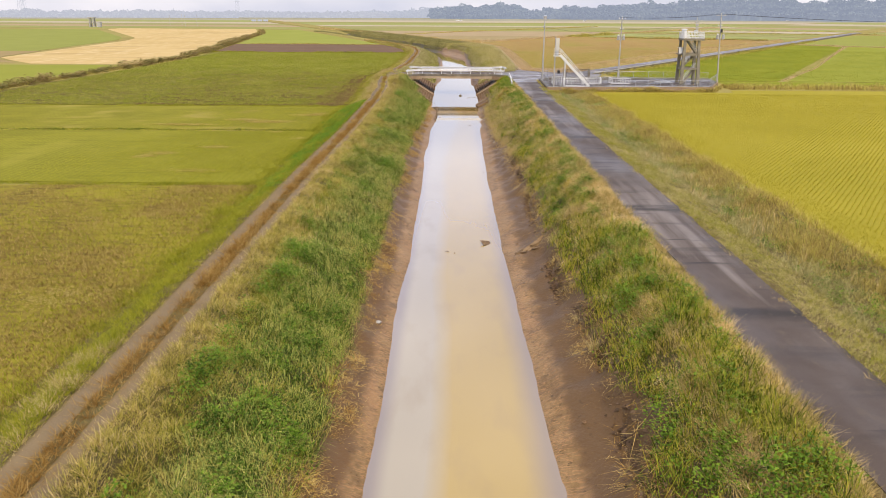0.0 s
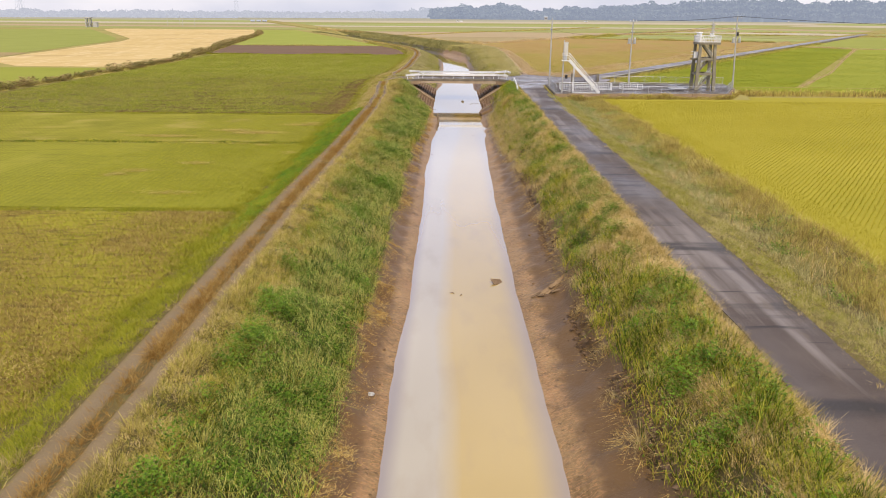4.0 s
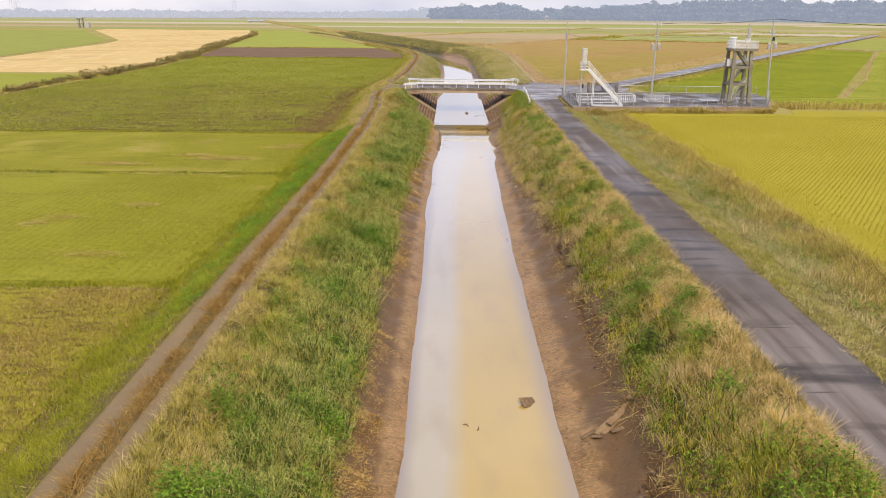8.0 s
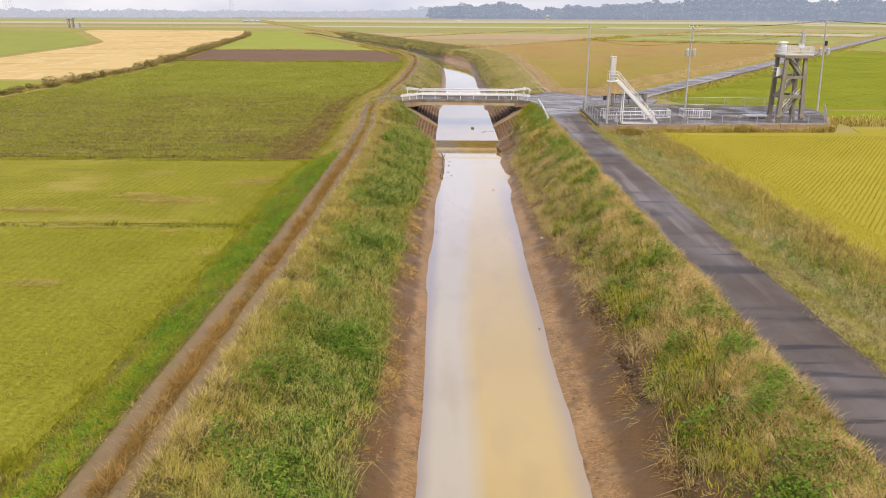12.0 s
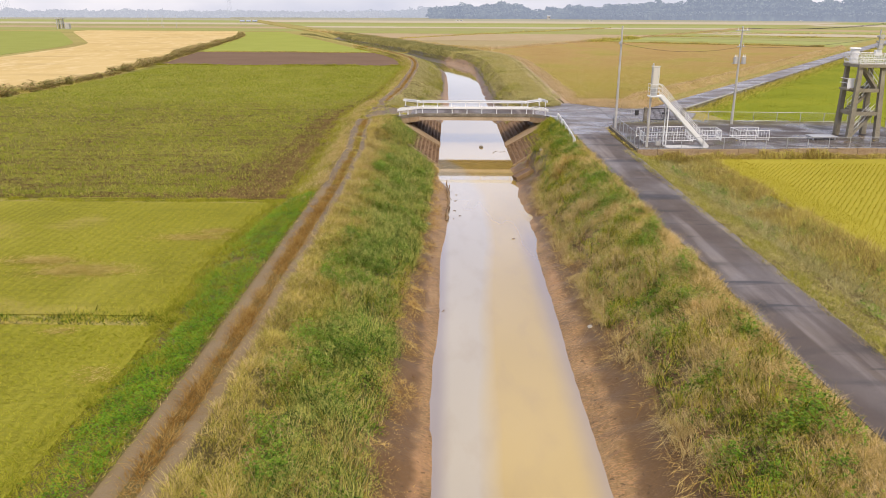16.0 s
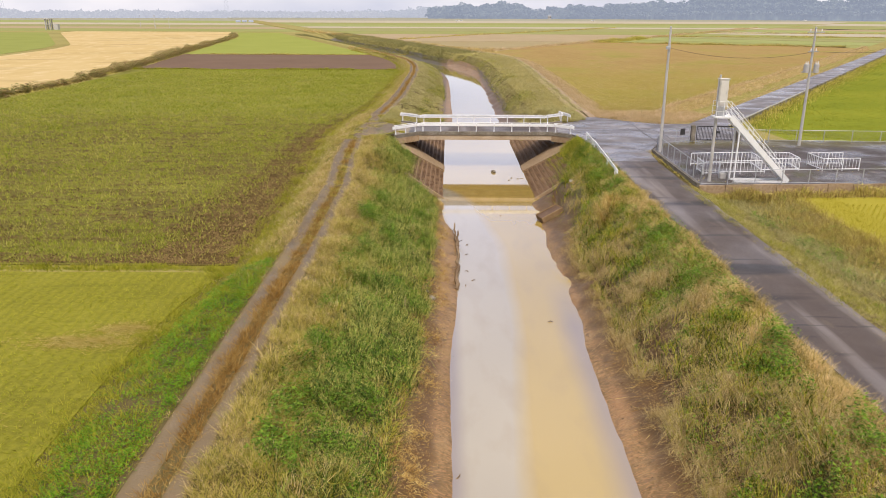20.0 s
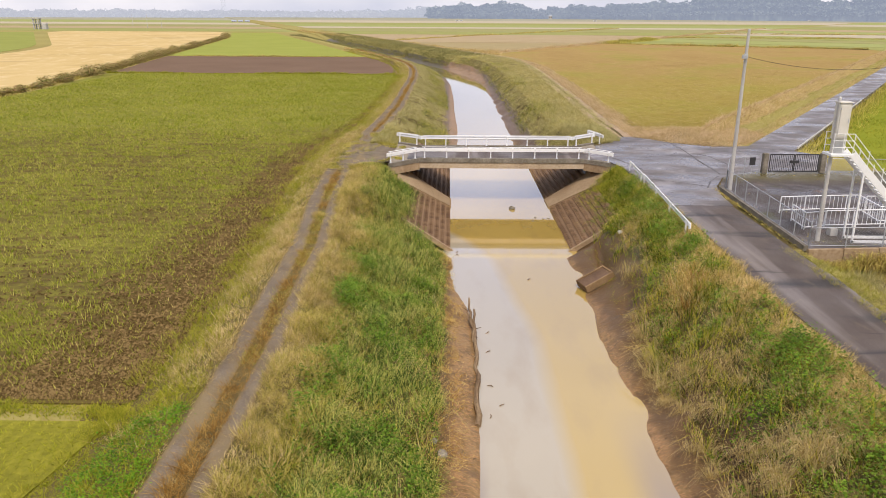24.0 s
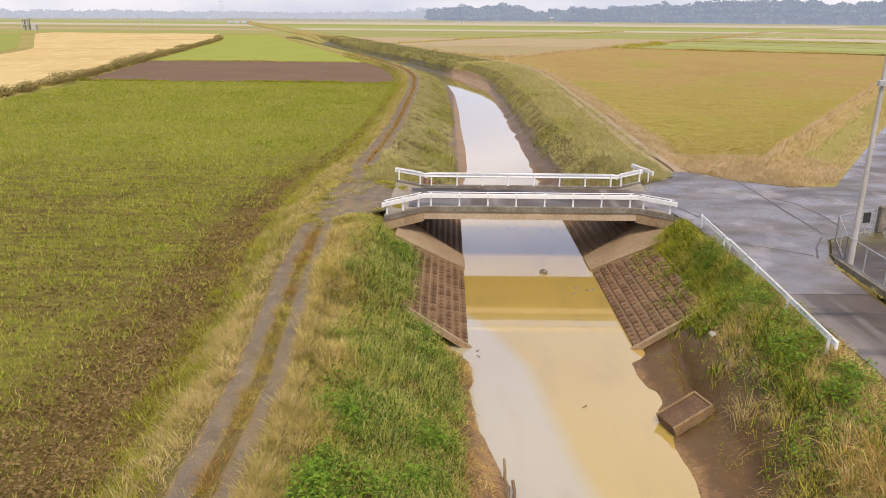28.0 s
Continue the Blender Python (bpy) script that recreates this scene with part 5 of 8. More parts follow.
for z, x, y in ((2.58, 41.7, 118.0), (4.9, 39.5, 118.0)):
    bpart("landing", Geo().box((x, y, z), (1.1, 1.9, 0.16), 0, 0.02), M_tower, tower)
for (xa, ya), (xb, yb) in zip([(39.08, 116.5), (42.36, 116.5), (42.36, 119.6), (39.08, 119.6)], [(42.36, 116.5), (42.36, 119.6), (39.08, 119.6), (39.08, 116.5)]):
    for h in (0.12, 0.5, 1.0):
        bpart("rail", Geo().rod((xa, ya, 7.35 + h), (xb, yb, 7.35 + h), 0.035, n=6), M_white, tower)
    for i in range(13):
        t = i / 13
        bpart("baluster", Geo().rod((xa + (xb - xa) * t, ya + (yb - ya) * t, 7.35), (xa + (xb - xa) * t, ya + (yb - ya) * t, 8.35), 0.025, n=6), M_white, tower)
for h in (0.55, 1.0):
    bpart("rail", Geo().rod((38.65, 117.5, 4.9 + h), (38.65, 118.9, 4.9 + h), 0.035, n=6).rod((38.65, 117.5, 4.9 + h), (39.4, 117.5, 4.9 + h), 0.035, n=6), M_white, tower)
bpart("balcony", Geo().box((39.0, 118.2, 4.85), (0.8, 1.5, 0.15), 0, 0.02), M_tower, tower)
bpart("balcony_panel", Geo().box((39.0, 117.45, 5.4), (0.7, 0.05, 0.95), 0, 0.01), M_white, tower)
siren = thing("siren_drum", "white drum housing on the tower top", "siren", at=(39.7, 119.0, 7.35))
bpy.context.view_layer.update()
bpart("drum", Geo().rod((39.7, 119.0, 7.35), (39.7, 119.0, 8.75), 0.42, 0.42, 18), M_white, siren)
bpart("lid", Geo().rod((39.7, 119.0, 8.75), (39.7, 119.0, 8.87), 0.55, 0.48, 18), M_white, siren)
mast = thing("loudspeaker_mast", "thin mast with horn loudspeakers on the tower", "mast", at=(41.2, 117.6, 7.35))
bpy.context.view_layer.update()
bpart("pole", Geo().rod((41.2, 117.6, 7.35), (41.2, 117.6, 10.7), 0.06), M_steel, mast)
for z in (9.0, 9.5, 10.0):
    bpart("horn", Geo().rod((41.2, 117.5, z), (41.2, 117.1, z), 0.06, 0.24, 12).rod((41.2, 117.5, z), (41.2, 118.0, z), 0.10, 0.10, 10), M_concrete_grey, mast)
bpart("cabinet", Geo().box((41.2, 117.5, 8.45), (0.6, 0.4, 0.55), 0, 0.03), M_white, mast)
marker = thing("marker_stake", "yellow striped stake leaning in the yard", "stake", at=(28.0, 127.5, 0.06))
bpy.context.view_layer.update()
bpart("stake", Geo().rod((27.9, 127.6, 0.0), (28.5, 127.6, 1.7), 0.03), surface("yellow_paint", [(0.55, 0.40, 0.05), (0.6, 0.45, 0.08)], 2, 10, 0.6, 0), marker)

# ---- plants ----
rs = np.random.RandomState(11)


def blades(name, x, y, h, w, material, label, lean=0.4, aim=None, z=None, droop=0.35, category="grass", short=False):
    """Bent tapering blades, each its own island, in one mesh."""
    k = len(x)
    z = ground(x, y) - 0.03 if z is None else z
    h = h * (0.25 + 1.1 * vnoise(x, y, 0.6, 120) + 0.5 * vnoise(x, y, 2.2, 121))
    turn = rs.rand(k) * 2 * np.pi
    to = rs.rand(k) * 2 * np.pi if aim is None else aim + rs.randn(k) * 0.7
    ln = lean * (0.3 + rs.rand(k))
    base = np.stack([x, y, z], -1)
    side = np.stack([np.cos(turn), np.sin(turn), 0 * turn], -1) * (w / 2)[:, None]
    out = np.stack([np.cos(to), np.sin(to), 0 * to], -1)
    mid = base + out * (h * ln * 0.35)[:, None] + np.stack([0 * h, 0 * h, h * 0.6], -1)
    tip = base + out * (h * ln)[:, None] + np.stack([0 * h, 0 * h, h * (1 - droop * ln)], -1)
    if short:
        v, f = np.stack([base - side * 1.3, base + side * 1.3, tip], 1).reshape(-1, 3), np.arange(3 * k).reshape(-1, 3)
        return tagged(raw(name, v, f, material), label, category, kind="stuff")
    v = np.stack([base - side, base + side, mid - side * 0.8, mid + side * 0.8, tip], 1).reshape(-1, 3)
    o = (np.arange(k) * 5)[:, None]
    f = np.concatenate([o + [0, 1, 3], o + [0, 3, 2], o + [2, 3, 4]], 0)
    ob = raw(name, v, f, material)
    return tagged(ob, label, category, kind="stuff")


def spikes(name, x, y, z, h, w, material, label, lean=0.5, category="stubble"):
    """Short single-triangle blades for stubble."""
    k = len(x)
    turn, to = rs.rand(k) * 2 * np.pi, rs.rand(k) * 2 * np.pi
    base = np.stack([x, y, z + 0 * x], -1)
    side = np.stack([np.cos(turn), np.sin(turn), 0 * turn], -1) * (w / 2)[:, None]
    tip = base + np.stack([np.cos(to) * h * lean, np.sin(to) * h * lean, h], -1)
    v = np.stack([base - side, base + side, tip], 1).reshape(-1, 3)
    ob = raw(name, v, np.arange(3 * k).reshape(-1, 3), material)
    return tagged(ob, label, category, kind="stuff")


def leaves(name, x, y, z, size, material, label, category="weeds"):
    """Broad kite-shaped leaves folded along the midrib."""
    k = len(x)
    to, up = rs.rand(k) * 2 * np.pi, rs.rand(k) * 0.9 - 0.25
    d = np.stack([np.cos(to) * np.cos(up), np.sin(to) * np.cos(up), np.sin(up)], -1)
    s = np.stack([-np.sin(to), np.cos(to), 0 * to], -1)
    n_ = np.cross(d, s)
    c = np.stack([x, y, z], -1)
    L = size[:, None]
    v = np.stack([c, c + d * L * 0.5 + s * L * 0.36 - n_ * L * 0.08, c + d * L, c + d * L * 0.5 - s * L * 0.36 - n_ * L * 0.08], 1).reshape(-1, 3)
    o = (np.arange(k) * 4)[:, None]
    ob = raw(name, v, np.concatenate([o + [0, 1, 2], o + [0, 2, 3]], 0), material)
    return tagged(ob, label, category, kind="stuff")


def scatter(k, v0, v1, y0, y1, keep=None):
    """Random plan points in a band along the canal; keep gives a chance by place."""
    v, y = v0 + (v1 - v0) * rs.rand(k), y0 + (y1 - y0) * rs.rand(k)
    if keep is not None:
        m = rs.rand(k) < keep(v, y)
        v, y = v[m], y[m]
    w = np.clip((-11.9 - v) / 1.2, 0, 1)
    o = np.clip((-5.0 - v) / 3.0, 0, 1) * (track_shift(y) * (1 - w) + field_shift(y) * w)
    o = o + (dirt_track(y) - bend(y) - 13.65) * np.clip((v - 9) / 3, 0, 1) * (y > 143)
    return v + o + bend(y), y


def mounds(x, y, n, r, h):
    """n leaves over each rounded clump: plan places and heights above the ground."""
    a, d = rs.rand(len(x), n) * 2 * np.pi, np.sqrt(rs.rand(len(x), n))
    rc, hc = (r * (0.6 + 0.8 * rs.rand(len(x))))[:, None], (h * (0.5 + 0.9 * rs.rand(len(x))))[:, None]
    px, py = (x[:, None] + np.cos(a) * d * rc).ravel(), (y[:, None] + np.sin(a) * d * rc).ravel()
    return px, py, (hc * (1 - 0.75 * d * d) * (0.35 + 0.65 * rs.rand(len(x), n))).ravel()


def tufts(x, y, n, r):
    """n blades about each centre: plan places and outward directions."""
    a, d = rs.rand(len(x), n) * 2 * np.pi, np.abs(rs.randn(len(x), n)) * r
    return (x[:, None] + np.cos(a) * d).ravel(), (y[:, None] + np.sin(a) * d).ravel(), a.ravel()


def step(a, b, t):
    return np.clip((t - a) / (b - a), 0, 1)


G_straw = foliage("dry_grass", [(0.268, 0.196, 0.0533), (0.534, 0.398, 0.126), (0.696, 0.526, 0.223), (0.795, 0.625, 0.341)], 0.5, 0.42, lo=0.33, hi=0.67)
G_olive = foliage("olive_grass", [(0.121, 0.127, 0.0187), (0.407, 0.378, 0.0566), (0.59, 0.504, 0.11), (0.735, 0.601, 0.188)], 0.45, 0.42, lo=0.33, hi=0.67)
G_tan = foliage("tan_bank_grass", [(0.161, 0.135, 0.0343), (0.531, 0.403, 0.106), (0.738, 0.546, 0.211), (0.884, 0.675, 0.361)], 0.5, 0.42, lo=0.33, hi=0.67)
G_green = foliage("green_grass", [(0.0469, 0.0785, 0.00642), (0.197, 0.278, 0.0218), (0.358, 0.418, 0.0396), (0.579, 0.498, 0.0743)], 0.45, 0.6, lo=0.35, hi=0.65)
G_reed = foliage("blue_green_reed", [(0.0496, 0.0864, 0.0167), (0.203, 0.308, 0.0645), (0.367, 0.456, 0.106), (0.648, 0.604, 0.166)], 0.4, 0.62, lo=0.35, hi=0.65)
G_bright = foliage("bright_grass", [(0.20, 0.225, 0.02), (0.34, 0.35, 0.03), (0.48, 0.43, 0.055)], 0.3)
G_rust = foliage("rusty_dry_grass", [(0.22, 0.105, 0.022), (0.38, 0.22, 0.055), (0.53, 0.36, 0.12)], 0.5)
G_brown = foliage("brown_weeds", [(0.26, 0.192, 0.0546), (0.505, 0.383, 0.109), (0.735, 0.551, 0.218), (0.613, 0.551, 0.127)], 0.3, 0.55, lo=0.35, hi=0.65)
G_pale = foliage("pale_straw_stems", [(0.42, 0.30, 0.11), (0.57, 0.44, 0.19), (0.69, 0.56, 0.28)], 0.8)
G_leaf = foliage("broad_leaves", [(0.0304, 0.0611, 0.00603), (0.143, 0.254, 0.0239), (0.274, 0.411, 0.0455)], 0.5, rough=0.5)
G_vine = foliage("vine_leaves", [(0.0497, 0.118, 0.00655), (0.142, 0.289, 0.0169), (0.24, 0.399, 0.0262)], 0.6, rough=0.5)
G_sage = foliage("sage_bank_grass", [(0.269, 0.252, 0.0825), (0.414, 0.375, 0.143), (0.56, 0.493, 0.22), (0.672, 0.594, 0.308)], 0.12, 0.4)
G_gold = foliage("golden_flowers", [(0.55, 0.36, 0.01), (0.72, 0.50, 0.03)], 1.0)

lush = lambda v, y, s, seed: vnoise(v, y, s, seed)

dry_west = lambda v, y: ((y < 119.5) | (v < -5.4))
low_west = lambda x, y: x + (0.15 + 0.75 * step(80, 94, y)) * np.clip((x + 6.8) / 2.2, 0, 1) * (y < 118)
# west bank, upper part: fine olive and dry grass
x, y = scatter(58000, -9.35, -5.2, 2, 131, lambda v, y: dry_west(v, y) * np.clip(1.35 - step(-8.2, -6.2, v) * (0.4 + 1.2 * lush(v, y, 2.2, 61)), 0, 1))
bx, by, aim = tufts(x, y, 4, 0.12)
blades("west_bank_grass", bx, by, (0.26 + 0.28 * rs.rand(len(bx))) * (0.7 + 0.6 * vnoise(bx, by, 1.6, 62)), 0.010 + 0.010 * rs.rand(len(bx)), G_olive, "fine olive and straw coloured grass on the bank", 0.9, aim, short=True)
x, y = scatter(34000, -9.45, -5.6, 2, 131, lambda v, y: dry_west(v, y) * np.clip(1.15 - step(-9.1, -7.7 + 1.0 * step(70, 95, y), v) * 0.9 - 0.5 * (lush(v, y, 3.1, 68) > 0.5) * step(-8.8, -8.2, v), 0.04, 1))
bx, by, aim = tufts(x, y, 4, 0.10)
blades("west_bank_dry_grass", bx, by, 0.22 + 0.28 * rs.rand(len(bx)), 0.010 + 0.011 * rs.rand(len(bx)), G_straw, "dry straw coloured grass along the track edge", 1.0, aim, short=True)
x, y = scatter(9000, -9.4, -7.3, 90, 131, lambda v, y: np.clip(1.1 - step(-8.6, -7.3, v) * (0.5 + lush(v, y, 2.0, 60)), 0, 1) * step(88, 98, y))
bx, by, aim = tufts(x, y, 6, 0.12)
blades("west_bank_pale_grass", bx, by, 0.2 + 0.28 * rs.rand(len(bx)), 0.009 + 0.010 * rs.rand(len(bx)), G_pale, "pale dry grass between the track and the bank", 1.0, aim, short=True)
# west bank, lower part: tall reed grass and broad weeds
x, y = scatter(19500, -7.2, -3.85, 2, 129.5, lambda v, y: ((y < 119.5) | (v < -5.15)) * np.clip(0.2 + 1.3 * lush(v, y, 1.9, 63) - 0.5 * step(-4.5, -3.9, v), 0, 1))
x = low_west(x, y)
bx, by, aim = tufts(x, y, 6, 0.14)
hh = (0.42 + 0.5 * rs.rand(len(bx))) * (0.6 + 0.65 * vnoise(bx, by, 1.3, 64))
blades("west_bank_reeds", bx, by, hh, 0.012 + 0.014 * rs.rand(len(bx)), G_reed, "tall blue green reed grass on the lower bank", 1.0, aim, droop=0.7)
x, y = scatter(16500, -8.2, -3.95, 2, 130, lambda v, y: ((y < 119.5) | (v < -5.15)) * ((lush(v, y, 2.6, 65) > 0.42) * 0.9 + 0.1))
x = low_west(x, y)
bx, by, aim = tufts(x, y, 5, 0.12)
blades("west_bank_green_grass", bx, by, 0.32 + 0.4 * rs.rand(len(bx)), 0.012 + 0.018 * rs.rand(len(bx)), G_green, "lush green grass on the bank", 1.0, aim, droop=0.6, short=True)
x, y = scatter(6600, -8.1, -4.2, 2, 129.5, lambda v, y: ((y < 119.5) | (v < -5.3)) * np.clip(2.8 * lush(v, y, 1.3, 66) - 1.3, 0.03, 0.75))
x = low_west(x, y)
bx, by, bz = mounds(x, y, 46, 0.50, 0.9)
leaves("west_bank_weeds", bx, by, ground(bx, by) + 0.06 + bz, 0.05 + 0.09 * rs.rand(len(bx)), G_leaf, "broad-leaved green weeds among the bank grass")
x, y = scatter(1500, -8.3, -4.2, 2, 128, lambda v, y: ((y < 119.5) | (v < -5.3)) * np.clip(2.2 * lush(v, y, 2.7, 69) - 0.6, 0, 1))
x = low_west(x, y)
bx, by, aim = tufts(x, y, 22, 0.17)
blades("west_bank_seed_heads", bx, by, 0.55 + 0.4 * rs.rand(len(bx)), 0.008 + 0.012 * rs.rand(len(bx)), G_tan, "tan feathery seed heads above the bank weeds", 0.7, aim, short=True)
G_dead = foliage("dead_matted_stems", [(0.264, 0.139, 0.037), (0.475, 0.284, 0.0871), (0.66, 0.462, 0.158), (0.792, 0.62, 0.251)], 0.5)
x, y = scatter(12000, -4.9, -2.95, 2, 119, lambda v, y: np.clip(1.9 * lush(v, y, 2.4, 67) - 0.15 - 0.6 * step(-3.5, -3.0, v), 0, 1))
x = low_west(x, y)
bx, by, aim = tufts(x, y, 16, 0.22)
blades("west_mud_edge_stems", bx, by, 0.10 + 0.17 * rs.rand(len(bx)), 0.015 + 0.018 * rs.rand(len(bx)), G_dead, "brown dead stems lying along the mud edge", 1.3, aim, droop=0.8, short=True)

# east bank: tan grass along the lane, green below, greener towards the bridge
green_east = lambda y: 0.25 + 0.75 * step(72, 92, y)
low_east = lambda x, y: x - 0.75 * step(69, 77, y) * step(108, 102, y) * np.clip((9.2 - x) / 2.0, 0, 1)
x, y = scatter(42000, 8.0, 11.45, 2, 127, lambda v, y: np.clip(1.3 - step(9.6, 8.0, v) * (0.3 + lush(v, y, 2.0, 71)) - 0.45 * green_east(y) * step(11.0, 10.0, v), 0, 1) * ((v < 11.25) | (y < 118)))
bx, by, aim = tufts(x, y, 6, 0.11)
blades("east_bank_grass", bx, by, (0.26 + 0.28 * rs.rand(len(bx))) * (0.7 + 0.6 * vnoise(bx, by, 1.5, 72)), 0.010 + 0.010 * rs.rand(len(bx)), G_tan, "fine tan and olive coloured grass beside the lane", 0.9, aim, short=True)
x, y = scatter(15000, 8.6, 11.5, 2, 118, lambda v, y: np.clip(0.3 + 0.5 * lush(v, y, 3.0, 73) + 0.5 * step(10.8, 11.4, v) - 0.35 * green_east(y), 0, 1))
bx, by, aim = tufts(x, y, 4, 0.10)
blades("east_bank_dry_grass", bx, by, 0.24 + 0.3 * rs.rand(len(bx)), 0.010 + 0.012 * rs.rand(len(bx)), G_straw, "dry straw coloured grass along the lane edge", 1.0, aim, short=True)
x, y = scatter(15000, 7.1, 11.0, 2, 127, lambda v, y: np.clip(0.05 + 1.3 * lush(v, y, 1.9, 74) - 0.5 * step(7.8, 7.2, v) - 0.9 * step(8.9, 10.4, v) + 0.35 * green_east(y) - 0.2 + 1.6 * step(30, 20, y) * step(9.3, 10.0, v), 0, 1) * (1 - 0.8 * step(104, 109, y) * step(8.9, 8.2, v)))
x = low_east(x, y)
bx, by, aim = tufts(x, y, 6, 0.12)
hh = (0.4 + 0.5 * rs.rand(len(bx))) * (0.6 + 0.65 * vnoise(bx, by, 1.3, 75))
blades("east_bank_green_grass", bx, by, hh, 0.012 + 0.018 * rs.rand(len(bx)), G_green, "lush green grass on the lower bank", 1.0, aim, droop=0.7)
x, y = scatter(5200, 7.4, 10.9, 2, 127, lambda v, y: np.clip(3.0 * lush(v, y, 1.1, 76) - 1.75 + 0.45 * green_east(y), 0.03, 0.7) * (1 - 0.8 * step(104, 109, y) * step(8.9, 8.2, v)))
x = low_east(x, y)
bx, by, bz = mounds(x, y, 46, 0.48, 0.9)
leaves("east_bank_weeds", bx, by, ground(bx, by) + 0.06 + bz, 0.05 + 0.09 * rs.rand(len(bx)), G_leaf, "broad-leaved green weeds among the bank grass")
x, y = scatter(1050, 6.9, 9.6, 10, 118, lambda v, y: np.clip(0.15 + 0.85 * step(58, 76, y), 0, 1) * (0.25 + 1.2 * lush(v, y, 3.5, 77)) * (1 - 0.85 * step(104, 108, y)) * step(9.8, 8.2, v))
x = low_east(x, y)
bx, by, aim = tufts(x, y, 80, 0.17)
blades("east_bank_tussocks", bx, by, 0.4 + 0.55 * rs.rand(len(bx)), 0.009 + 0.010 * rs.rand(len(bx)), G_pale, "pale dry straw tussocks hanging over the mud", 1.3, aim, droop=0.7)
x, y = scatter(4200, 6.6, 8.2, 4, 110, lambda v, y: np.clip(1.4 * lush(v, y, 2.4, 78) - 0.1, 0, 1) * step(110, 103, y))
x = low_east(x, y)
bx, by, aim = tufts(x, y, 10, 0.18)
blades("east_mud_edge_stems", bx, by, 0.15 + 0.35 * rs.rand(len(bx)), 0.012 + 0.014 * rs.rand(len(bx)), G_dead, "brown dead stems and roots along the eroded edge", 1.8, aim, droop=0.8, short=True)
x, y = scatter(420, 6.3, 9.0, 106, 119, lambda v, y: np.clip(1.6 * lush(v, y, 1.2, 79) - 0.2 + 0.5 * step(7.0, 8.4, v), 0, 1))
bx, by, aim = tufts(x, y, 14, 0.22)
leaves("mud_bank_seedlings", bx, by, ground(bx, by) + 0.02 + 0.04 * rs.rand(len(bx)), 0.02 + 0.05 * rs.rand(len(bx)) ** 2, G_green, "small weeds and leaf litter on the damp bank foot")
x, y = scatter(14, 7.9, 9.1, 104, 116)
bx, by, aim = tufts(x, y, 70, 0.16)
blades("bank_foot_tussocks", bx, by, 0.3 + 0.35 * rs.rand(len(bx)), 0.009 + 0.010 * rs.rand(len(bx)), G_pale, "pale straw tussocks at the bank foot", 1.2, aim, droop=0.6)
gx, gy_ = np.array([8.6, 8.9, 8.4, 8.75, 9.0, 8.5]), np.array([38.6, 39.0, 39.8, 38.2, 39.5, 37.4])
bx, by, aim = tufts(gx, gy_, 30, 0.12)
leaves("golden_flower_heads", bx, by, ground(bx, by) + 0.55 + 0.3 * rs.rand(len(bx)), 0.04 + 0.05 * rs.rand(len(bx)), G_gold, "yellow goldenrod flowers among the grass", "flowers")

# verge between track and west fields
x, y = scatter(46000, -14.9, -11.5, 2, 330, lambda v, y: 0.9 - 0.25 * step(94, 99, y))
bx, by, aim = tufts(x, y, 3, 0.08)
blades("west_verge_grass", bx, by, 0.16 + 0.26 * rs.rand(len(bx)), 0.013 + 0.016 * rs.rand(len(bx)), G_bright, "bright green verge grass beside the track", 0.9, aim, short=True)
x, y = scatter(46000, -14.3, -11.4, 62, 340, lambda v, y: np.clip(step(90, 98, y) * (0.1 + 0.9 * lush(v, y, 3.0, 81)) * (0.35 + 0.8 * step(-13.6, -12.2, v)), 0, 1))
bx, by, aim = tufts(x, y, 4, 0.09)
blades("west_verge_dry_grass", bx, by, 0.18 + 0.28 * rs.rand(len(bx)), 0.012 + 0.014 * rs.rand(len(bx)), G_straw, "straw coloured verge grass beside the track", 1.0, aim, short=True)
x, y = scatter(15000, -14.9, -12.6, 95, 235, lambda v, y: np.clip(0.3 + lush(v, y, 2.4, 80), 0, 1) * (1 - 0.5 * step(150, 235, y)))
bx, by, aim = tufts(x, y, 5, 0.12)
blades("field_edge_grass", bx, by, 0.16 + 0.26 * rs.rand(len(bx)), 0.012 + 0.014 * rs.rand(len(bx)), G_bright, "yellow green grass between the tilled field and the track", 1.0, aim, short=True)
x, y = scatter(420, -13.6, -11.5, 92, 150, lambda v, y: np.clip(2.4 * lush(v, y, 3.0, 88) - 0.7, 0, 1))
x2, y2 = scatter(70, -13.4, -11.6, 0, 13)
x, y = np.concatenate([x, x2]), np.concatenate([y, y2])
bx, by, aim = tufts(x, y, 70, 0.28)
blades("west_verge_tussocks", bx, by, 0.2 + 0.3 * rs.rand(len(bx)), 0.010 + 0.010 * rs.rand(len(bx)), G_pale, "pale straw tussocks beside the track", 1.0, aim, short=True)
x, y = scatter(7600, -13.9, -11.5, 36, 93, lambda v, y: np.clip(step(36, 70, y) + 0.15, 0, 1) * (0.3 + lush(v, y, 2.2, 82)) * np.clip(1.2 - 1.6 * step(-12.6, -13.8, v + 1.2 * (vnoise(v, y, 1.5, 82) - 0.5)), 0.05, 1))
bx, by, aim = tufts(x, y, 10, 0.22)
leaves("west_verge_vines", bx, by, ground(bx, by) + 0.06 + 0.20 * rs.rand(len(bx)), 0.045 + 0.055 * rs.rand(len(bx)), G_vine, "dense green creeping weeds covering the verge")
x, y = scatter(19000, -14.5, -11.5, 2, 96)
bx, by, aim = tufts(x, y, 4, 0.09)
blades("west_verge_thick_grass", bx, by, 0.14 + 0.2 * rs.rand(len(bx)), 0.013 + 0.014 * rs.rand(len(bx)), G_bright, "thick green verge grass beside the track", 1.0, aim, short=True)
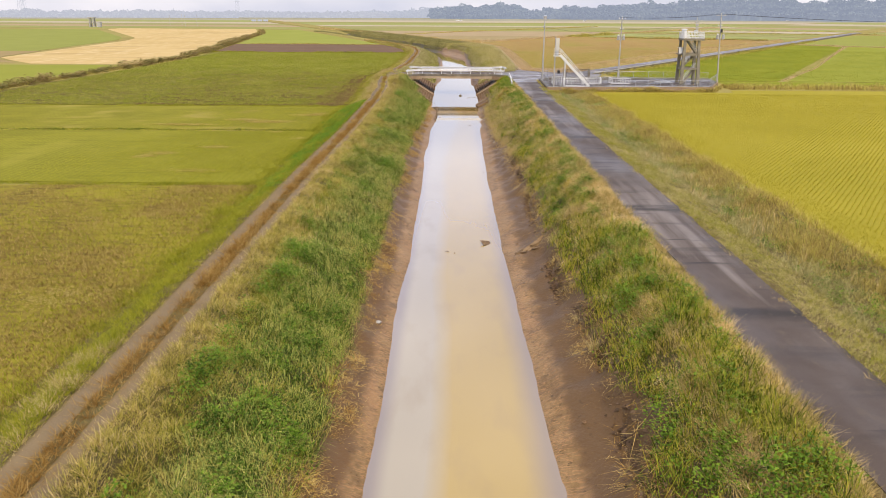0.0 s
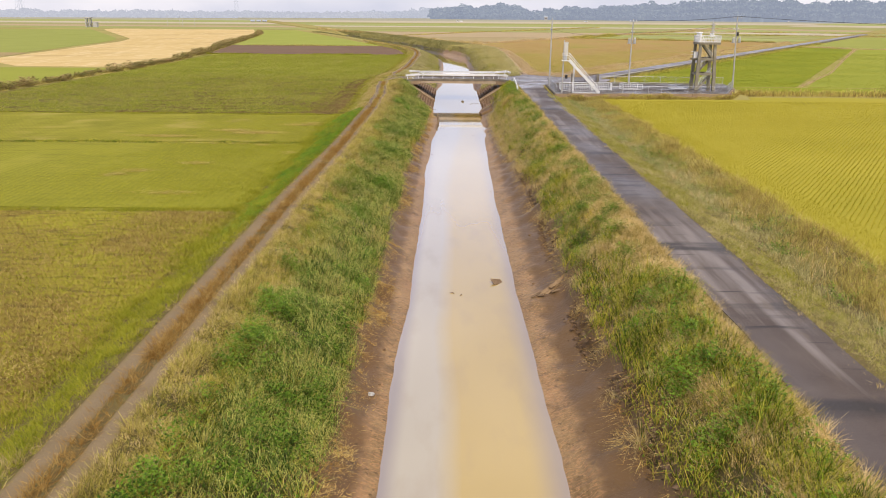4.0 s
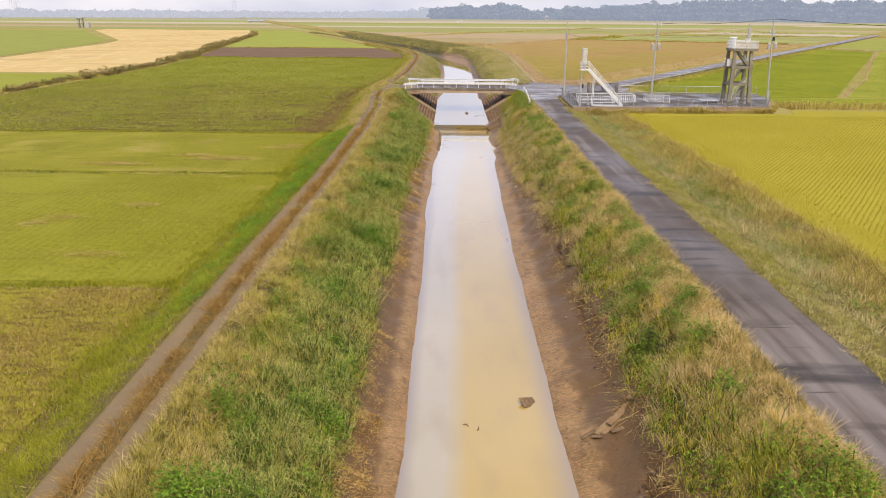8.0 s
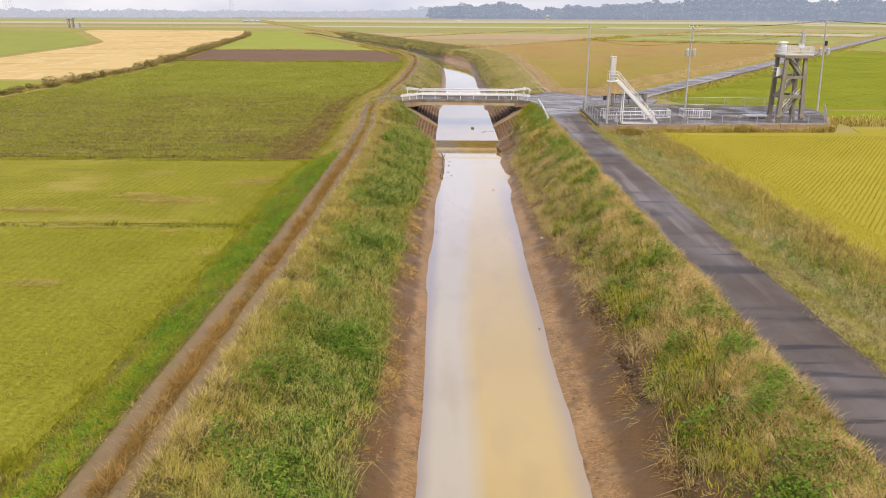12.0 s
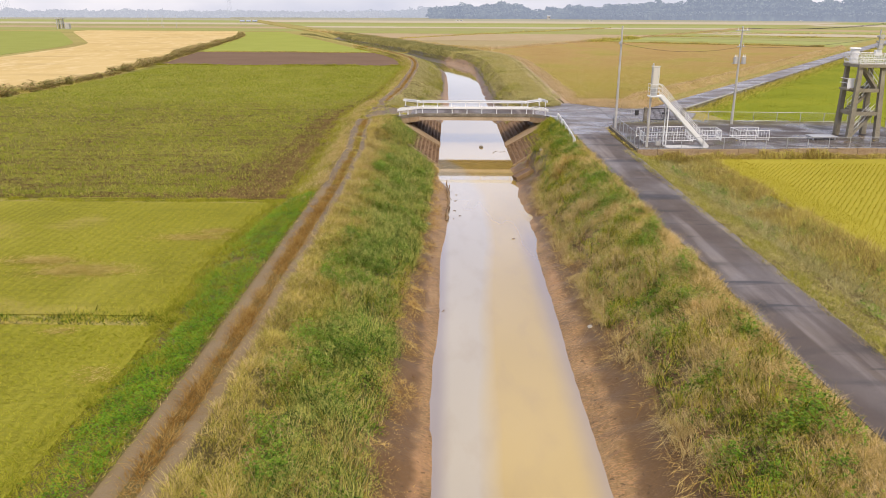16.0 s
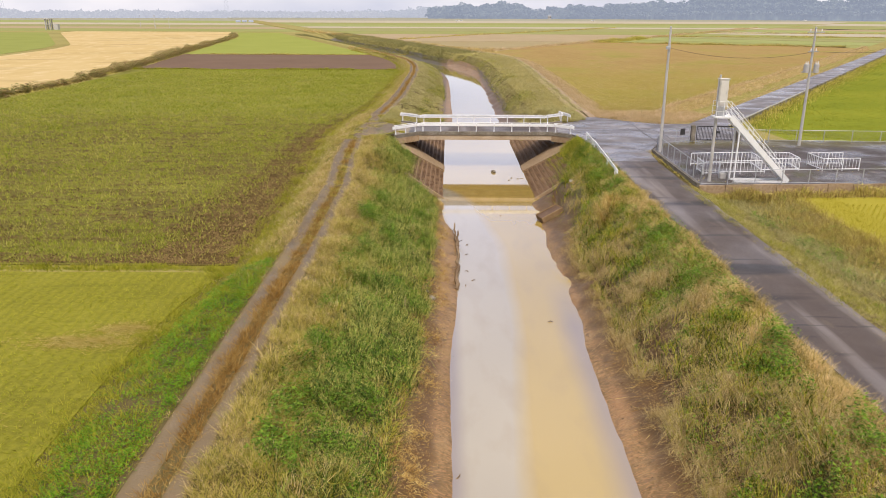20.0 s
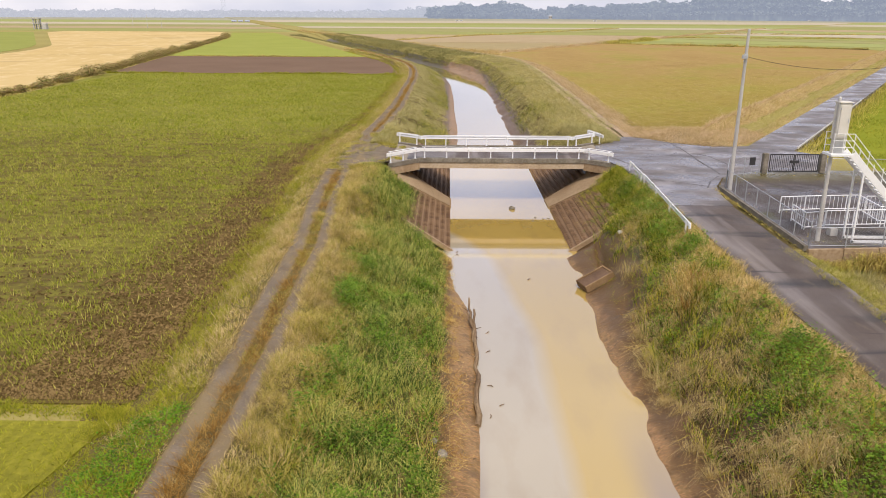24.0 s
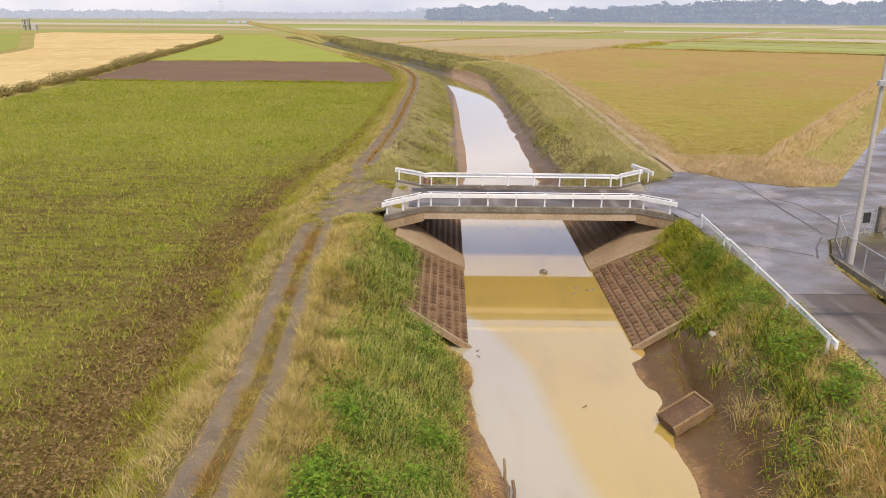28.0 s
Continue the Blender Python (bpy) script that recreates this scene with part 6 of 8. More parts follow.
# dry strip between the wheel tracks
x, y = scatter(22000, -10.74, -10.06, 2, 330, lambda v, y: (0.4 + 0.8 * lush(v, y, 3.5, 83)) * (1 - 0.85 * step(126, 131, y) * step(150, 144, y)) * (1 - 0.6 * step(90, 105, y) * (lush(v, y, 1.7, 89) < 0.6)) * (1 - 0.9 * step(95, 103, y) * (np.abs(v + 10.38) > 0.2)))
bx, by, aim = tufts(x, y, 5, 0.07)
blades("track_middle_grass", bx, by, 0.20 + 0.26 * rs.rand(len(bx)), 0.014 + 0.012 * rs.rand(len(bx)), G_rust, "rust brown dry grass between the wheel tracks", 1.3, aim, short=True)

x, y = scatter(2600, -10.75, -10.0, 96, 134, lambda v, y: np.clip(2.4 * lush(v, y, 1.6, 86) - 0.5, 0, 1))
bx, by, aim = tufts(x, y, 7, 0.10)
blades("track_middle_green_grass", bx, by, 0.08 + 0.14 * rs.rand(len(bx)), 0.012 + 0.012 * rs.rand(len(bx)), G_olive, "olive grass between the wheel tracks", 1.1, aim, short=True)
x, y = scatter(20000, -11.6, -9.3, 2, 330, lambda v, y: np.clip(np.exp(-((v + 11.42) / 0.12) ** 2) + 0.6 * np.exp(-((v + 10.70) / 0.08) ** 2) + 1.2 * np.exp(-((v + 9.45) / 0.20) ** 2) + 0.5 * np.exp(-((v + 10.06) / 0.07) ** 2), 0, 1) * (0.3 + lush(v, y, 1.5, 84)))
bx, by, aim = tufts(x, y, 9, 0.10)
blades("track_edge_grass", bx, by, 0.08 + 0.16 * rs.rand(len(bx)), 0.014 + 0.014 * rs.rand(len(bx)), G_straw, "straw grass growing in over the track edges", 1.3, aim, short=True)
x, y = scatter(8000, -9.98, -9.42, 2, 95, lambda v, y: 0.35 + 0.5 * lush(v, y, 2.0, 85))
bx, by, aim = tufts(x, y, 8, 0.10)
blades("trodden_track_grass", bx, by, 0.05 + 0.08 * rs.rand(len(bx)), 0.016 + 0.014 * rs.rand(len(bx)), G_pale, "pale trodden grass on the wheel track", 1.8, aim, short=True)

ax, ay = [], []
for (px, py), (qx, qy) in zip(ap_ring, ap_ring[1:] + ap_ring[:1]):
    if px < -7.0 or qx < -7.0:
        t = rs.rand(420)
        ax.append(px + (qx - px) * t + rs.randn(420) * 0.28)
        ay.append(py + (qy - py) * t + rs.randn(420) * 0.28)
ax, ay = np.concatenate(ax), np.concatenate(ay)
ok = (vnoise(ax, ay, 0.9, 86) > 0.35) & ((ax < -6.9) & ((np.abs(ax + 11.05) > 0.45) | (np.abs(ay - 136) < 6)))
bx, by, aim = tufts(ax[ok], ay[ok], 7, 0.10)
blades("apron_edge_grass", bx, by, 0.10 + 0.16 * rs.rand(len(bx)), 0.014 + 0.014 * rs.rand(len(bx)), G_olive, "olive grass growing in over the gravel apron", 1.2, aim, z=np.maximum(ground(bx, by), -0.05), short=True)
x, y = scatter(2600, -11.9, -8.2, 128.5, 146, lambda v, y: np.clip(2.6 * lush(v, y, 1.3, 87) - 1.35, 0, 1) * np.where(np.abs(v + 10.4) < 0.45, 1.0, 0.45))
bx, by, aim = tufts(x, y, 7, 0.12)
blades("apron_middle_grass", bx, by, 0.06 + 0.12 * rs.rand(len(bx)), 0.014 + 0.014 * rs.rand(len(bx)), G_olive, "thin grass growing through the gravel apron", 1.4, aim, z=np.maximum(ground(bx, by), 0.02), short=True)
# verge and weedy ditch between lane and east field
G_verge = foliage("short_verge_grass", [(0.272, 0.259, 0.062), (0.408, 0.378, 0.0966), (0.533, 0.464, 0.166), (0.624, 0.518, 0.248)], 0.35, 0.4, lo=0.33, hi=0.67)
x, y = scatter(46000, 14.85, 18.0, 2, 109, lambda v, y: 1.1 - 0.7 * step(17.2, 18.0, v))
bx, by, aim = tufts(x, y, 3, 0.09)
blades("east_verge_grass", bx, by, 0.08 + 0.16 * rs.rand(len(bx)), 0.012 + 0.014 * rs.rand(len(bx)), G_verge, "short light olive verge grass beside the lane", 1.0, aim, short=True)
x, y = scatter(9000, 14.9, 17.6, 2, 109, lambda v, y: np.clip(1.6 * lush(v, y, 2.0, 91) - 0.35, 0, 0.8))
bx, by, aim = tufts(x, y, 4, 0.08)
blades("east_verge_green_grass", bx, by, 0.10 + 0.2 * rs.rand(len(bx)), 0.012 + 0.016 * rs.rand(len(bx)), G_bright, "green tufts in the lane verge", 0.9, aim, short=True)
x, y = scatter(24000, 18.6, 22.8, 2, 109, lambda v, y: np.clip(2.2 * lush(v, y, 2.5, 92) - 0.35 + 0.5 * step(19.4, 20.6, v), 0, 1) * step(18.5, 19.6, v))
bx, by, aim = tufts(x, y, 4, 0.12)
blades("ditch_weeds", bx, by, (0.28 + 0.45 * rs.rand(len(bx))) * (0.55 + 0.8 * vnoise(bx, by, 1.8, 93)), 0.012 + 0.016 * rs.rand(len(bx)), G_brown, "tall brown and olive weeds filling the dry ditch", 0.8, aim, short=True)
x, y = scatter(15000, 17.6, 22.0, 2, 109, lambda v, y: np.clip(1.4 - 1.2 * lush(v, y, 2.5, 92) - 0.8 * step(19.6, 21.0, v), 0, 1))
bx, by, aim = tufts(x, y, 5, 0.13)
blades("ditch_green_weeds", bx, by, 0.28 + 0.36 * rs.rand(len(bx)), 0.012 + 0.016 * rs.rand(len(bx)), G_sage, "sage green weeds in the ditch", 0.9, aim, short=True)
x, y = scatter(1300, 17.4, 21.6, 4, 108, lambda v, y: np.clip(2.4 * lush(v, y, 2.2, 98) - 0.9, 0, 0.8))
bx, by, bz = mounds(x, y, 30, 0.42, 0.6)
leaves("ditch_leafy_weeds", bx, by, ground(bx, by) + 0.06 + bz, 0.05 + 0.09 * rs.rand(len(bx)), G_leaf, "broad-leaved weeds in the ditch")
x, y = scatter(600, 17.6, 21.4, 2, 80, lambda v, y: lush(v, y, 3.2, 95) > 0.5)
bx, by, aim = tufts(x, y, 7, 0.12)
blades("ditch_seed_heads", bx, by, 0.4 + 0.3 * rs.rand(len(bx)), 0.015 + 0.015 * rs.rand(len(bx)), G_tan, "tan fluffy seed heads above the ditch weeds", 0.7, aim)

# banks and verges upstream of the bridge
G_fine = foliage("pale_dry_bank_grass", [(0.386, 0.275, 0.114), (0.552, 0.404, 0.194), (0.681, 0.516, 0.299), (0.736, 0.576, 0.387)], 0.25, 0.5)
G_fine2 = foliage("pale_dry_bank_grass_upstream", [(0.28, 0.25, 0.053), (0.46, 0.38, 0.105), (0.62, 0.51, 0.188), (0.72, 0.61, 0.277)], 0.15, 0.5)
for name, v0, v1, k, mat, h, lab in (("upstream_bank_straw", 9.0, 12.7, 14000, G_fine2, 0.4, "pale straw on the upstream bank top"), ("upstream_west_grass", -9.3, -3.0, 36000, G_sage, 0.42, "pale sage grass on the upstream bank"), ("upstream_west_reeds", -6.5, -2.6, 11000, G_green, 0.55, "green reeds on the upstream bank"),
                                     ("upstream_east_grass", 7.4, 14.2, 46000, G_sage, 0.40, "pale sage grass on the upstream bank"), ("upstream_east_reeds", 6.9, 10.4, 9000, G_green, 0.5, "green reeds on the upstream bank"),
                                     ("upstream_dry_grass", 14.75, 18.0, 22000, G_fine, 0.4, "dry straw grass beside the dirt track")):
    y0 = 152 if "dry" not in name else 146
    x, y = scatter(k, v0, v1, y0, 290, lambda v, y: (np.clip(2.6 * lush(v, y, 6.0, 99) - 0.9, 0.03, 1) if "reeds" in name else np.clip(0.5 + lush(v, y, 5.0, 96), 0, 1)) * (1.1 - 0.5 * step(200, 290, y)))
    bx, by, aim = tufts(x, y, 4, 0.14)
    blades(name, bx, by, h * (0.6 + 0.8 * rs.rand(len(bx))), 0.02 + 0.024 * rs.rand(len(bx)), mat, lab, 1.2, aim, droop=0.6, short=True)
G_far = foliage("far_bank_growth", [(0.19, 0.19, 0.07), (0.29, 0.27, 0.10), (0.40, 0.35, 0.16)], 0.06, 0.4)
x, y = scatter(24000, -9.0, 12.5, 290, 500, lambda v, y: ((v < -2.5) | (v > 6.5)) * 0.9)
bx, by, aim = tufts(x, y, 4, 0.4)
blades("far_canal_reeds", bx, by, 0.4 + 0.8 * rs.rand(len(bx)) * vnoise(bx, by, 9.0, 97), 0.10 + 0.10 * rs.rand(len(bx)), G_far, "pale straw and olive reeds along the distant canal", 0.9, aim, short=True)
x, y = scatter(9000, 7.0, 12.8, 141.4, 153.5, lambda v, y: (v > 8.6 + 0 * y) | (y > 146))
bx, by, aim = tufts(x, y, 4, 0.12)
ok = (by > 141.9) | (bx < 9.6)
blades("bridge_corner_upstream_grass", bx[ok], by[ok], 0.3 + 0.3 * rs.rand(ok.sum()), 0.02 + 0.02 * rs.rand(ok.sum()), G_sage, "pale sage grass behind the bridge corner", 0.9, aim[ok], short=True)
x, y = scatter(9000, -9.3, -4.5, 141.4, 153.5)
bx, by, aim = tufts(x, y, 4, 0.12)
blades("bridge_corner_upstream_dry_grass", bx, by, 0.3 + 0.3 * rs.rand(len(bx)), 0.025 + 0.02 * rs.rand(len(bx)), G_sage, "pale sage grass behind the bridge corner", 0.9, aim, short=True)
x, y = scatter(7000, -9.4, -6.3, 129, 152)
bx, by, aim = tufts(x, y, 4, 0.08)
bl = (by < 130.2) | (by > 141.5) | ((bx > -8.6) & (by < 132.7 + 0.5 * (bx + 7.4)))
blades("bridge_corner_grass", bx[bl], by[bl], 0.25 + 0.25 * rs.rand(bl.sum()), 0.014 + 0.016 * rs.rand(bl.sum()), G_olive, "grass round the bridge corner", 0.9, aim[bl], short=True)
x, y = scatter(9000, 8.0, 11.0, 117, 131)
bx, by, aim = tufts(x, y, 5, 0.09)
bl = (by < 130.6)
blades("bridge_corner_green_grass", bx[bl], by[bl], 0.3 + 0.4 * rs.rand(bl.sum()), 0.014 + 0.018 * rs.rand(bl.sum()), G_green, "lush grass below the roadside guard rail", 0.9, aim[bl], droop=0.6, short=True)

x, y = 14.0 + 16 * rs.rand(42000), 140.5 + 15.5 * rs.rand(42000)
bl = (y > np.interp(x, [13, 15, 16.6, 18.1, 20, 21.5, 24, 25.2, 30], [147, 146.2, 144.6, 142.7, 141.5, 140.6, 140.8, 141.6, 148.9])) & (x > 15.3) & (y < 156)
blades("junction_bank_dry_grass", x[bl], y[bl], 0.15 + 0.4 * rs.rand(bl.sum()), 0.02 + 0.02 * rs.rand(bl.sum()), G_fine, "dry straw grass at the junction corner", 1.2, short=True)

# lane-side dry banks
k = 64000
u, w = rs.rand(k) ** 1.3 * 226 + 3, -0.4 - 7.4 * rs.rand(k)
lx, ly = lane_a.x + LANE.x * u + SIDE.x * w, lane_a.y + LANE.y * u + SIDE.y * w
crest = np.exp(-((w + 6.3) / 0.8) ** 2) * np.clip((u - 3) / 9, 0, 1)
trough = np.exp(-((w + 3.2) / 0.8) ** 2)
hh = (0.16 + 0.32 * rs.rand(k)) * (0.6 + 1.0 * crest) * (0.7 + 0.6 * vnoise(lx, ly, 3.0, 161))
dry = w < -4.3 + 1.2 * (vnoise(lx, ly, 4.0, 162) - 0.5)
lz = -0.62 + 0.95 * crest - 0.1 * trough + 0.45 * np.clip((w + 2.4) / 1.6, 0, 1)
straw = dry | ((w > -2.4) & (rs.rand(k) < 0.45))
blades("lane_bank_dry_grass", lx[straw], ly[straw], hh[straw], 0.025 + 0.03 * rs.rand(straw.sum()), G_fine, "tall dry straw bank beside the lane", 1.0, z=lz[straw], short=True)
blades("lane_bank_green_grass", lx[~straw], ly[~straw], hh[~straw] + 0.04, 0.02 + 0.024 * rs.rand((~straw).sum()), G_verge, "olive grass between the straw bank and the lane", 1.1, z=lz[~straw], short=True)
us, ws = np.meshgrid(np.arange(1.5, 232, 1.5), np.linspace(-8.2, 0.0, 22))
bank_z = -0.66 + 0.95 * np.exp(-((ws + 6.3) / 0.8) ** 2) * np.clip((us - 3) / 9, 0, 1) - 0.1 * np.exp(-((ws + 3.2) / 0.8) ** 2) + 0.5 * np.clip((ws + 2.4) / 2.0, 0, 1) + 0.12 * (vnoise(us, ws, 1.5, 163) - 0.5)
bank_v = np.stack([lane_a.x + LANE.x * us + SIDE.x * ws, lane_a.y + LANE.y * us + SIDE.y * ws, bank_z], -1)
i4 = np.arange(us.size).reshape(us.shape)
lane_bank = raw("lane_bank", bank_v.reshape(-1, 3), np.stack([i4[:-1, :-1], i4[:-1, 1:], i4[1:, 1:], i4[1:, :-1]], -1).reshape(-1, 4), surface("dry_bank_earth", [(0.25, 0.19, 0.06), (0.36, 0.28, 0.10), (0.46, 0.36, 0.16)], 0.5, 5, 0.95, 0.4, spec=0.05), True)
tagged(lane_bank, "dry grassy earth bank and ditch along the lane", "bank", kind="structure")

k = 9000
xx = 15.5 + 31.5 * rs.rand(k)
yy = np.interp(xx, [15.5, 42.4, 47], [108.2, 109.9, 119.0]) - 0.15 - np.abs(rs.randn(k)) * 0.45
blades("yard_wall_weeds", xx, yy, (0.3 + 0.45 * rs.rand(k)) * (0.4 + vnoise(xx, yy, 2.4, 142)), 0.02 + 0.025 * rs.rand(k), G_brown, "brown and green weeds against the yard wall", 0.9, z=-0.66 + 0 * xx, category="weeds")
k = 5000
xx, yy = 16 + 31 * rs.rand(k), 109 + 20 * rs.rand(k)
edge = np.minimum.reduce([yy - np.interp(xx, [16, 42.3, 46.2, 47.6], [109.0, 110.7, 119.2, 127.8]), np.interp(xx, [16, 21, 27, 47], [123.5, 128.5, 129.1, 127.6]) - yy])
ok = (edge > 0.05) & (rs.rand(k) < np.exp(-edge / 0.9) * (0.3 + vnoise(xx, yy, 1.6, 141)) + 0.05)
leaves("yard_leaf_litter", xx[ok], yy[ok], 0.065 + 0.05 * rs.rand(ok.sum()), 0.06 + 0.08 * rs.rand(ok.sum()), G_brown, "brown leaf litter along the yard edges", "leaf litter")

k = 600
yy = 107.6 + 15.5 * rs.rand(k)
xx = 15.55 + 0.06 * (yy - 108.9) * 0.4 - np.abs(rs.randn(k)) * 0.16
blades("kerb_foot_weeds", xx, yy, 0.08 + 0.18 * rs.rand(k), 0.010 + 0.010 * rs.rand(k), G_brown, "brown weeds along the foot of the yard kerb", 1.2, z=0.0 + 0 * xx, category="weeds", short=True)
leaves("kerb_leaf_litter", xx[::3] - 0.1 * rs.rand(len(xx[::3])), yy[::3], 0.02 + 0.03 * rs.rand(len(xx[::3])), 0.05 + 0.07 * rs.rand(len(xx[::3])), G_brown, "brown leaf litter beside the kerb", "leaf litter")
x, y = scatter(5200, 11.2, 15.2, 2, 117, lambda v, y: np.clip(np.exp(-((v - 11.42 - 0.12 * np.sin(y * 0.35)) / 0.16) ** 2) + np.exp(-((v - 14.8 - 0.5 * step(60, 110, y)) / 0.16) ** 2), 0, 1))
bx, by, aim = tufts(x, y, 9, 0.10)
blades("road_edge_grass", bx, by, 0.10 + 0.18 * rs.rand(len(bx)), 0.014 + 0.014 * rs.rand(len(bx)), G_straw, "straw grass leaning over the road edge", 1.3, aim, short=True)

k = 12000
u, w = rs.rand(k) * 240 - 1, 4.12 + 1.3 * np.abs(rs.randn(k))
lx, ly = lane_a.x + LANE.x * u + SIDE.x * w, lane_a.y + LANE.y * u + SIDE.y * w
blades("lane_far_edge_grass", lx, ly, np.where(w < 4.9, 0.6, 0.3) + 0.3 * rs.rand(k), 0.03 + 0.03 * rs.rand(k), G_olive, "olive grass along the pasture side of the lane", 0.8, z=-0.6 + 0 * lx, short=True)

# ---- stubble and clods ----
x, y = rs.rand(46000), rs.rand(46000) ** 1.4
yy = 153.6 + 150 * y
x0, x1 = 17.0 - (yy - 154) * 0.012, 25.6 + (yy - 154) * 0.668
xx = x0 + (x1 - x0) * x
F_tan = foliage("tan_stubble", [(0.291, 0.264, 0.0523), (0.385, 0.311, 0.0732), (0.489, 0.358, 0.135), (0.544, 0.424, 0.198)], 0.06, 0.5)
spikes("stubble_east_far", xx, yy, -0.6, (0.07 + 0.10 * rs.rand(len(xx))) * (1 - 0.6 * step(200, 300, yy)), (0.05 + 0.06 * rs.rand(len(xx))) * (1 + step(170, 260, yy)), F_tan, "short olive and tan stubble", 4.0)
F_gold = foliage("rice_stubble", [(0.329, 0.298, 0.0264), (0.439, 0.38, 0.036), (0.537, 0.45, 0.066)], 0.12, 0.4)
F_lime = foliage("rice_regrowth", [(0.253, 0.267, 0.0204), (0.338, 0.34, 0.0275), (0.422, 0.394, 0.053)], 0.12, 0.5)
F_husk = foliage("dry_stubble", [(0.229, 0.157, 0.0442), (0.389, 0.28, 0.0884), (0.526, 0.402, 0.144)], 0.2, 0.5)
rows_u, rows_w = np.meshgrid(np.arange(-140, 60, 0.19), np.arange(-20, 95, 0.33))
ru, rw_ = rows_u.ravel() + rs.randn(rows_u.size) * 0.03, rows_w.ravel() + rs.randn(rows_u.size) * 0.025
px_, py_ = 24.5 + LANE.x * ru + SIDE.x * rw_, 108 + LANE.y * ru + SIDE.y * rw_
ok = ((px_ < 46) | (rs.rand(len(px_)) < 0.4)) & (px_ > 25.2) & (px_ < 25.2 + 0.35 * (py_ + 40) * 0.9) & (px_ < 85) & (py_ > 14) & (py_ < 106)
px_, py_ = px_[ok], py_[ok]
bx, by, aim = tufts(px_, py_, 3, 0.04)
spikes("rice_stubble_rows", bx, by, -0.6, 0.08 + 0.08 * rs.rand(len(bx)), (0.035 + 0.035 * rs.rand(len(bx))) * (1 + 1.2 * (bx > 46)), F_gold, "rows of golden green rice stubble", 0.7)
x, y = scatter(40000, 22.2, 25.4, 8, 108)
spikes("field_headland_grass", x, y, -0.62, 0.06 + 0.10 * rs.rand(len(x)), 0.03 + 0.035 * rs.rand(len(x)), F_gold, "bright yellow green grass at the field edge", 0.7, "grass")
for name, y0, y1, x0, k, mat in (("stubble_west_near", 8, 43.6, -34, 70000, F_husk), ("stubble_west_green", 8, 43.6, -34, 30000, F_lime), ("stubble_west_mid", 44.6, 93.4, -36, 110000, F_lime)):
    xx, yy = x0 + (-14.0 - x0) * np.sqrt(rs.rand(k)), y0 + (y1 - y0) * rs.rand(k)
    thr = vnoise(xx, yy, 3.5, 101) + 0.5 * (rs.rand(k) - 0.5)
    keep = {"stubble_west_near": thr < 0.50, "stubble_west_green": thr > 0.4, "stubble_west_mid": (rs.rand(k) < 0.55) | (yy < 71)}[name]
    keep &= ~((yy > 70.8) & (yy < 72.2))
    xx, yy = xx[keep], yy[keep]
    low = 0.6 if name == "stubble_west_mid" else 1.0
    spikes(name, xx, yy, -1.42, (0.08 + 0.14 * rs.rand(len(xx))) * low, 0.03 + 0.04 * rs.rand(len(xx)), mat, "short harvested stubble", 1.9 if name == "stubble_west_mid" else 0.9)
F_pasture = foliage("pasture_tufts", [(0.15, 0.18, 0.0168), (0.263, 0.282, 0.0264), (0.388, 0.372, 0.048)], 0.12, 0.5)
k = 60000
uu, ww = 2 + 150 * rs.rand(k) ** 1.5, 5.0 + 70 * rs.rand(k) ** 1.4
xx, yy = lane_a.x + LANE.x * uu + SIDE.x * ww, lane_a.y + LANE.y * uu + SIDE.y * ww
ok = (yy > 130.2) & (vnoise(xx, yy, 3.0, 107) + 0.4 * rs.rand(k) > 0.45)
spikes("pasture_tufts", xx[ok], yy[ok], -0.6, 0.06 + 0.14 * rs.rand(ok.sum()), 0.05 + 0.06 * rs.rand(ok.sum()), F_pasture, "uneven green tufts in the pasture", 1.0, "grass")
# ridges between the west fields
for yy0 in (44.0, 71.5, 94.1):
    k = 13000
    xx = -14.0 - 61 * rs.rand(k) ** 1.5
    wide = 0.4 if yy0 == 71.5 else 0.3
    blades("field_ridge_grass", xx, yy0 + rs.randn(k) * wide + 0.8 * (vnoise(xx, xx * 0, 4.0, 144) - 0.5), (0.10 + 0.20 * rs.rand(k)) * (0.4 + vnoise(xx, xx * 0 + yy0, 1.2, 143)), 0.02 + 0.02 * rs.rand(k), G_bright if yy0 != 71.5 else G_green, "grassy ridge between two fields", 0.9, z=-1.45 + 0 * xx, short=True)
# clods of the tilled field
soil_edge = lambda q: np.interp(q, [95, 140, 155, 172, 240], [-18.0, -18.4, -16.6, -14.0, -14.0])
k = 90000
yy = 95 + 125 * rs.rand(k) ** 2.2
reach = (14.3 + soil_edge(yy)) * np.interp(yy, [95, 112, 130, 150], [-2.0, -1.6, -1.0, -0.85]) + np.interp(yy, [150, 175, 220], [0, 1.6, 0.8])
q = rs.rand(k)
xx = -14.3 + field_shift(yy) - np.abs(reach) * q
ok = rs.rand(k) < np.clip(1.25 - q ** 1.5 * 1.2, 0, 1) * (0.35 + 0.9 * vnoise(xx, yy * 0.5, 1.6, 155))
x2, y2 = -14.8 - 30 * rs.rand(52000) ** 1.2, 95 + 60 * rs.rand(52000) ** 1.6
loose = (vnoise(x2 * 0.35, y2 * 1.6, 1.3, 156) + 0.4 * (rs.rand(52000) - 0.5) < 0.52) & (x2 < -14.5 + field_shift(y2))
xx, yy = np.concatenate([xx[ok], x2[loose]]), np.concatenate([yy[ok], y2[loose]])
k = len(xx)
r = 0.022 + 0.085 * rs.rand(k) ** 2.5
o6 = np.array([(1, 0, 0), (0, 1, 0), (-1, 0, 0), (0, -1, 0), (0, 0, 1), (0, 0, -0.5)])
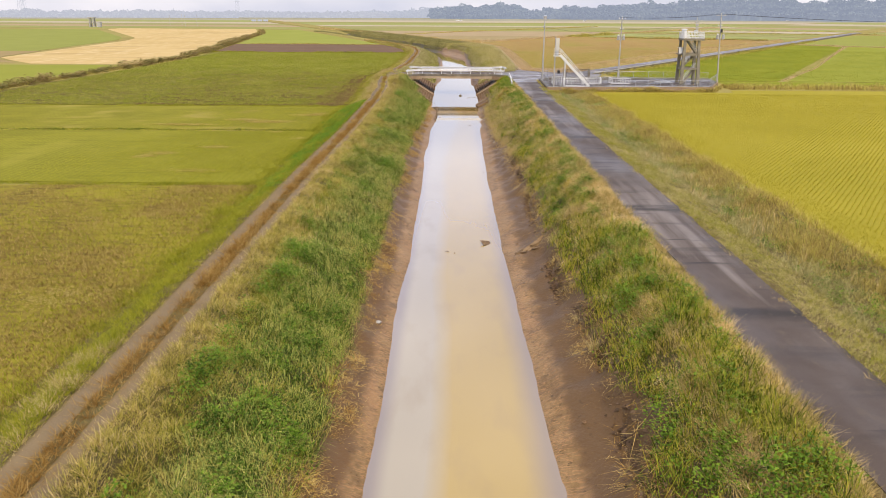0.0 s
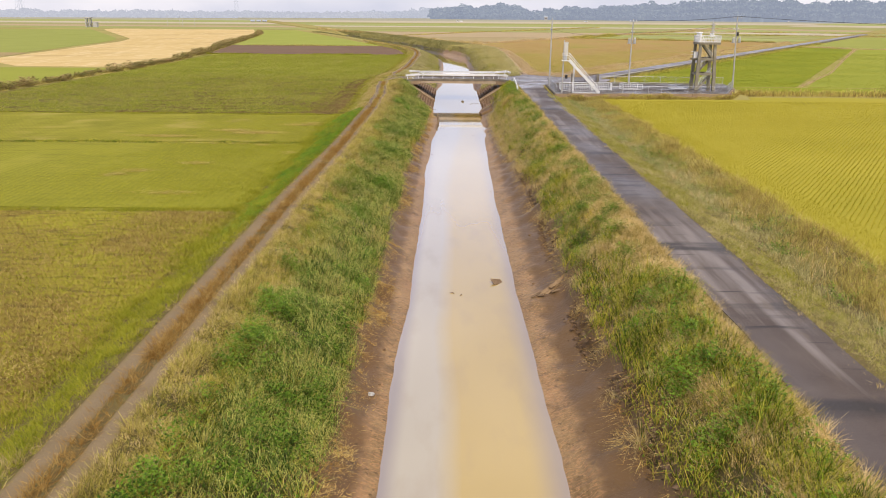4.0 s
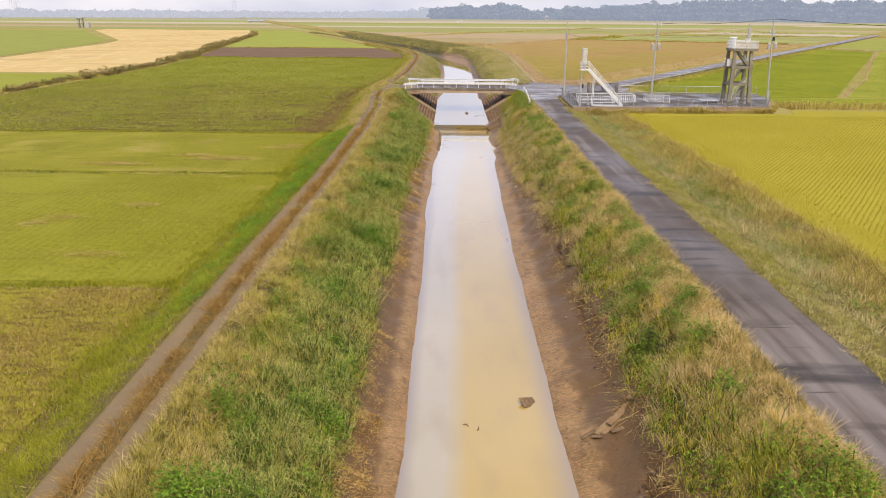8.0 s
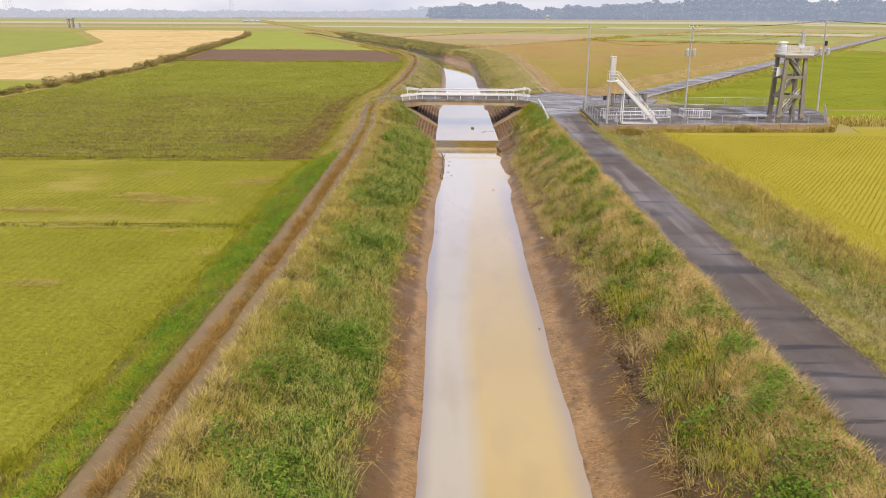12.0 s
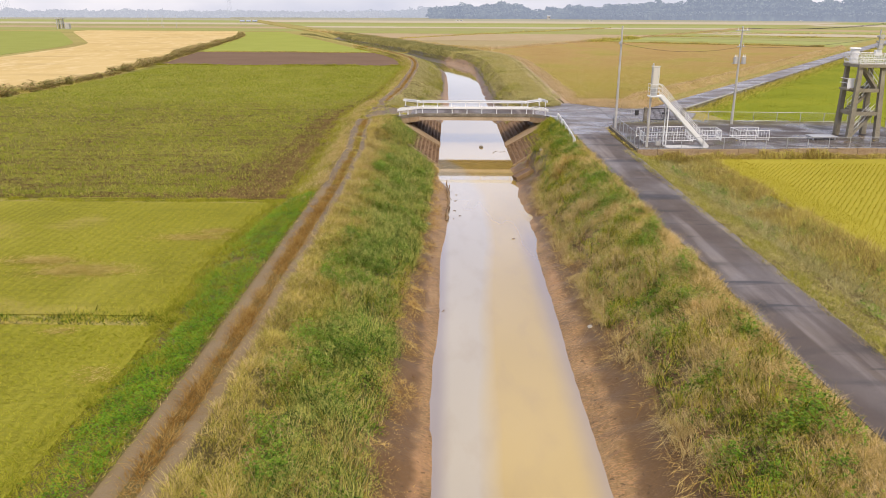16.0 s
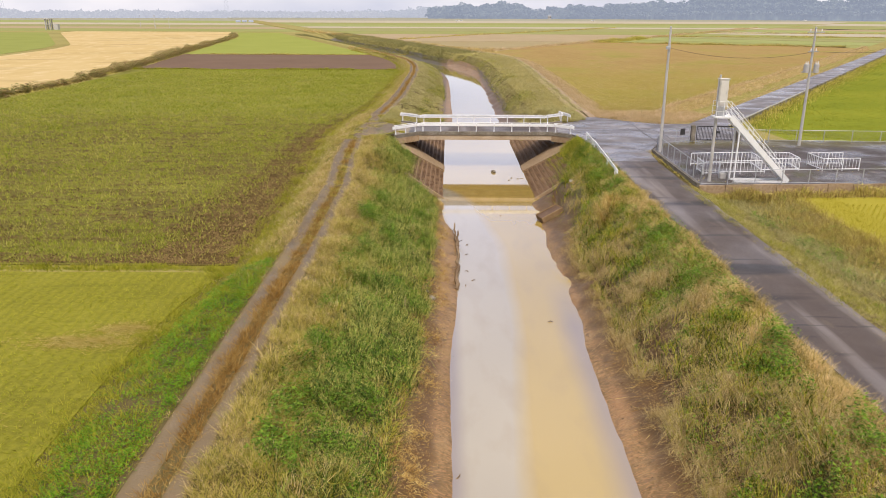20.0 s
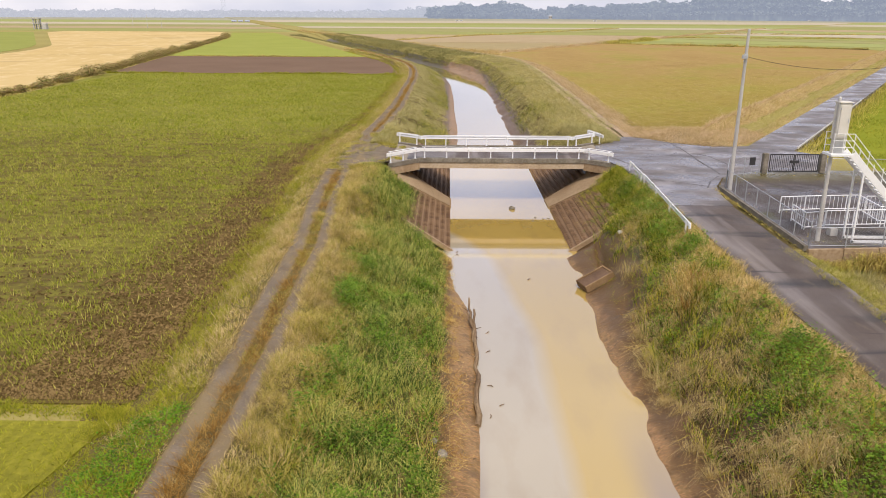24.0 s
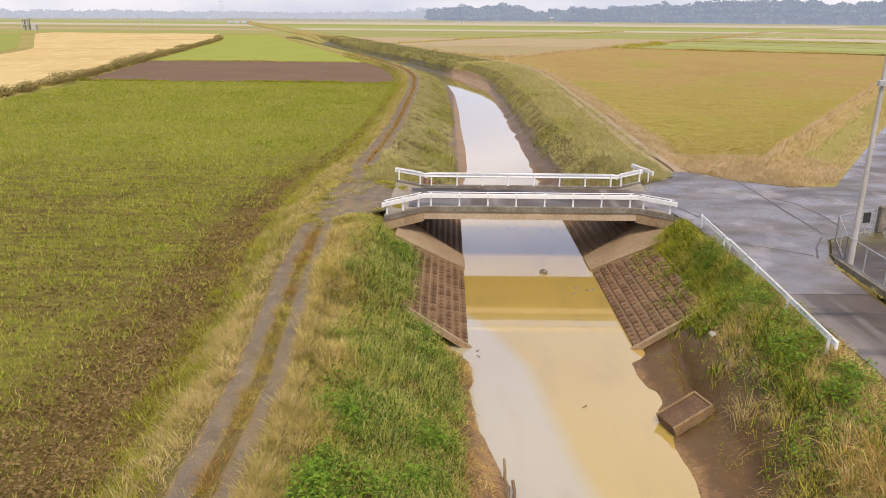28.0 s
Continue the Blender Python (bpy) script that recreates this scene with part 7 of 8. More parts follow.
vv = (o6[None] * (0.6 + 0.7 * rs.rand(k, 6, 1))) * r[:, None, None] * (1, 1, 0.7) + np.stack([xx, yy, -1.37 + 0 * xx], -1)[:, None]
tri = np.array([(0, 1, 4), (1, 2, 4), (2, 3, 4), (3, 0, 4)])
ff = ((np.arange(k) * 6)[:, None, None] + tri[None]).reshape(-1, 3)
tagged(raw("tilled_clods", vv.reshape(-1, 3), ff, surface("dark_clods", [(0.07, 0.046, 0.015), (0.15, 0.10, 0.038), (0.24, 0.165, 0.069)], 0.6, 10, 0.95, 0.2, spec=0.04, random=0.5, island=True)), "dark brown clods of tilled earth", "soil", kind="stuff")
F_weed = foliage("field_weeds", [(0.195, 0.242, 0.0215), (0.307, 0.349, 0.0365), (0.429, 0.439, 0.0565), (0.532, 0.473, 0.137)], 0.10, 0.6)
k = 130000
xx, yy = -13.4 - 59 * rs.rand(k) ** 1.15, 95 + 141 * rs.rand(k) ** 1.25
xx = np.round(xx / 0.36) * 0.36 + 0.07 * rs.randn(k)
ok = xx < -14.5 + field_shift(yy)
xx, yy = xx[ok], yy[ok]
k = len(xx)
keep = (vnoise(xx, yy * 0.7, 4.0, 104) * 0.6 + 0.8 * step(2.6, -2.6, xx - soil_edge(yy) + 2.4 * (vnoise(yy, xx, 3.0, 153) - 0.5)) - 0.5 * step(116, 100, yy) * (vnoise(xx, yy * 2, 7.0, 154) > 0.5) + 0.3 * step(150, 200, yy) + 0.45 * vnoise(xx, yy, 0.9, 105) + 0.2 * np.sin(xx * 4.19) + 0.3 * (rs.rand(k) - 0.5)) > 0.86
keep &= (vnoise(xx * 0.35, yy * 1.6, 1.3, 156) + 0.5 * (rs.rand(k) - 0.5) > 0.40 + 0.12 * step(135, 98, yy)) | (rs.rand(k) < 0.25)
keep |= rs.rand(k) < 0.14
xx, yy = xx[keep], yy[keep]
bx, by, aim = tufts(xx, yy, 3, 0.10)
far = 1 + 1.2 * step(110, 220, by)
spikes("tilled_field_weeds", bx, by, -1.4, (0.10 + 0.22 * rs.rand(len(bx))) * (0.5 + 0.9 * vnoise(bx, by, 1.1, 106)), (0.022 + 0.03 * rs.rand(len(bx))) * far, F_weed, "yellow green weeds growing over the tilled field", 0.6, "weeds")
# fallen straw in loose patches
F_straw = foliage("fallen_straw", [(0.393, 0.304, 0.0607), (0.502, 0.392, 0.112), (0.612, 0.486, 0.182)], 0.4, 0.5)
for cx, cy, rx, ry in ((-21.6, 78.2, 2.6, 1.1), (-24.6, 79.9, 2.0, 0.8), (-17.6, 84.6, 2.0, 0.8), (-15.9, 86.0, 1.5, 0.7), (-15.3, 66.0, 0.9, 0.7), (-18.7, 70.2, 0.8, 0.4), (-22.5, 60.5, 1.6, 0.7), (-26.5, 57.0, 1.4, 0.8), (-27.5, 55.4, 1.0, 0.9), (-21.0, 49.0, 2.4, 0.7), (-31.0, 75.5, 3.0, 0.7), (-23.5, 71.0, 5.0, 0.25), (-17.5, 20.0, 2.0, 1.5)):
    k = int((2200 * rx * ry + 500) * (0.35 if cy < 72 else 1.0))
    xx, yy = cx + rs.randn(k) * rx * 0.55, cy + rs.randn(k) * ry * 0.5
    ok = vnoise(xx, yy * 2.0, 0.8, 151) + 0.9 * rs.rand(k) > 0.8
    spikes("fallen_straw", xx[ok], yy[ok], -1.37, 0.03 + 0.04 * rs.rand(ok.sum()), 0.022 + 0.03 * rs.rand(ok.sum()), F_straw, "pale fallen straw lying on the stubble", 4.0, "straw")
# slumped dark earth along the scarp of the east mud
k = 5000
yy = 6 + 92 * rs.rand(k)
xx = 6.95 + 1.0 * (vnoise(yy, yy * 0, 5.0, 4) - 0.5) + 0.22 * rs.randn(k)
ok = vnoise(yy, xx * 0 + 5, 3.0, 14) + 0.25 * rs.rand(k) > 0.5
xx, yy = xx[ok], yy[ok]
k = len(xx)
r = 0.04 + 0.12 * rs.rand(k) ** 2
vv = (o6[None] * (0.6 + 0.7 * rs.rand(k, 6, 1))) * r[:, None, None] * (1, 1, 0.7) + np.stack([xx, yy, ground(xx, yy) + 0.02], -1)[:, None]
ff = ((np.arange(k) * 6)[:, None, None] + tri[None]).reshape(-1, 3)
tagged(raw("slumped_earth", vv.reshape(-1, 3), ff, surface("wet_slumped_earth", [(0.06, 0.036, 0.019), (0.115, 0.07, 0.04), (0.20, 0.128, 0.074)], 0.6, 10, 0.8, 0.2, random=0.5, island=True)), "dark crumbled earth along the eroded bank edge", "soil", kind="stuff")
bx, by, aim = tufts(np.array([8.1, 8.5, 8.0, 7.7, 8.3, 8.9]), np.array([103.4, 104.2, 105.0, 104.4, 106.1, 105.3]), 130, 0.35)
blades("brown_dead_bush", bx, by, 0.4 + 0.6 * rs.rand(len(bx)), 0.02 + 0.02 * rs.rand(len(bx)), G_dead, "dead reddish brown bush on the bank", 1.0, aim, category="bush")
# banks behind the start
x, y = scatter(26000, -14.3, 22.3, -20, 2.2, lambda v, y: ((v < -11.5) | ((v > -9.4) & (v < -3.6)) | ((v > 7.2) & (v < 11.3)) | (v > 14.9)) * 1.0)
bx, by, aim = tufts(x, y, 2, 0.1)
blades("start_bank_grass", bx, by, 0.25 + 0.35 * rs.rand(len(bx)), 0.03 + 0.03 * rs.rand(len(bx)), G_olive, "olive grass on the banks", 0.9, aim, short=True)

# ---- hedge, distant woods, far things ----
B_hedge = foliage("hedge_leaves", [(0.131, 0.148, 0.0408), (0.281, 0.26, 0.0734), (0.469, 0.365, 0.133), (0.431, 0.244, 0.154)], 0.05, 0.5)


def bush(name, cx, cy, z, r, h, k, mat, label, category, group):
    """A rounded uneven crown of many leaves on short stems."""
    a, e = rs.rand(k) * 2 * np.pi, rs.rand(k)
    rad = r * np.sqrt(rs.rand(k)) * (0.7 + 0.5 * vnoise(a * 2, a * 0 + cx, 1.0, 111))
    px, py = cx + np.cos(a) * rad, cy + np.sin(a) * rad
    pz = z + e * h * np.sqrt(np.clip(1.15 - (rad / (r * 1.2)) ** 2, 0.05, 1)) * (0.75 + 0.5 * vnoise(px, py, 0.8, 112))
    ob = leaves(name, px, py, pz, 0.22 + 0.26 * rs.rand(k), mat, label, category)
    del ob["kind"]
    st = Geo()
    for i in range(4):
        t = i * 1.6
        st.rod((cx + 0.2 * math.cos(t), cy + 0.2 * math.sin(t), z - 0.2), (cx + r * 0.5 * math.cos(t), cy + r * 0.5 * math.sin(t), z + h * 0.7), 0.04, 0.015, 5)
    s = part("stems", st, M_wood, ob)
    return tagged(ob, label, category, group)


yy = 112.0
while yy < 478:
    x0 = float(hedge_x(yy)) - 1.2
    big = 0.25 + 2.2 * float(vnoise(yy, 0, 9.0, 113)) ** 2.2 + (0.7 if yy > 230 and vnoise(yy, 3, 30, 114) > 0.5 else 0)
    bush("hedge_bush", x0 + rs.randn() * 0.6, yy, -1.45, 0.9 + 0.7 * big, 0.55 + 0.75 * big, int(260 + 260 * big), B_hedge, "brownish green hedge bush along the field edge", "bush", "hedge bushes")
    yy += 1.7 + 1.5 * big + 1.2 * rs.rand()
k = 16000
yy = 60 + 420 * rs.rand(k)
blades("hedge_foot_grass", hedge_x(yy) - 1.2 + rs.randn(k) * 0.9, yy, 0.3 + 0.5 * rs.rand(k), 0.06 + 0.07 * rs.rand(k), G_brown, "brown and olive grass at the foot of the hedge", 0.9, z=-1.45 + 0 * yy, short=True)
# ditch hedge behind the east field
k = 9000
xx, yy2 = 46.5 + 110 * rs.rand(k) ** 1.3, 113.5 + 5 * rs.rand(k)
blades("east_ditch_weeds", xx, yy2, 0.4 + 0.7 * rs.rand(k), 0.04 + 0.04 * rs.rand(k), G_brown, "brown weeds in the ditch behind the yard", 0.8, z=-0.66 + 0 * xx)

def distance(name, colours, haze_colour, glow):
    """Far woods, with the haze before them put into the emission colour."""
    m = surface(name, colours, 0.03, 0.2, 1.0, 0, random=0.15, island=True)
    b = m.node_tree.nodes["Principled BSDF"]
    b.inputs["Emission Color"].default_value, b.inputs["Emission Strength"].default_value = (*haze_colour, 1), glow
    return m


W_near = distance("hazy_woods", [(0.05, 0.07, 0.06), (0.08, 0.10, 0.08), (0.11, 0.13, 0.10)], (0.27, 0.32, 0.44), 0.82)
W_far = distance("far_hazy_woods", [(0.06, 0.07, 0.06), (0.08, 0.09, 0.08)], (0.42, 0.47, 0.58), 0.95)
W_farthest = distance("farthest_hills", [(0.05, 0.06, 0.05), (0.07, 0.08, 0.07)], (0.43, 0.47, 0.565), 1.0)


def wood_mass(name, az0, az1, dist, hmin, hmax, mat, label, seed, crown=5.5, hill=None, leaf=2.2):
    """A far wood: a dense uneven inner mass with leafy crowns of many small sprays over it, in one mesh."""
    r2 = np.random.RandomState(seed)
    rise = (lambda q: np.array([hill(t) for t in q])) if hill else (lambda q: 0 * q)
    # inner mass: a bumpy bank of earth and trunks, lower than the crowns
    a = np.arange(az0, az1, math.degrees(2.5 / dist))
    top_of = lambda q, s: hmin + (hmax - hmin) * (0.7 * vnoise(q, q * 0 + s, 1.3, seed + 1) + 0.3 * vnoise(q, q * 0 + s, 0.35, seed + 2)) + rise(q)
    t0 = top_of(a, 0)
    rings = []
    for d, f in ((0, -0.05), (3, 0.35), (6, 0.70), (12, 0.93), (40, 0.9)):
        dd = dist + d + r2.randn(len(a)) * 1.5
        rings.append(np.stack([np.sin(np.radians(a)) * dd, np.cos(np.radians(a)) * dd, t0 * f + r2.randn(len(a)) * 0.8 * (f > 0)], -1))
    n = len(a)
    v0 = np.concatenate(rings)
    i = np.arange(5 * n).reshape(5, n)
    q = np.stack([i[:-1, :-1], i[:-1, 1:], i[1:, 1:], i[1:, :-1]], -1).reshape(-1, 4)
    f0 = np.concatenate([q[:, [0, 1, 2]], q[:, [0, 2, 3]]])
    # crowns
    k = int(radians(az1 - az0) * dist / (crown * 0.8))
    az = np.concatenate([az0 + (az1 - az0) * (np.arange(k) + r2.rand(k)) / k for _ in range(3)])
    layer = np.repeat([1.0, 0.72, 0.42], k)
    size = crown * (0.7 + 0.7 * r2.rand(3 * k))
    cz = (top_of(az, 0) + r2.randn(3 * k) * 1.2) * layer - size * 0.55
    dd = dist + np.repeat([9.0, 4.0, 1.0], k) + r2.randn(3 * k) * 2
    m = 46
    tree = np.repeat(np.arange(3 * k), m)
    u = r2.randn(len(tree), 3)
    u /= np.linalg.norm(u, axis=1)[:, None]
    u[:, 2] = np.abs(u[:, 2]) * 1.1 - 0.25
    p = np.stack([np.sin(np.radians(az)) * dd, np.cos(np.radians(az)) * dd, cz], -1)[tree] + u * (size[tree] * (0.75 + 0.35 * r2.rand(len(tree))))[:, None] * (1.15, 1.0, 0.75)
    e1, e2 = r2.randn(len(tree), 3), r2.randn(len(tree), 3)
    e1[:, 2] *= 0.5
    s = (leaf * (0.6 + 0.8 * r2.rand(len(tree))))[:, None]
    e1, e2 = e1 / np.linalg.norm(e1, axis=1)[:, None] * s, e2 / np.linalg.norm(e2, axis=1)[:, None] * s * 0.7
    v1 = np.stack([p - e1, p - e2, p + e1, p + e2], 1).reshape(-1, 3)
    o = (np.arange(len(tree)) * 4)[:, None] + len(v0)
    f1 = np.concatenate([o + [0, 1, 2], o + [0, 2, 3]])
    return tagged(raw(name, np.concatenate([v0, v1]), np.concatenate([f0, f1]), mat, True), label, "woods", kind="stuff")


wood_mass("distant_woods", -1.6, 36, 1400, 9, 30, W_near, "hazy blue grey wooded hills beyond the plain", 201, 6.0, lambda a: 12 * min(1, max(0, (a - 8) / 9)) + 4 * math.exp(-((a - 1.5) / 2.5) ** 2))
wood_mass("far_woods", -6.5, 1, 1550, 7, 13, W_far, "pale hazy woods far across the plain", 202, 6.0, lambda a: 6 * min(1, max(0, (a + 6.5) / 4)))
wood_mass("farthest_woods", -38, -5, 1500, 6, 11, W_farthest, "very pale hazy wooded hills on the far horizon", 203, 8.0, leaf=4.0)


def far_house(x, y, w, h, wall, roof, label):
    """A small pitched house."""
    z0 = -0.7
    ob = thing("house", label, "house", "distant houses", at=(x, y, z0))
    bpy.context.view_layer.update()
    bpart("wall", Geo().box((x, y, z0 + h / 2), (w, w * 0.7, h)), wall, ob)
    bpart("roof", Geo().prism([(x - w * 0.56, y - w * 0.42, z0 + h), (x - w * 0.56, y + w * 0.42, z0 + h), (x - w * 0.56, y, z0 + h + w * 0.3)], (w * 1.12, 0, 0)), roof, ob)
    for s in (-0.25, 0.25):
        bpart("window", Geo().box((x + s * w, y - w * 0.36, z0 + h * 0.55), (w * 0.18, 0.12, h * 0.3)), M_dark, ob)


# roofs share the woods' materials, with haze in their emission
far_house(160, 1330, 5, 6, M_concrete_grey, W_far, "tiny white house in front of the woods")
far_house(700, 1180, 13, 10, M_concrete_grey, W_far, "pale house at the foot of the wooded hill")
far_house(712, 1160, 10, 8, M_white, W_near, "pale house at the foot of the wooded hill")
for dx in range(3):
    far_house(-232 + 7 * dx, 905, 4.5, 0.9, M_concrete_grey, W_far, "tiny white shed far across the plain")


# pylon steel is given the palest haze emission instead of its own colour
def pylon(x, y, h):
    p = thing("pylon", "faint grey steel lattice pylon far away", "pylon", "pylons", at=(x, y, -1.4))
    bpy.context.view_layer.update()
    w = h * 0.09
    for sx in (-1, 1):
        for sy in (-1, 1):
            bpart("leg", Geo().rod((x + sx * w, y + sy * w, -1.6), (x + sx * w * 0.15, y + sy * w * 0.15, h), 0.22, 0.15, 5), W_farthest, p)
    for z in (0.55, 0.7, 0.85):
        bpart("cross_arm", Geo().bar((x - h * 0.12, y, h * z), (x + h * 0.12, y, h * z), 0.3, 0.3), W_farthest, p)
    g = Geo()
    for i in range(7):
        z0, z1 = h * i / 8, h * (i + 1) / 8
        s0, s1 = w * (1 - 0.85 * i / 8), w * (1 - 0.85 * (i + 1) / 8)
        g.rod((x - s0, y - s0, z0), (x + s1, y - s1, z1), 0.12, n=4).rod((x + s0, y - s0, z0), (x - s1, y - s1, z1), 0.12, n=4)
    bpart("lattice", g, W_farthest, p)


pylon(-430, 1560, 52)
pylon(-640, 1150, 48)
pylon(-800, 1450, 50)
far_tower = thing("far_gate_tower", "small grey concrete water gate tower far across the fields", "tower", at=(-279, 598, -1.4))
bpy.context.view_layer.update()
for dx in (-4.5, -1.5):
    for dy in (0, 3):
        bpart("column", Geo().box((-279 + dx, 598 + dy, 2.0), (0.7, 0.7, 7)), M_concrete_grey, far_tower)
bpart("deck", Geo().box((-282, 599.5, 5.7), (5, 5, 0.6), 0, 0.05), M_concrete_grey, far_tower)
bpart("lower_deck", Geo().box((-282, 599.5, 2.2), (4.5, 4.5, 0.4), 0, 0.05), M_concrete_grey, far_tower)
bpart("hut", Geo().box((-276.5, 599, 0.5), (3, 3, 3.8), 0, 0.1), M_concrete_grey, far_tower)
for x, y in ((-252, 686), (-222, 638), (-216, 650), (-246, 700)):
    concrete_pole((x, y, -1.4), 8, label="thin grey pole far across the fields")


def far_car(x, y, mat, label):
    c = thing("car", label, "car", "distant cars", at=(x, y, -0.55))
    bpy.context.view_layer.update()
    bpart("body", Geo().prism([(x - 2.1, y, -0.25), (x + 2.1, y, -0.25), (x + 2.1, y, 0.35), (x + 1.3, y, 0.5), (x + 0.8, y, 1.05), (x - 1.2, y, 1.05), (x - 1.9, y, 0.45), (x - 2.1, y, 0.35)], (0, 1.7, 0)), mat, c)
    bpart("window", Geo().prism([(x - 1.4, y - 0.02, 0.5), (x + 1.0, y - 0.02, 0.5), (x + 0.65, y - 0.02, 0.95), (x - 1.05, y - 0.02, 0.95)], (0, 1.74, 0)), M_dark, c)
    for dx in (-1.3, 1.3):
        for dy in (0.1, 1.6):
            bpart("wheel", Geo().rod((x + dx, y + dy - 0.1, -0.27), (x + dx, y + dy + 0.1, -0.27), 0.32, n=12), M_dark, c)


far_car(8, 1038, M_white, "tiny white car on the far road")
far_car(12.5, 1038, M_white, "tiny white car on the far road")
far_car(189, 1100, M_white, "tiny white car on the far road")
far_car(540, 1253, M_white, "tiny white car on the far road")

# ---- things in the canal ----
def floating_board(x, y, sx, sy, sz, rot, tilt, label, name="board", mat=None):
    g = Geo().box((0, 0, 0), (sx, sy, sz), 0, 0.02)
    m = pose(x, y, WATER + 0.06, tilt, tilt * 0.6, rot)
    g.v = [tuple(m @ Vector(p)) for p in g.v]
    return tagged(part(name, g, mat or M_wood), label, "debris")


floating_board(3.15, 36.6, 0.75, 0.55, 0.05, 30, 22, "dark plywood board stuck in the shallow water")
planks = ((5.1, 33.5, 0.62, 0.20, 12, M_wood), (5.35, 33.2, 0.40, 0.16, -20, M_wood), (5.75, 33.7, 1.05, 0.22, 38, M_tan_board), (5.95, 33.6, 1.0, 0.20, 34, M_tan_board), (6.2, 33.9, 0.95, 0.24, 42, M_tan_board), (6.5, 34.2, 0.8, 0.22, 36, M_tan_board), (6.15, 33.3, 0.5, 0.2, 10, M_wood), (6.9, 34.5, 0.55, 0.3, 60, M_wood))
for i, (x, y, sx, sy, rot, mat) in enumerate(planks):
    g = Geo().box((0, 0, 0), (sx, sy, 0.05), 0, 0.012)
    m = pose(x, y, float(ground(x, y)) + 0.07 + 0.025 * (i % 3), 8 + 9 * math.sin(7 * x), -20 + 8 * math.sin(11 * y), rot)
    g.v = [tuple(m @ Vector(p)) for p in g.v]
    tagged(part("broken_board", g, mat), "broken weathered board lying on the muddy bank", "board", "broken boards")


def stone(x, y, r, label, mat=None, z=None):
    bm = bmesh.new()
    bmesh.ops.create_icosphere(bm, subdivisions=2, radius=r)
    for v in bm.verts:
        v.co *= 0.75 + 0.5 * noise.noise(v.co * 2.5 / r + Vector((x, y, 0)))+ 0.1
        v.co.z *= 0.65
    me = bpy.data.meshes.new("stone")
    bm.to_mesh(me)
    bm.free()
    me.materials.append(mat or M_concrete_grey)
    ob = new("stone", me)
    ob.location = (x, y, (float(ground(x, y)) if z is None else z) + r * 0.25)
    return tagged(ob, label, "stone", "loose stones")


stone(2.35, 131.3, 0.3, "dark stone standing out of the water", M_kerb, WATER)
for x, y in ((4.0, 128.6), (4.6, 128.2), (5.0, 128.4), (3.7, 127.6)):
    stone(x, y, 0.14, "small dark stone at the water surface", M_kerb, WATER - 0.05)
stone(7.9, 116.6, 0.2, "pale stone on the bare bank")
stone(-3.1, 94.4, 0.24, "pale stone at the mud edge", M_concrete)
stone(-3.4, 95.0, 0.18, "pale stone at the mud edge", M_concrete)
stone(5.75, 75.3, 0.16, "pale stone on the mud")
stone(-2.9, 22.4, 0.16, "pale stone on the mud")
for i in range(26):
    sd = i % 2
    stone((-3.2 + 0.9 * rs.rand()) if sd else (5.2 + 1.2 * rs.rand()), 8 + 100 * rs.rand(), 0.05 + 0.06 * rs.rand(), "small clod on the mud flat", M_block)


def branch(pts, r, label):
    g = Geo()
    if r > 0.05:
        fine = []
        for p, q in zip(pts, pts[1:]):
            fine += [tuple(Vector(p).lerp(Vector(q), t / 4) + Vector(rs.randn(3) * (0.05, 0.02, 0.05))) for t in range(4)]
        pts = fine + [pts[-1]]
        for p in pts[2:-2:3]:
            a = rs.rand() * 6.28
            g.rod(p, (p[0] + 0.5 * math.cos(a), p[1] + 0.5 * math.sin(a), p[2] + 0.12 + 0.25 * rs.rand()), 0.03, 0.012, 5)
    for i, (p, q) in enumerate(zip(pts, pts[1:])):
        k = len(pts)
        g.rod(p, q, r * (1 - 0.6 * i / k), r * (1 - 0.6 * (i + 1) / k), 7)
    return tagged(part("driftwood", g, M_wood), label, "driftwood", "driftwood")


branch([(-1.75, 97.2, -3.66), (-1.62, 100, -3.6), (-1.5, 103, -3.58), (-1.55, 106, -3.5), (-1.5, 108.4, -3.35)], 0.13, "long wet driftwood log along the water edge")
branch([(-1.6, 105.0, -3.6), (-1.65, 107.6, -3.45), (-1.75, 109.2, -3.0)], 0.10, "broken driftwood limb propped on the bank")
for x, y, a in ((-1.0, 106.2, 0.4), (-1.1, 104.0, 0.2), (-0.9, 100.5, 2.2), (-1.2, 97.9, 1.0), (-0.8, 98.9, 0.1), (3.4, 92.6, 2.9), (-1.9, 78.5, 0.6), (1.9, 114.2, 0.3), (0.9, 34.4, 0.9), (0.6, 34.7, 2.2), (3.9, 60.3, 1.2), (-2.4, 119.5, 0.5), (-2.2, 118.8, 1.7)):
    branch([(x, y, WATER - 0.03), (x + 0.14 * math.cos(a), y + 0.14 * math.sin(a), WATER + 0.05), (x + 0.3 * math.cos(a + 0.4), y + 0.3 * math.sin(a + 0.4), WATER + 0.02)], 0.025, "small dark stick in the water")


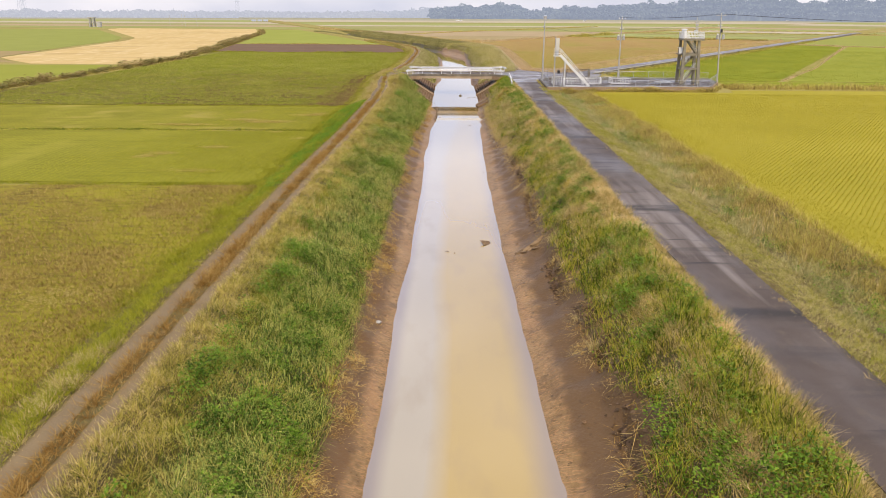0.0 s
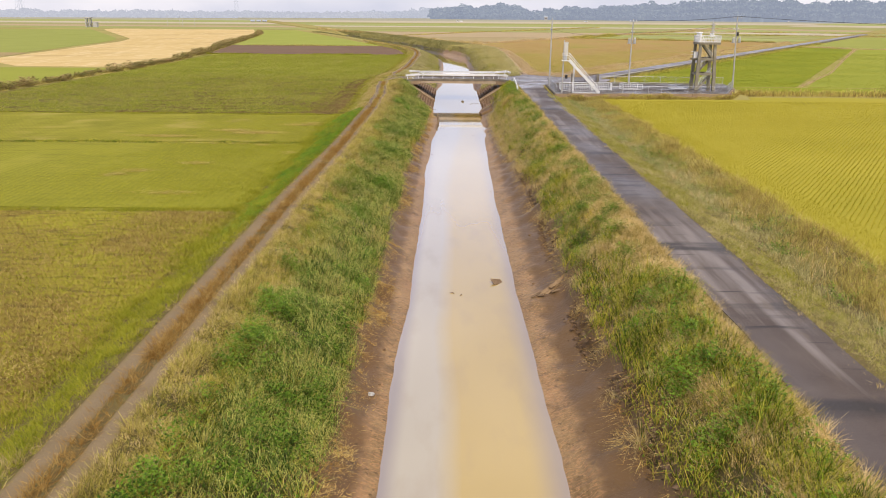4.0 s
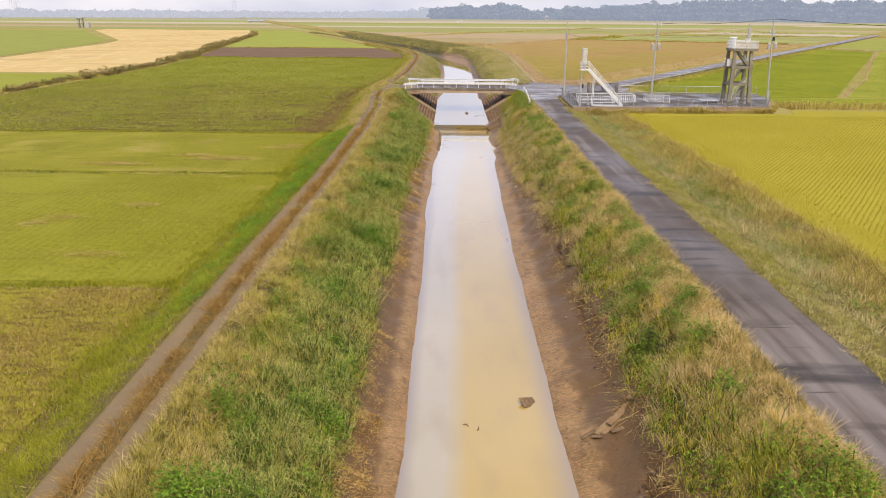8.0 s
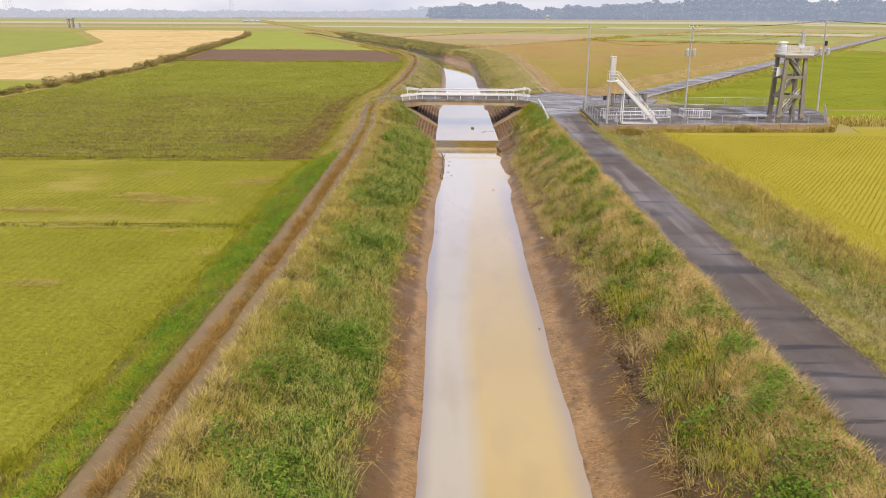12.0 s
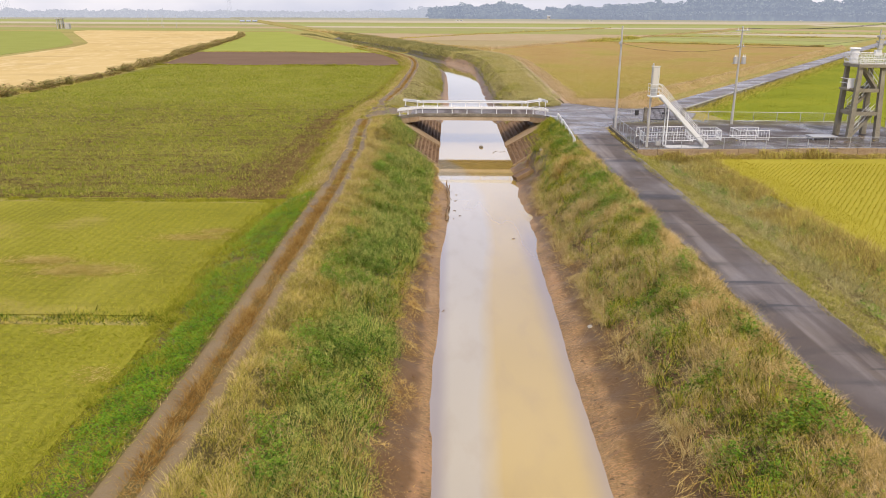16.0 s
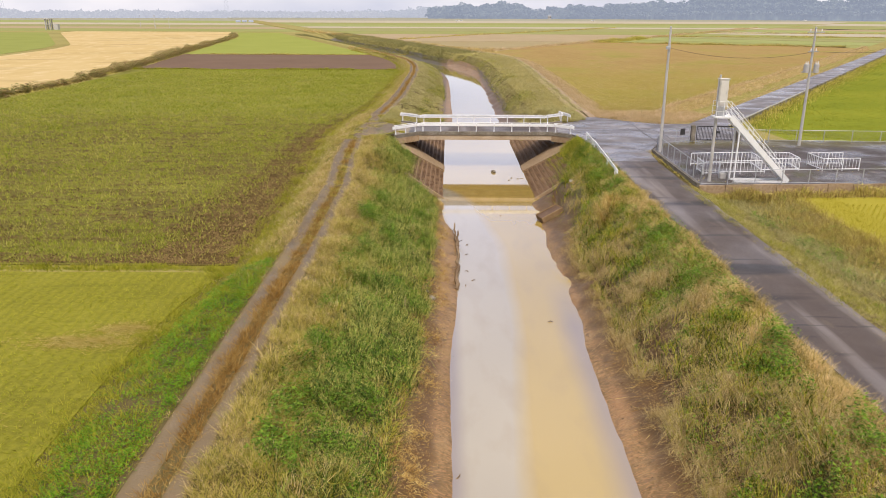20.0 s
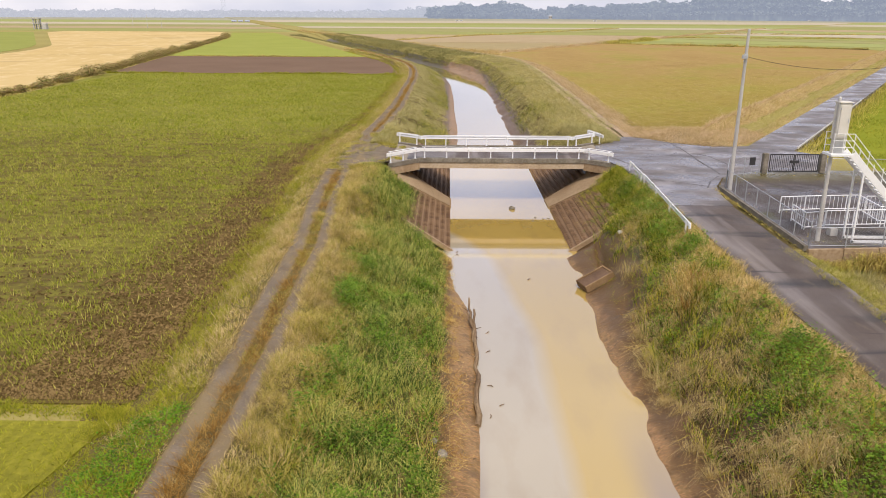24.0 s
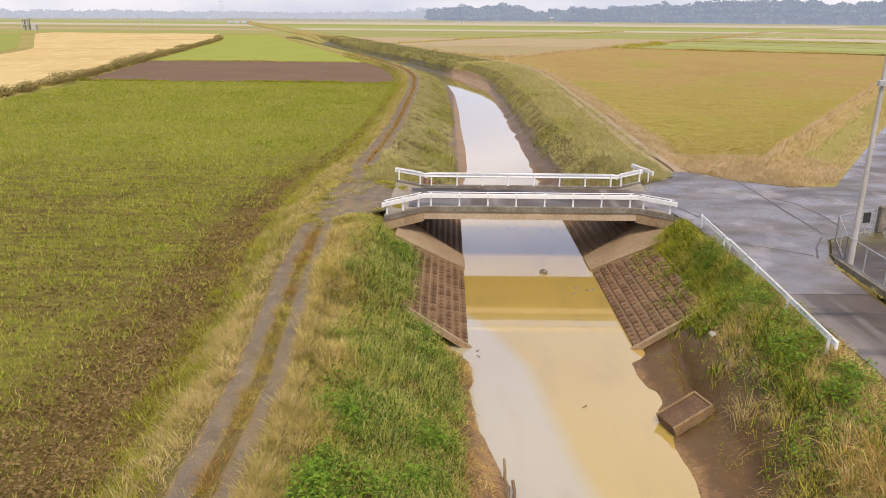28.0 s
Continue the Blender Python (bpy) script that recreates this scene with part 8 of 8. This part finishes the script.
# ---- overgrown ridges and ditches across the far plain ----
def ridge(name, pts, width, k, h, mat, label, z=-0.6):
    """A raised earth bank along a bent line with dry growth on it."""
    p = np.array(pts, float)
    seg = np.hypot(*np.diff(p, axis=0).T)
    s = np.concatenate([[0], np.cumsum(seg)])
    u = rs.rand(k) * s[-1]
    w = rs.randn(k) * width * 0.35
    d = np.diff(p, axis=0) / seg[:, None]
    i = np.clip(np.searchsorted(s, u) - 1, 0, len(seg) - 1)
    x, y = np.interp(u, s, p[:, 0]) - d[i, 1] * w, np.interp(u, s, p[:, 1]) + d[i, 0] * w
    blades(name, x, y, h * (0.5 + 0.8 * rs.rand(k)) * (0.4 + 1.2 * vnoise(x, y, 9.0, 131)), 0.06 + 0.10 * rs.rand(k), mat, label, 0.8, z=z + 0 * x, category="weeds", short=True)


ridge("ridge_dry_weeds", [(8.3, 307.8), (59, 387.4), (106, 464), (253, 706)], 2.6, 14000, 0.8, G_fine, "reddish dry growth along a ditch between fields")
ridge("ridge_green_weeds", [(62, 390), (78, 412), (92, 436)], 6.0, 6000, 1.3, G_olive, "olive bushy growth beside the ditch")
ridge("ridge_dark_weeds", [(59, 387.4), (101, 366), (147, 349)], 1.4, 6000, 0.8, G_brown, "dark brown low ridge between two fields")
ridge("ridge_bank_weeds", [(12, 303), (-24, 389), (-60, 470), (-96, 560)], 2.2, 9000, 0.9, G_straw, "pale dry grass along the upstream bank")
ridge("ridge_plain_weeds", [(-26, 411), (7, 476), (60, 560), (130, 680)], 1.5, 6000, 0.8, G_brown, "thin dark ridge across the plain")
ridge("ridge_cross_weeds", [(107, 466), (180, 462), (330, 440)], 1.4, 6000, 0.8, G_brown, "thin dark ridge across the plain")
ridge("ridge_far_weeds", [(150, 537), (260, 530), (420, 500)], 1.6, 6000, 0.9, G_brown, "thin dark ridge across the plain")
ridge("ridge_pasture_weeds", [(61.8, 130), (83, 163), (150, 284)], 0.5, 2600, 0.22, G_fine, "pale dry ridge between two pastures")
ridge("ridge_pasture_far_weeds", [(138, 301), (150, 284.5), (262, 242)], 1.2, 5000, 0.6, G_fine, "pale dry ridge between two pastures")
ridge("ridge_west_weeds", [(-14.5, 237), (-45, 237.2), (-77, 237)], 0.7, 5000, 0.45, G_bright, "bright green ridge between two fields", -1.42)
ridge("ridge_west_far_weeds", [(-16, 300.5), (-55, 300.4), (-86, 300.5)], 0.7, 4000, 0.4, G_brown, "low ridge between two fields", -1.42)
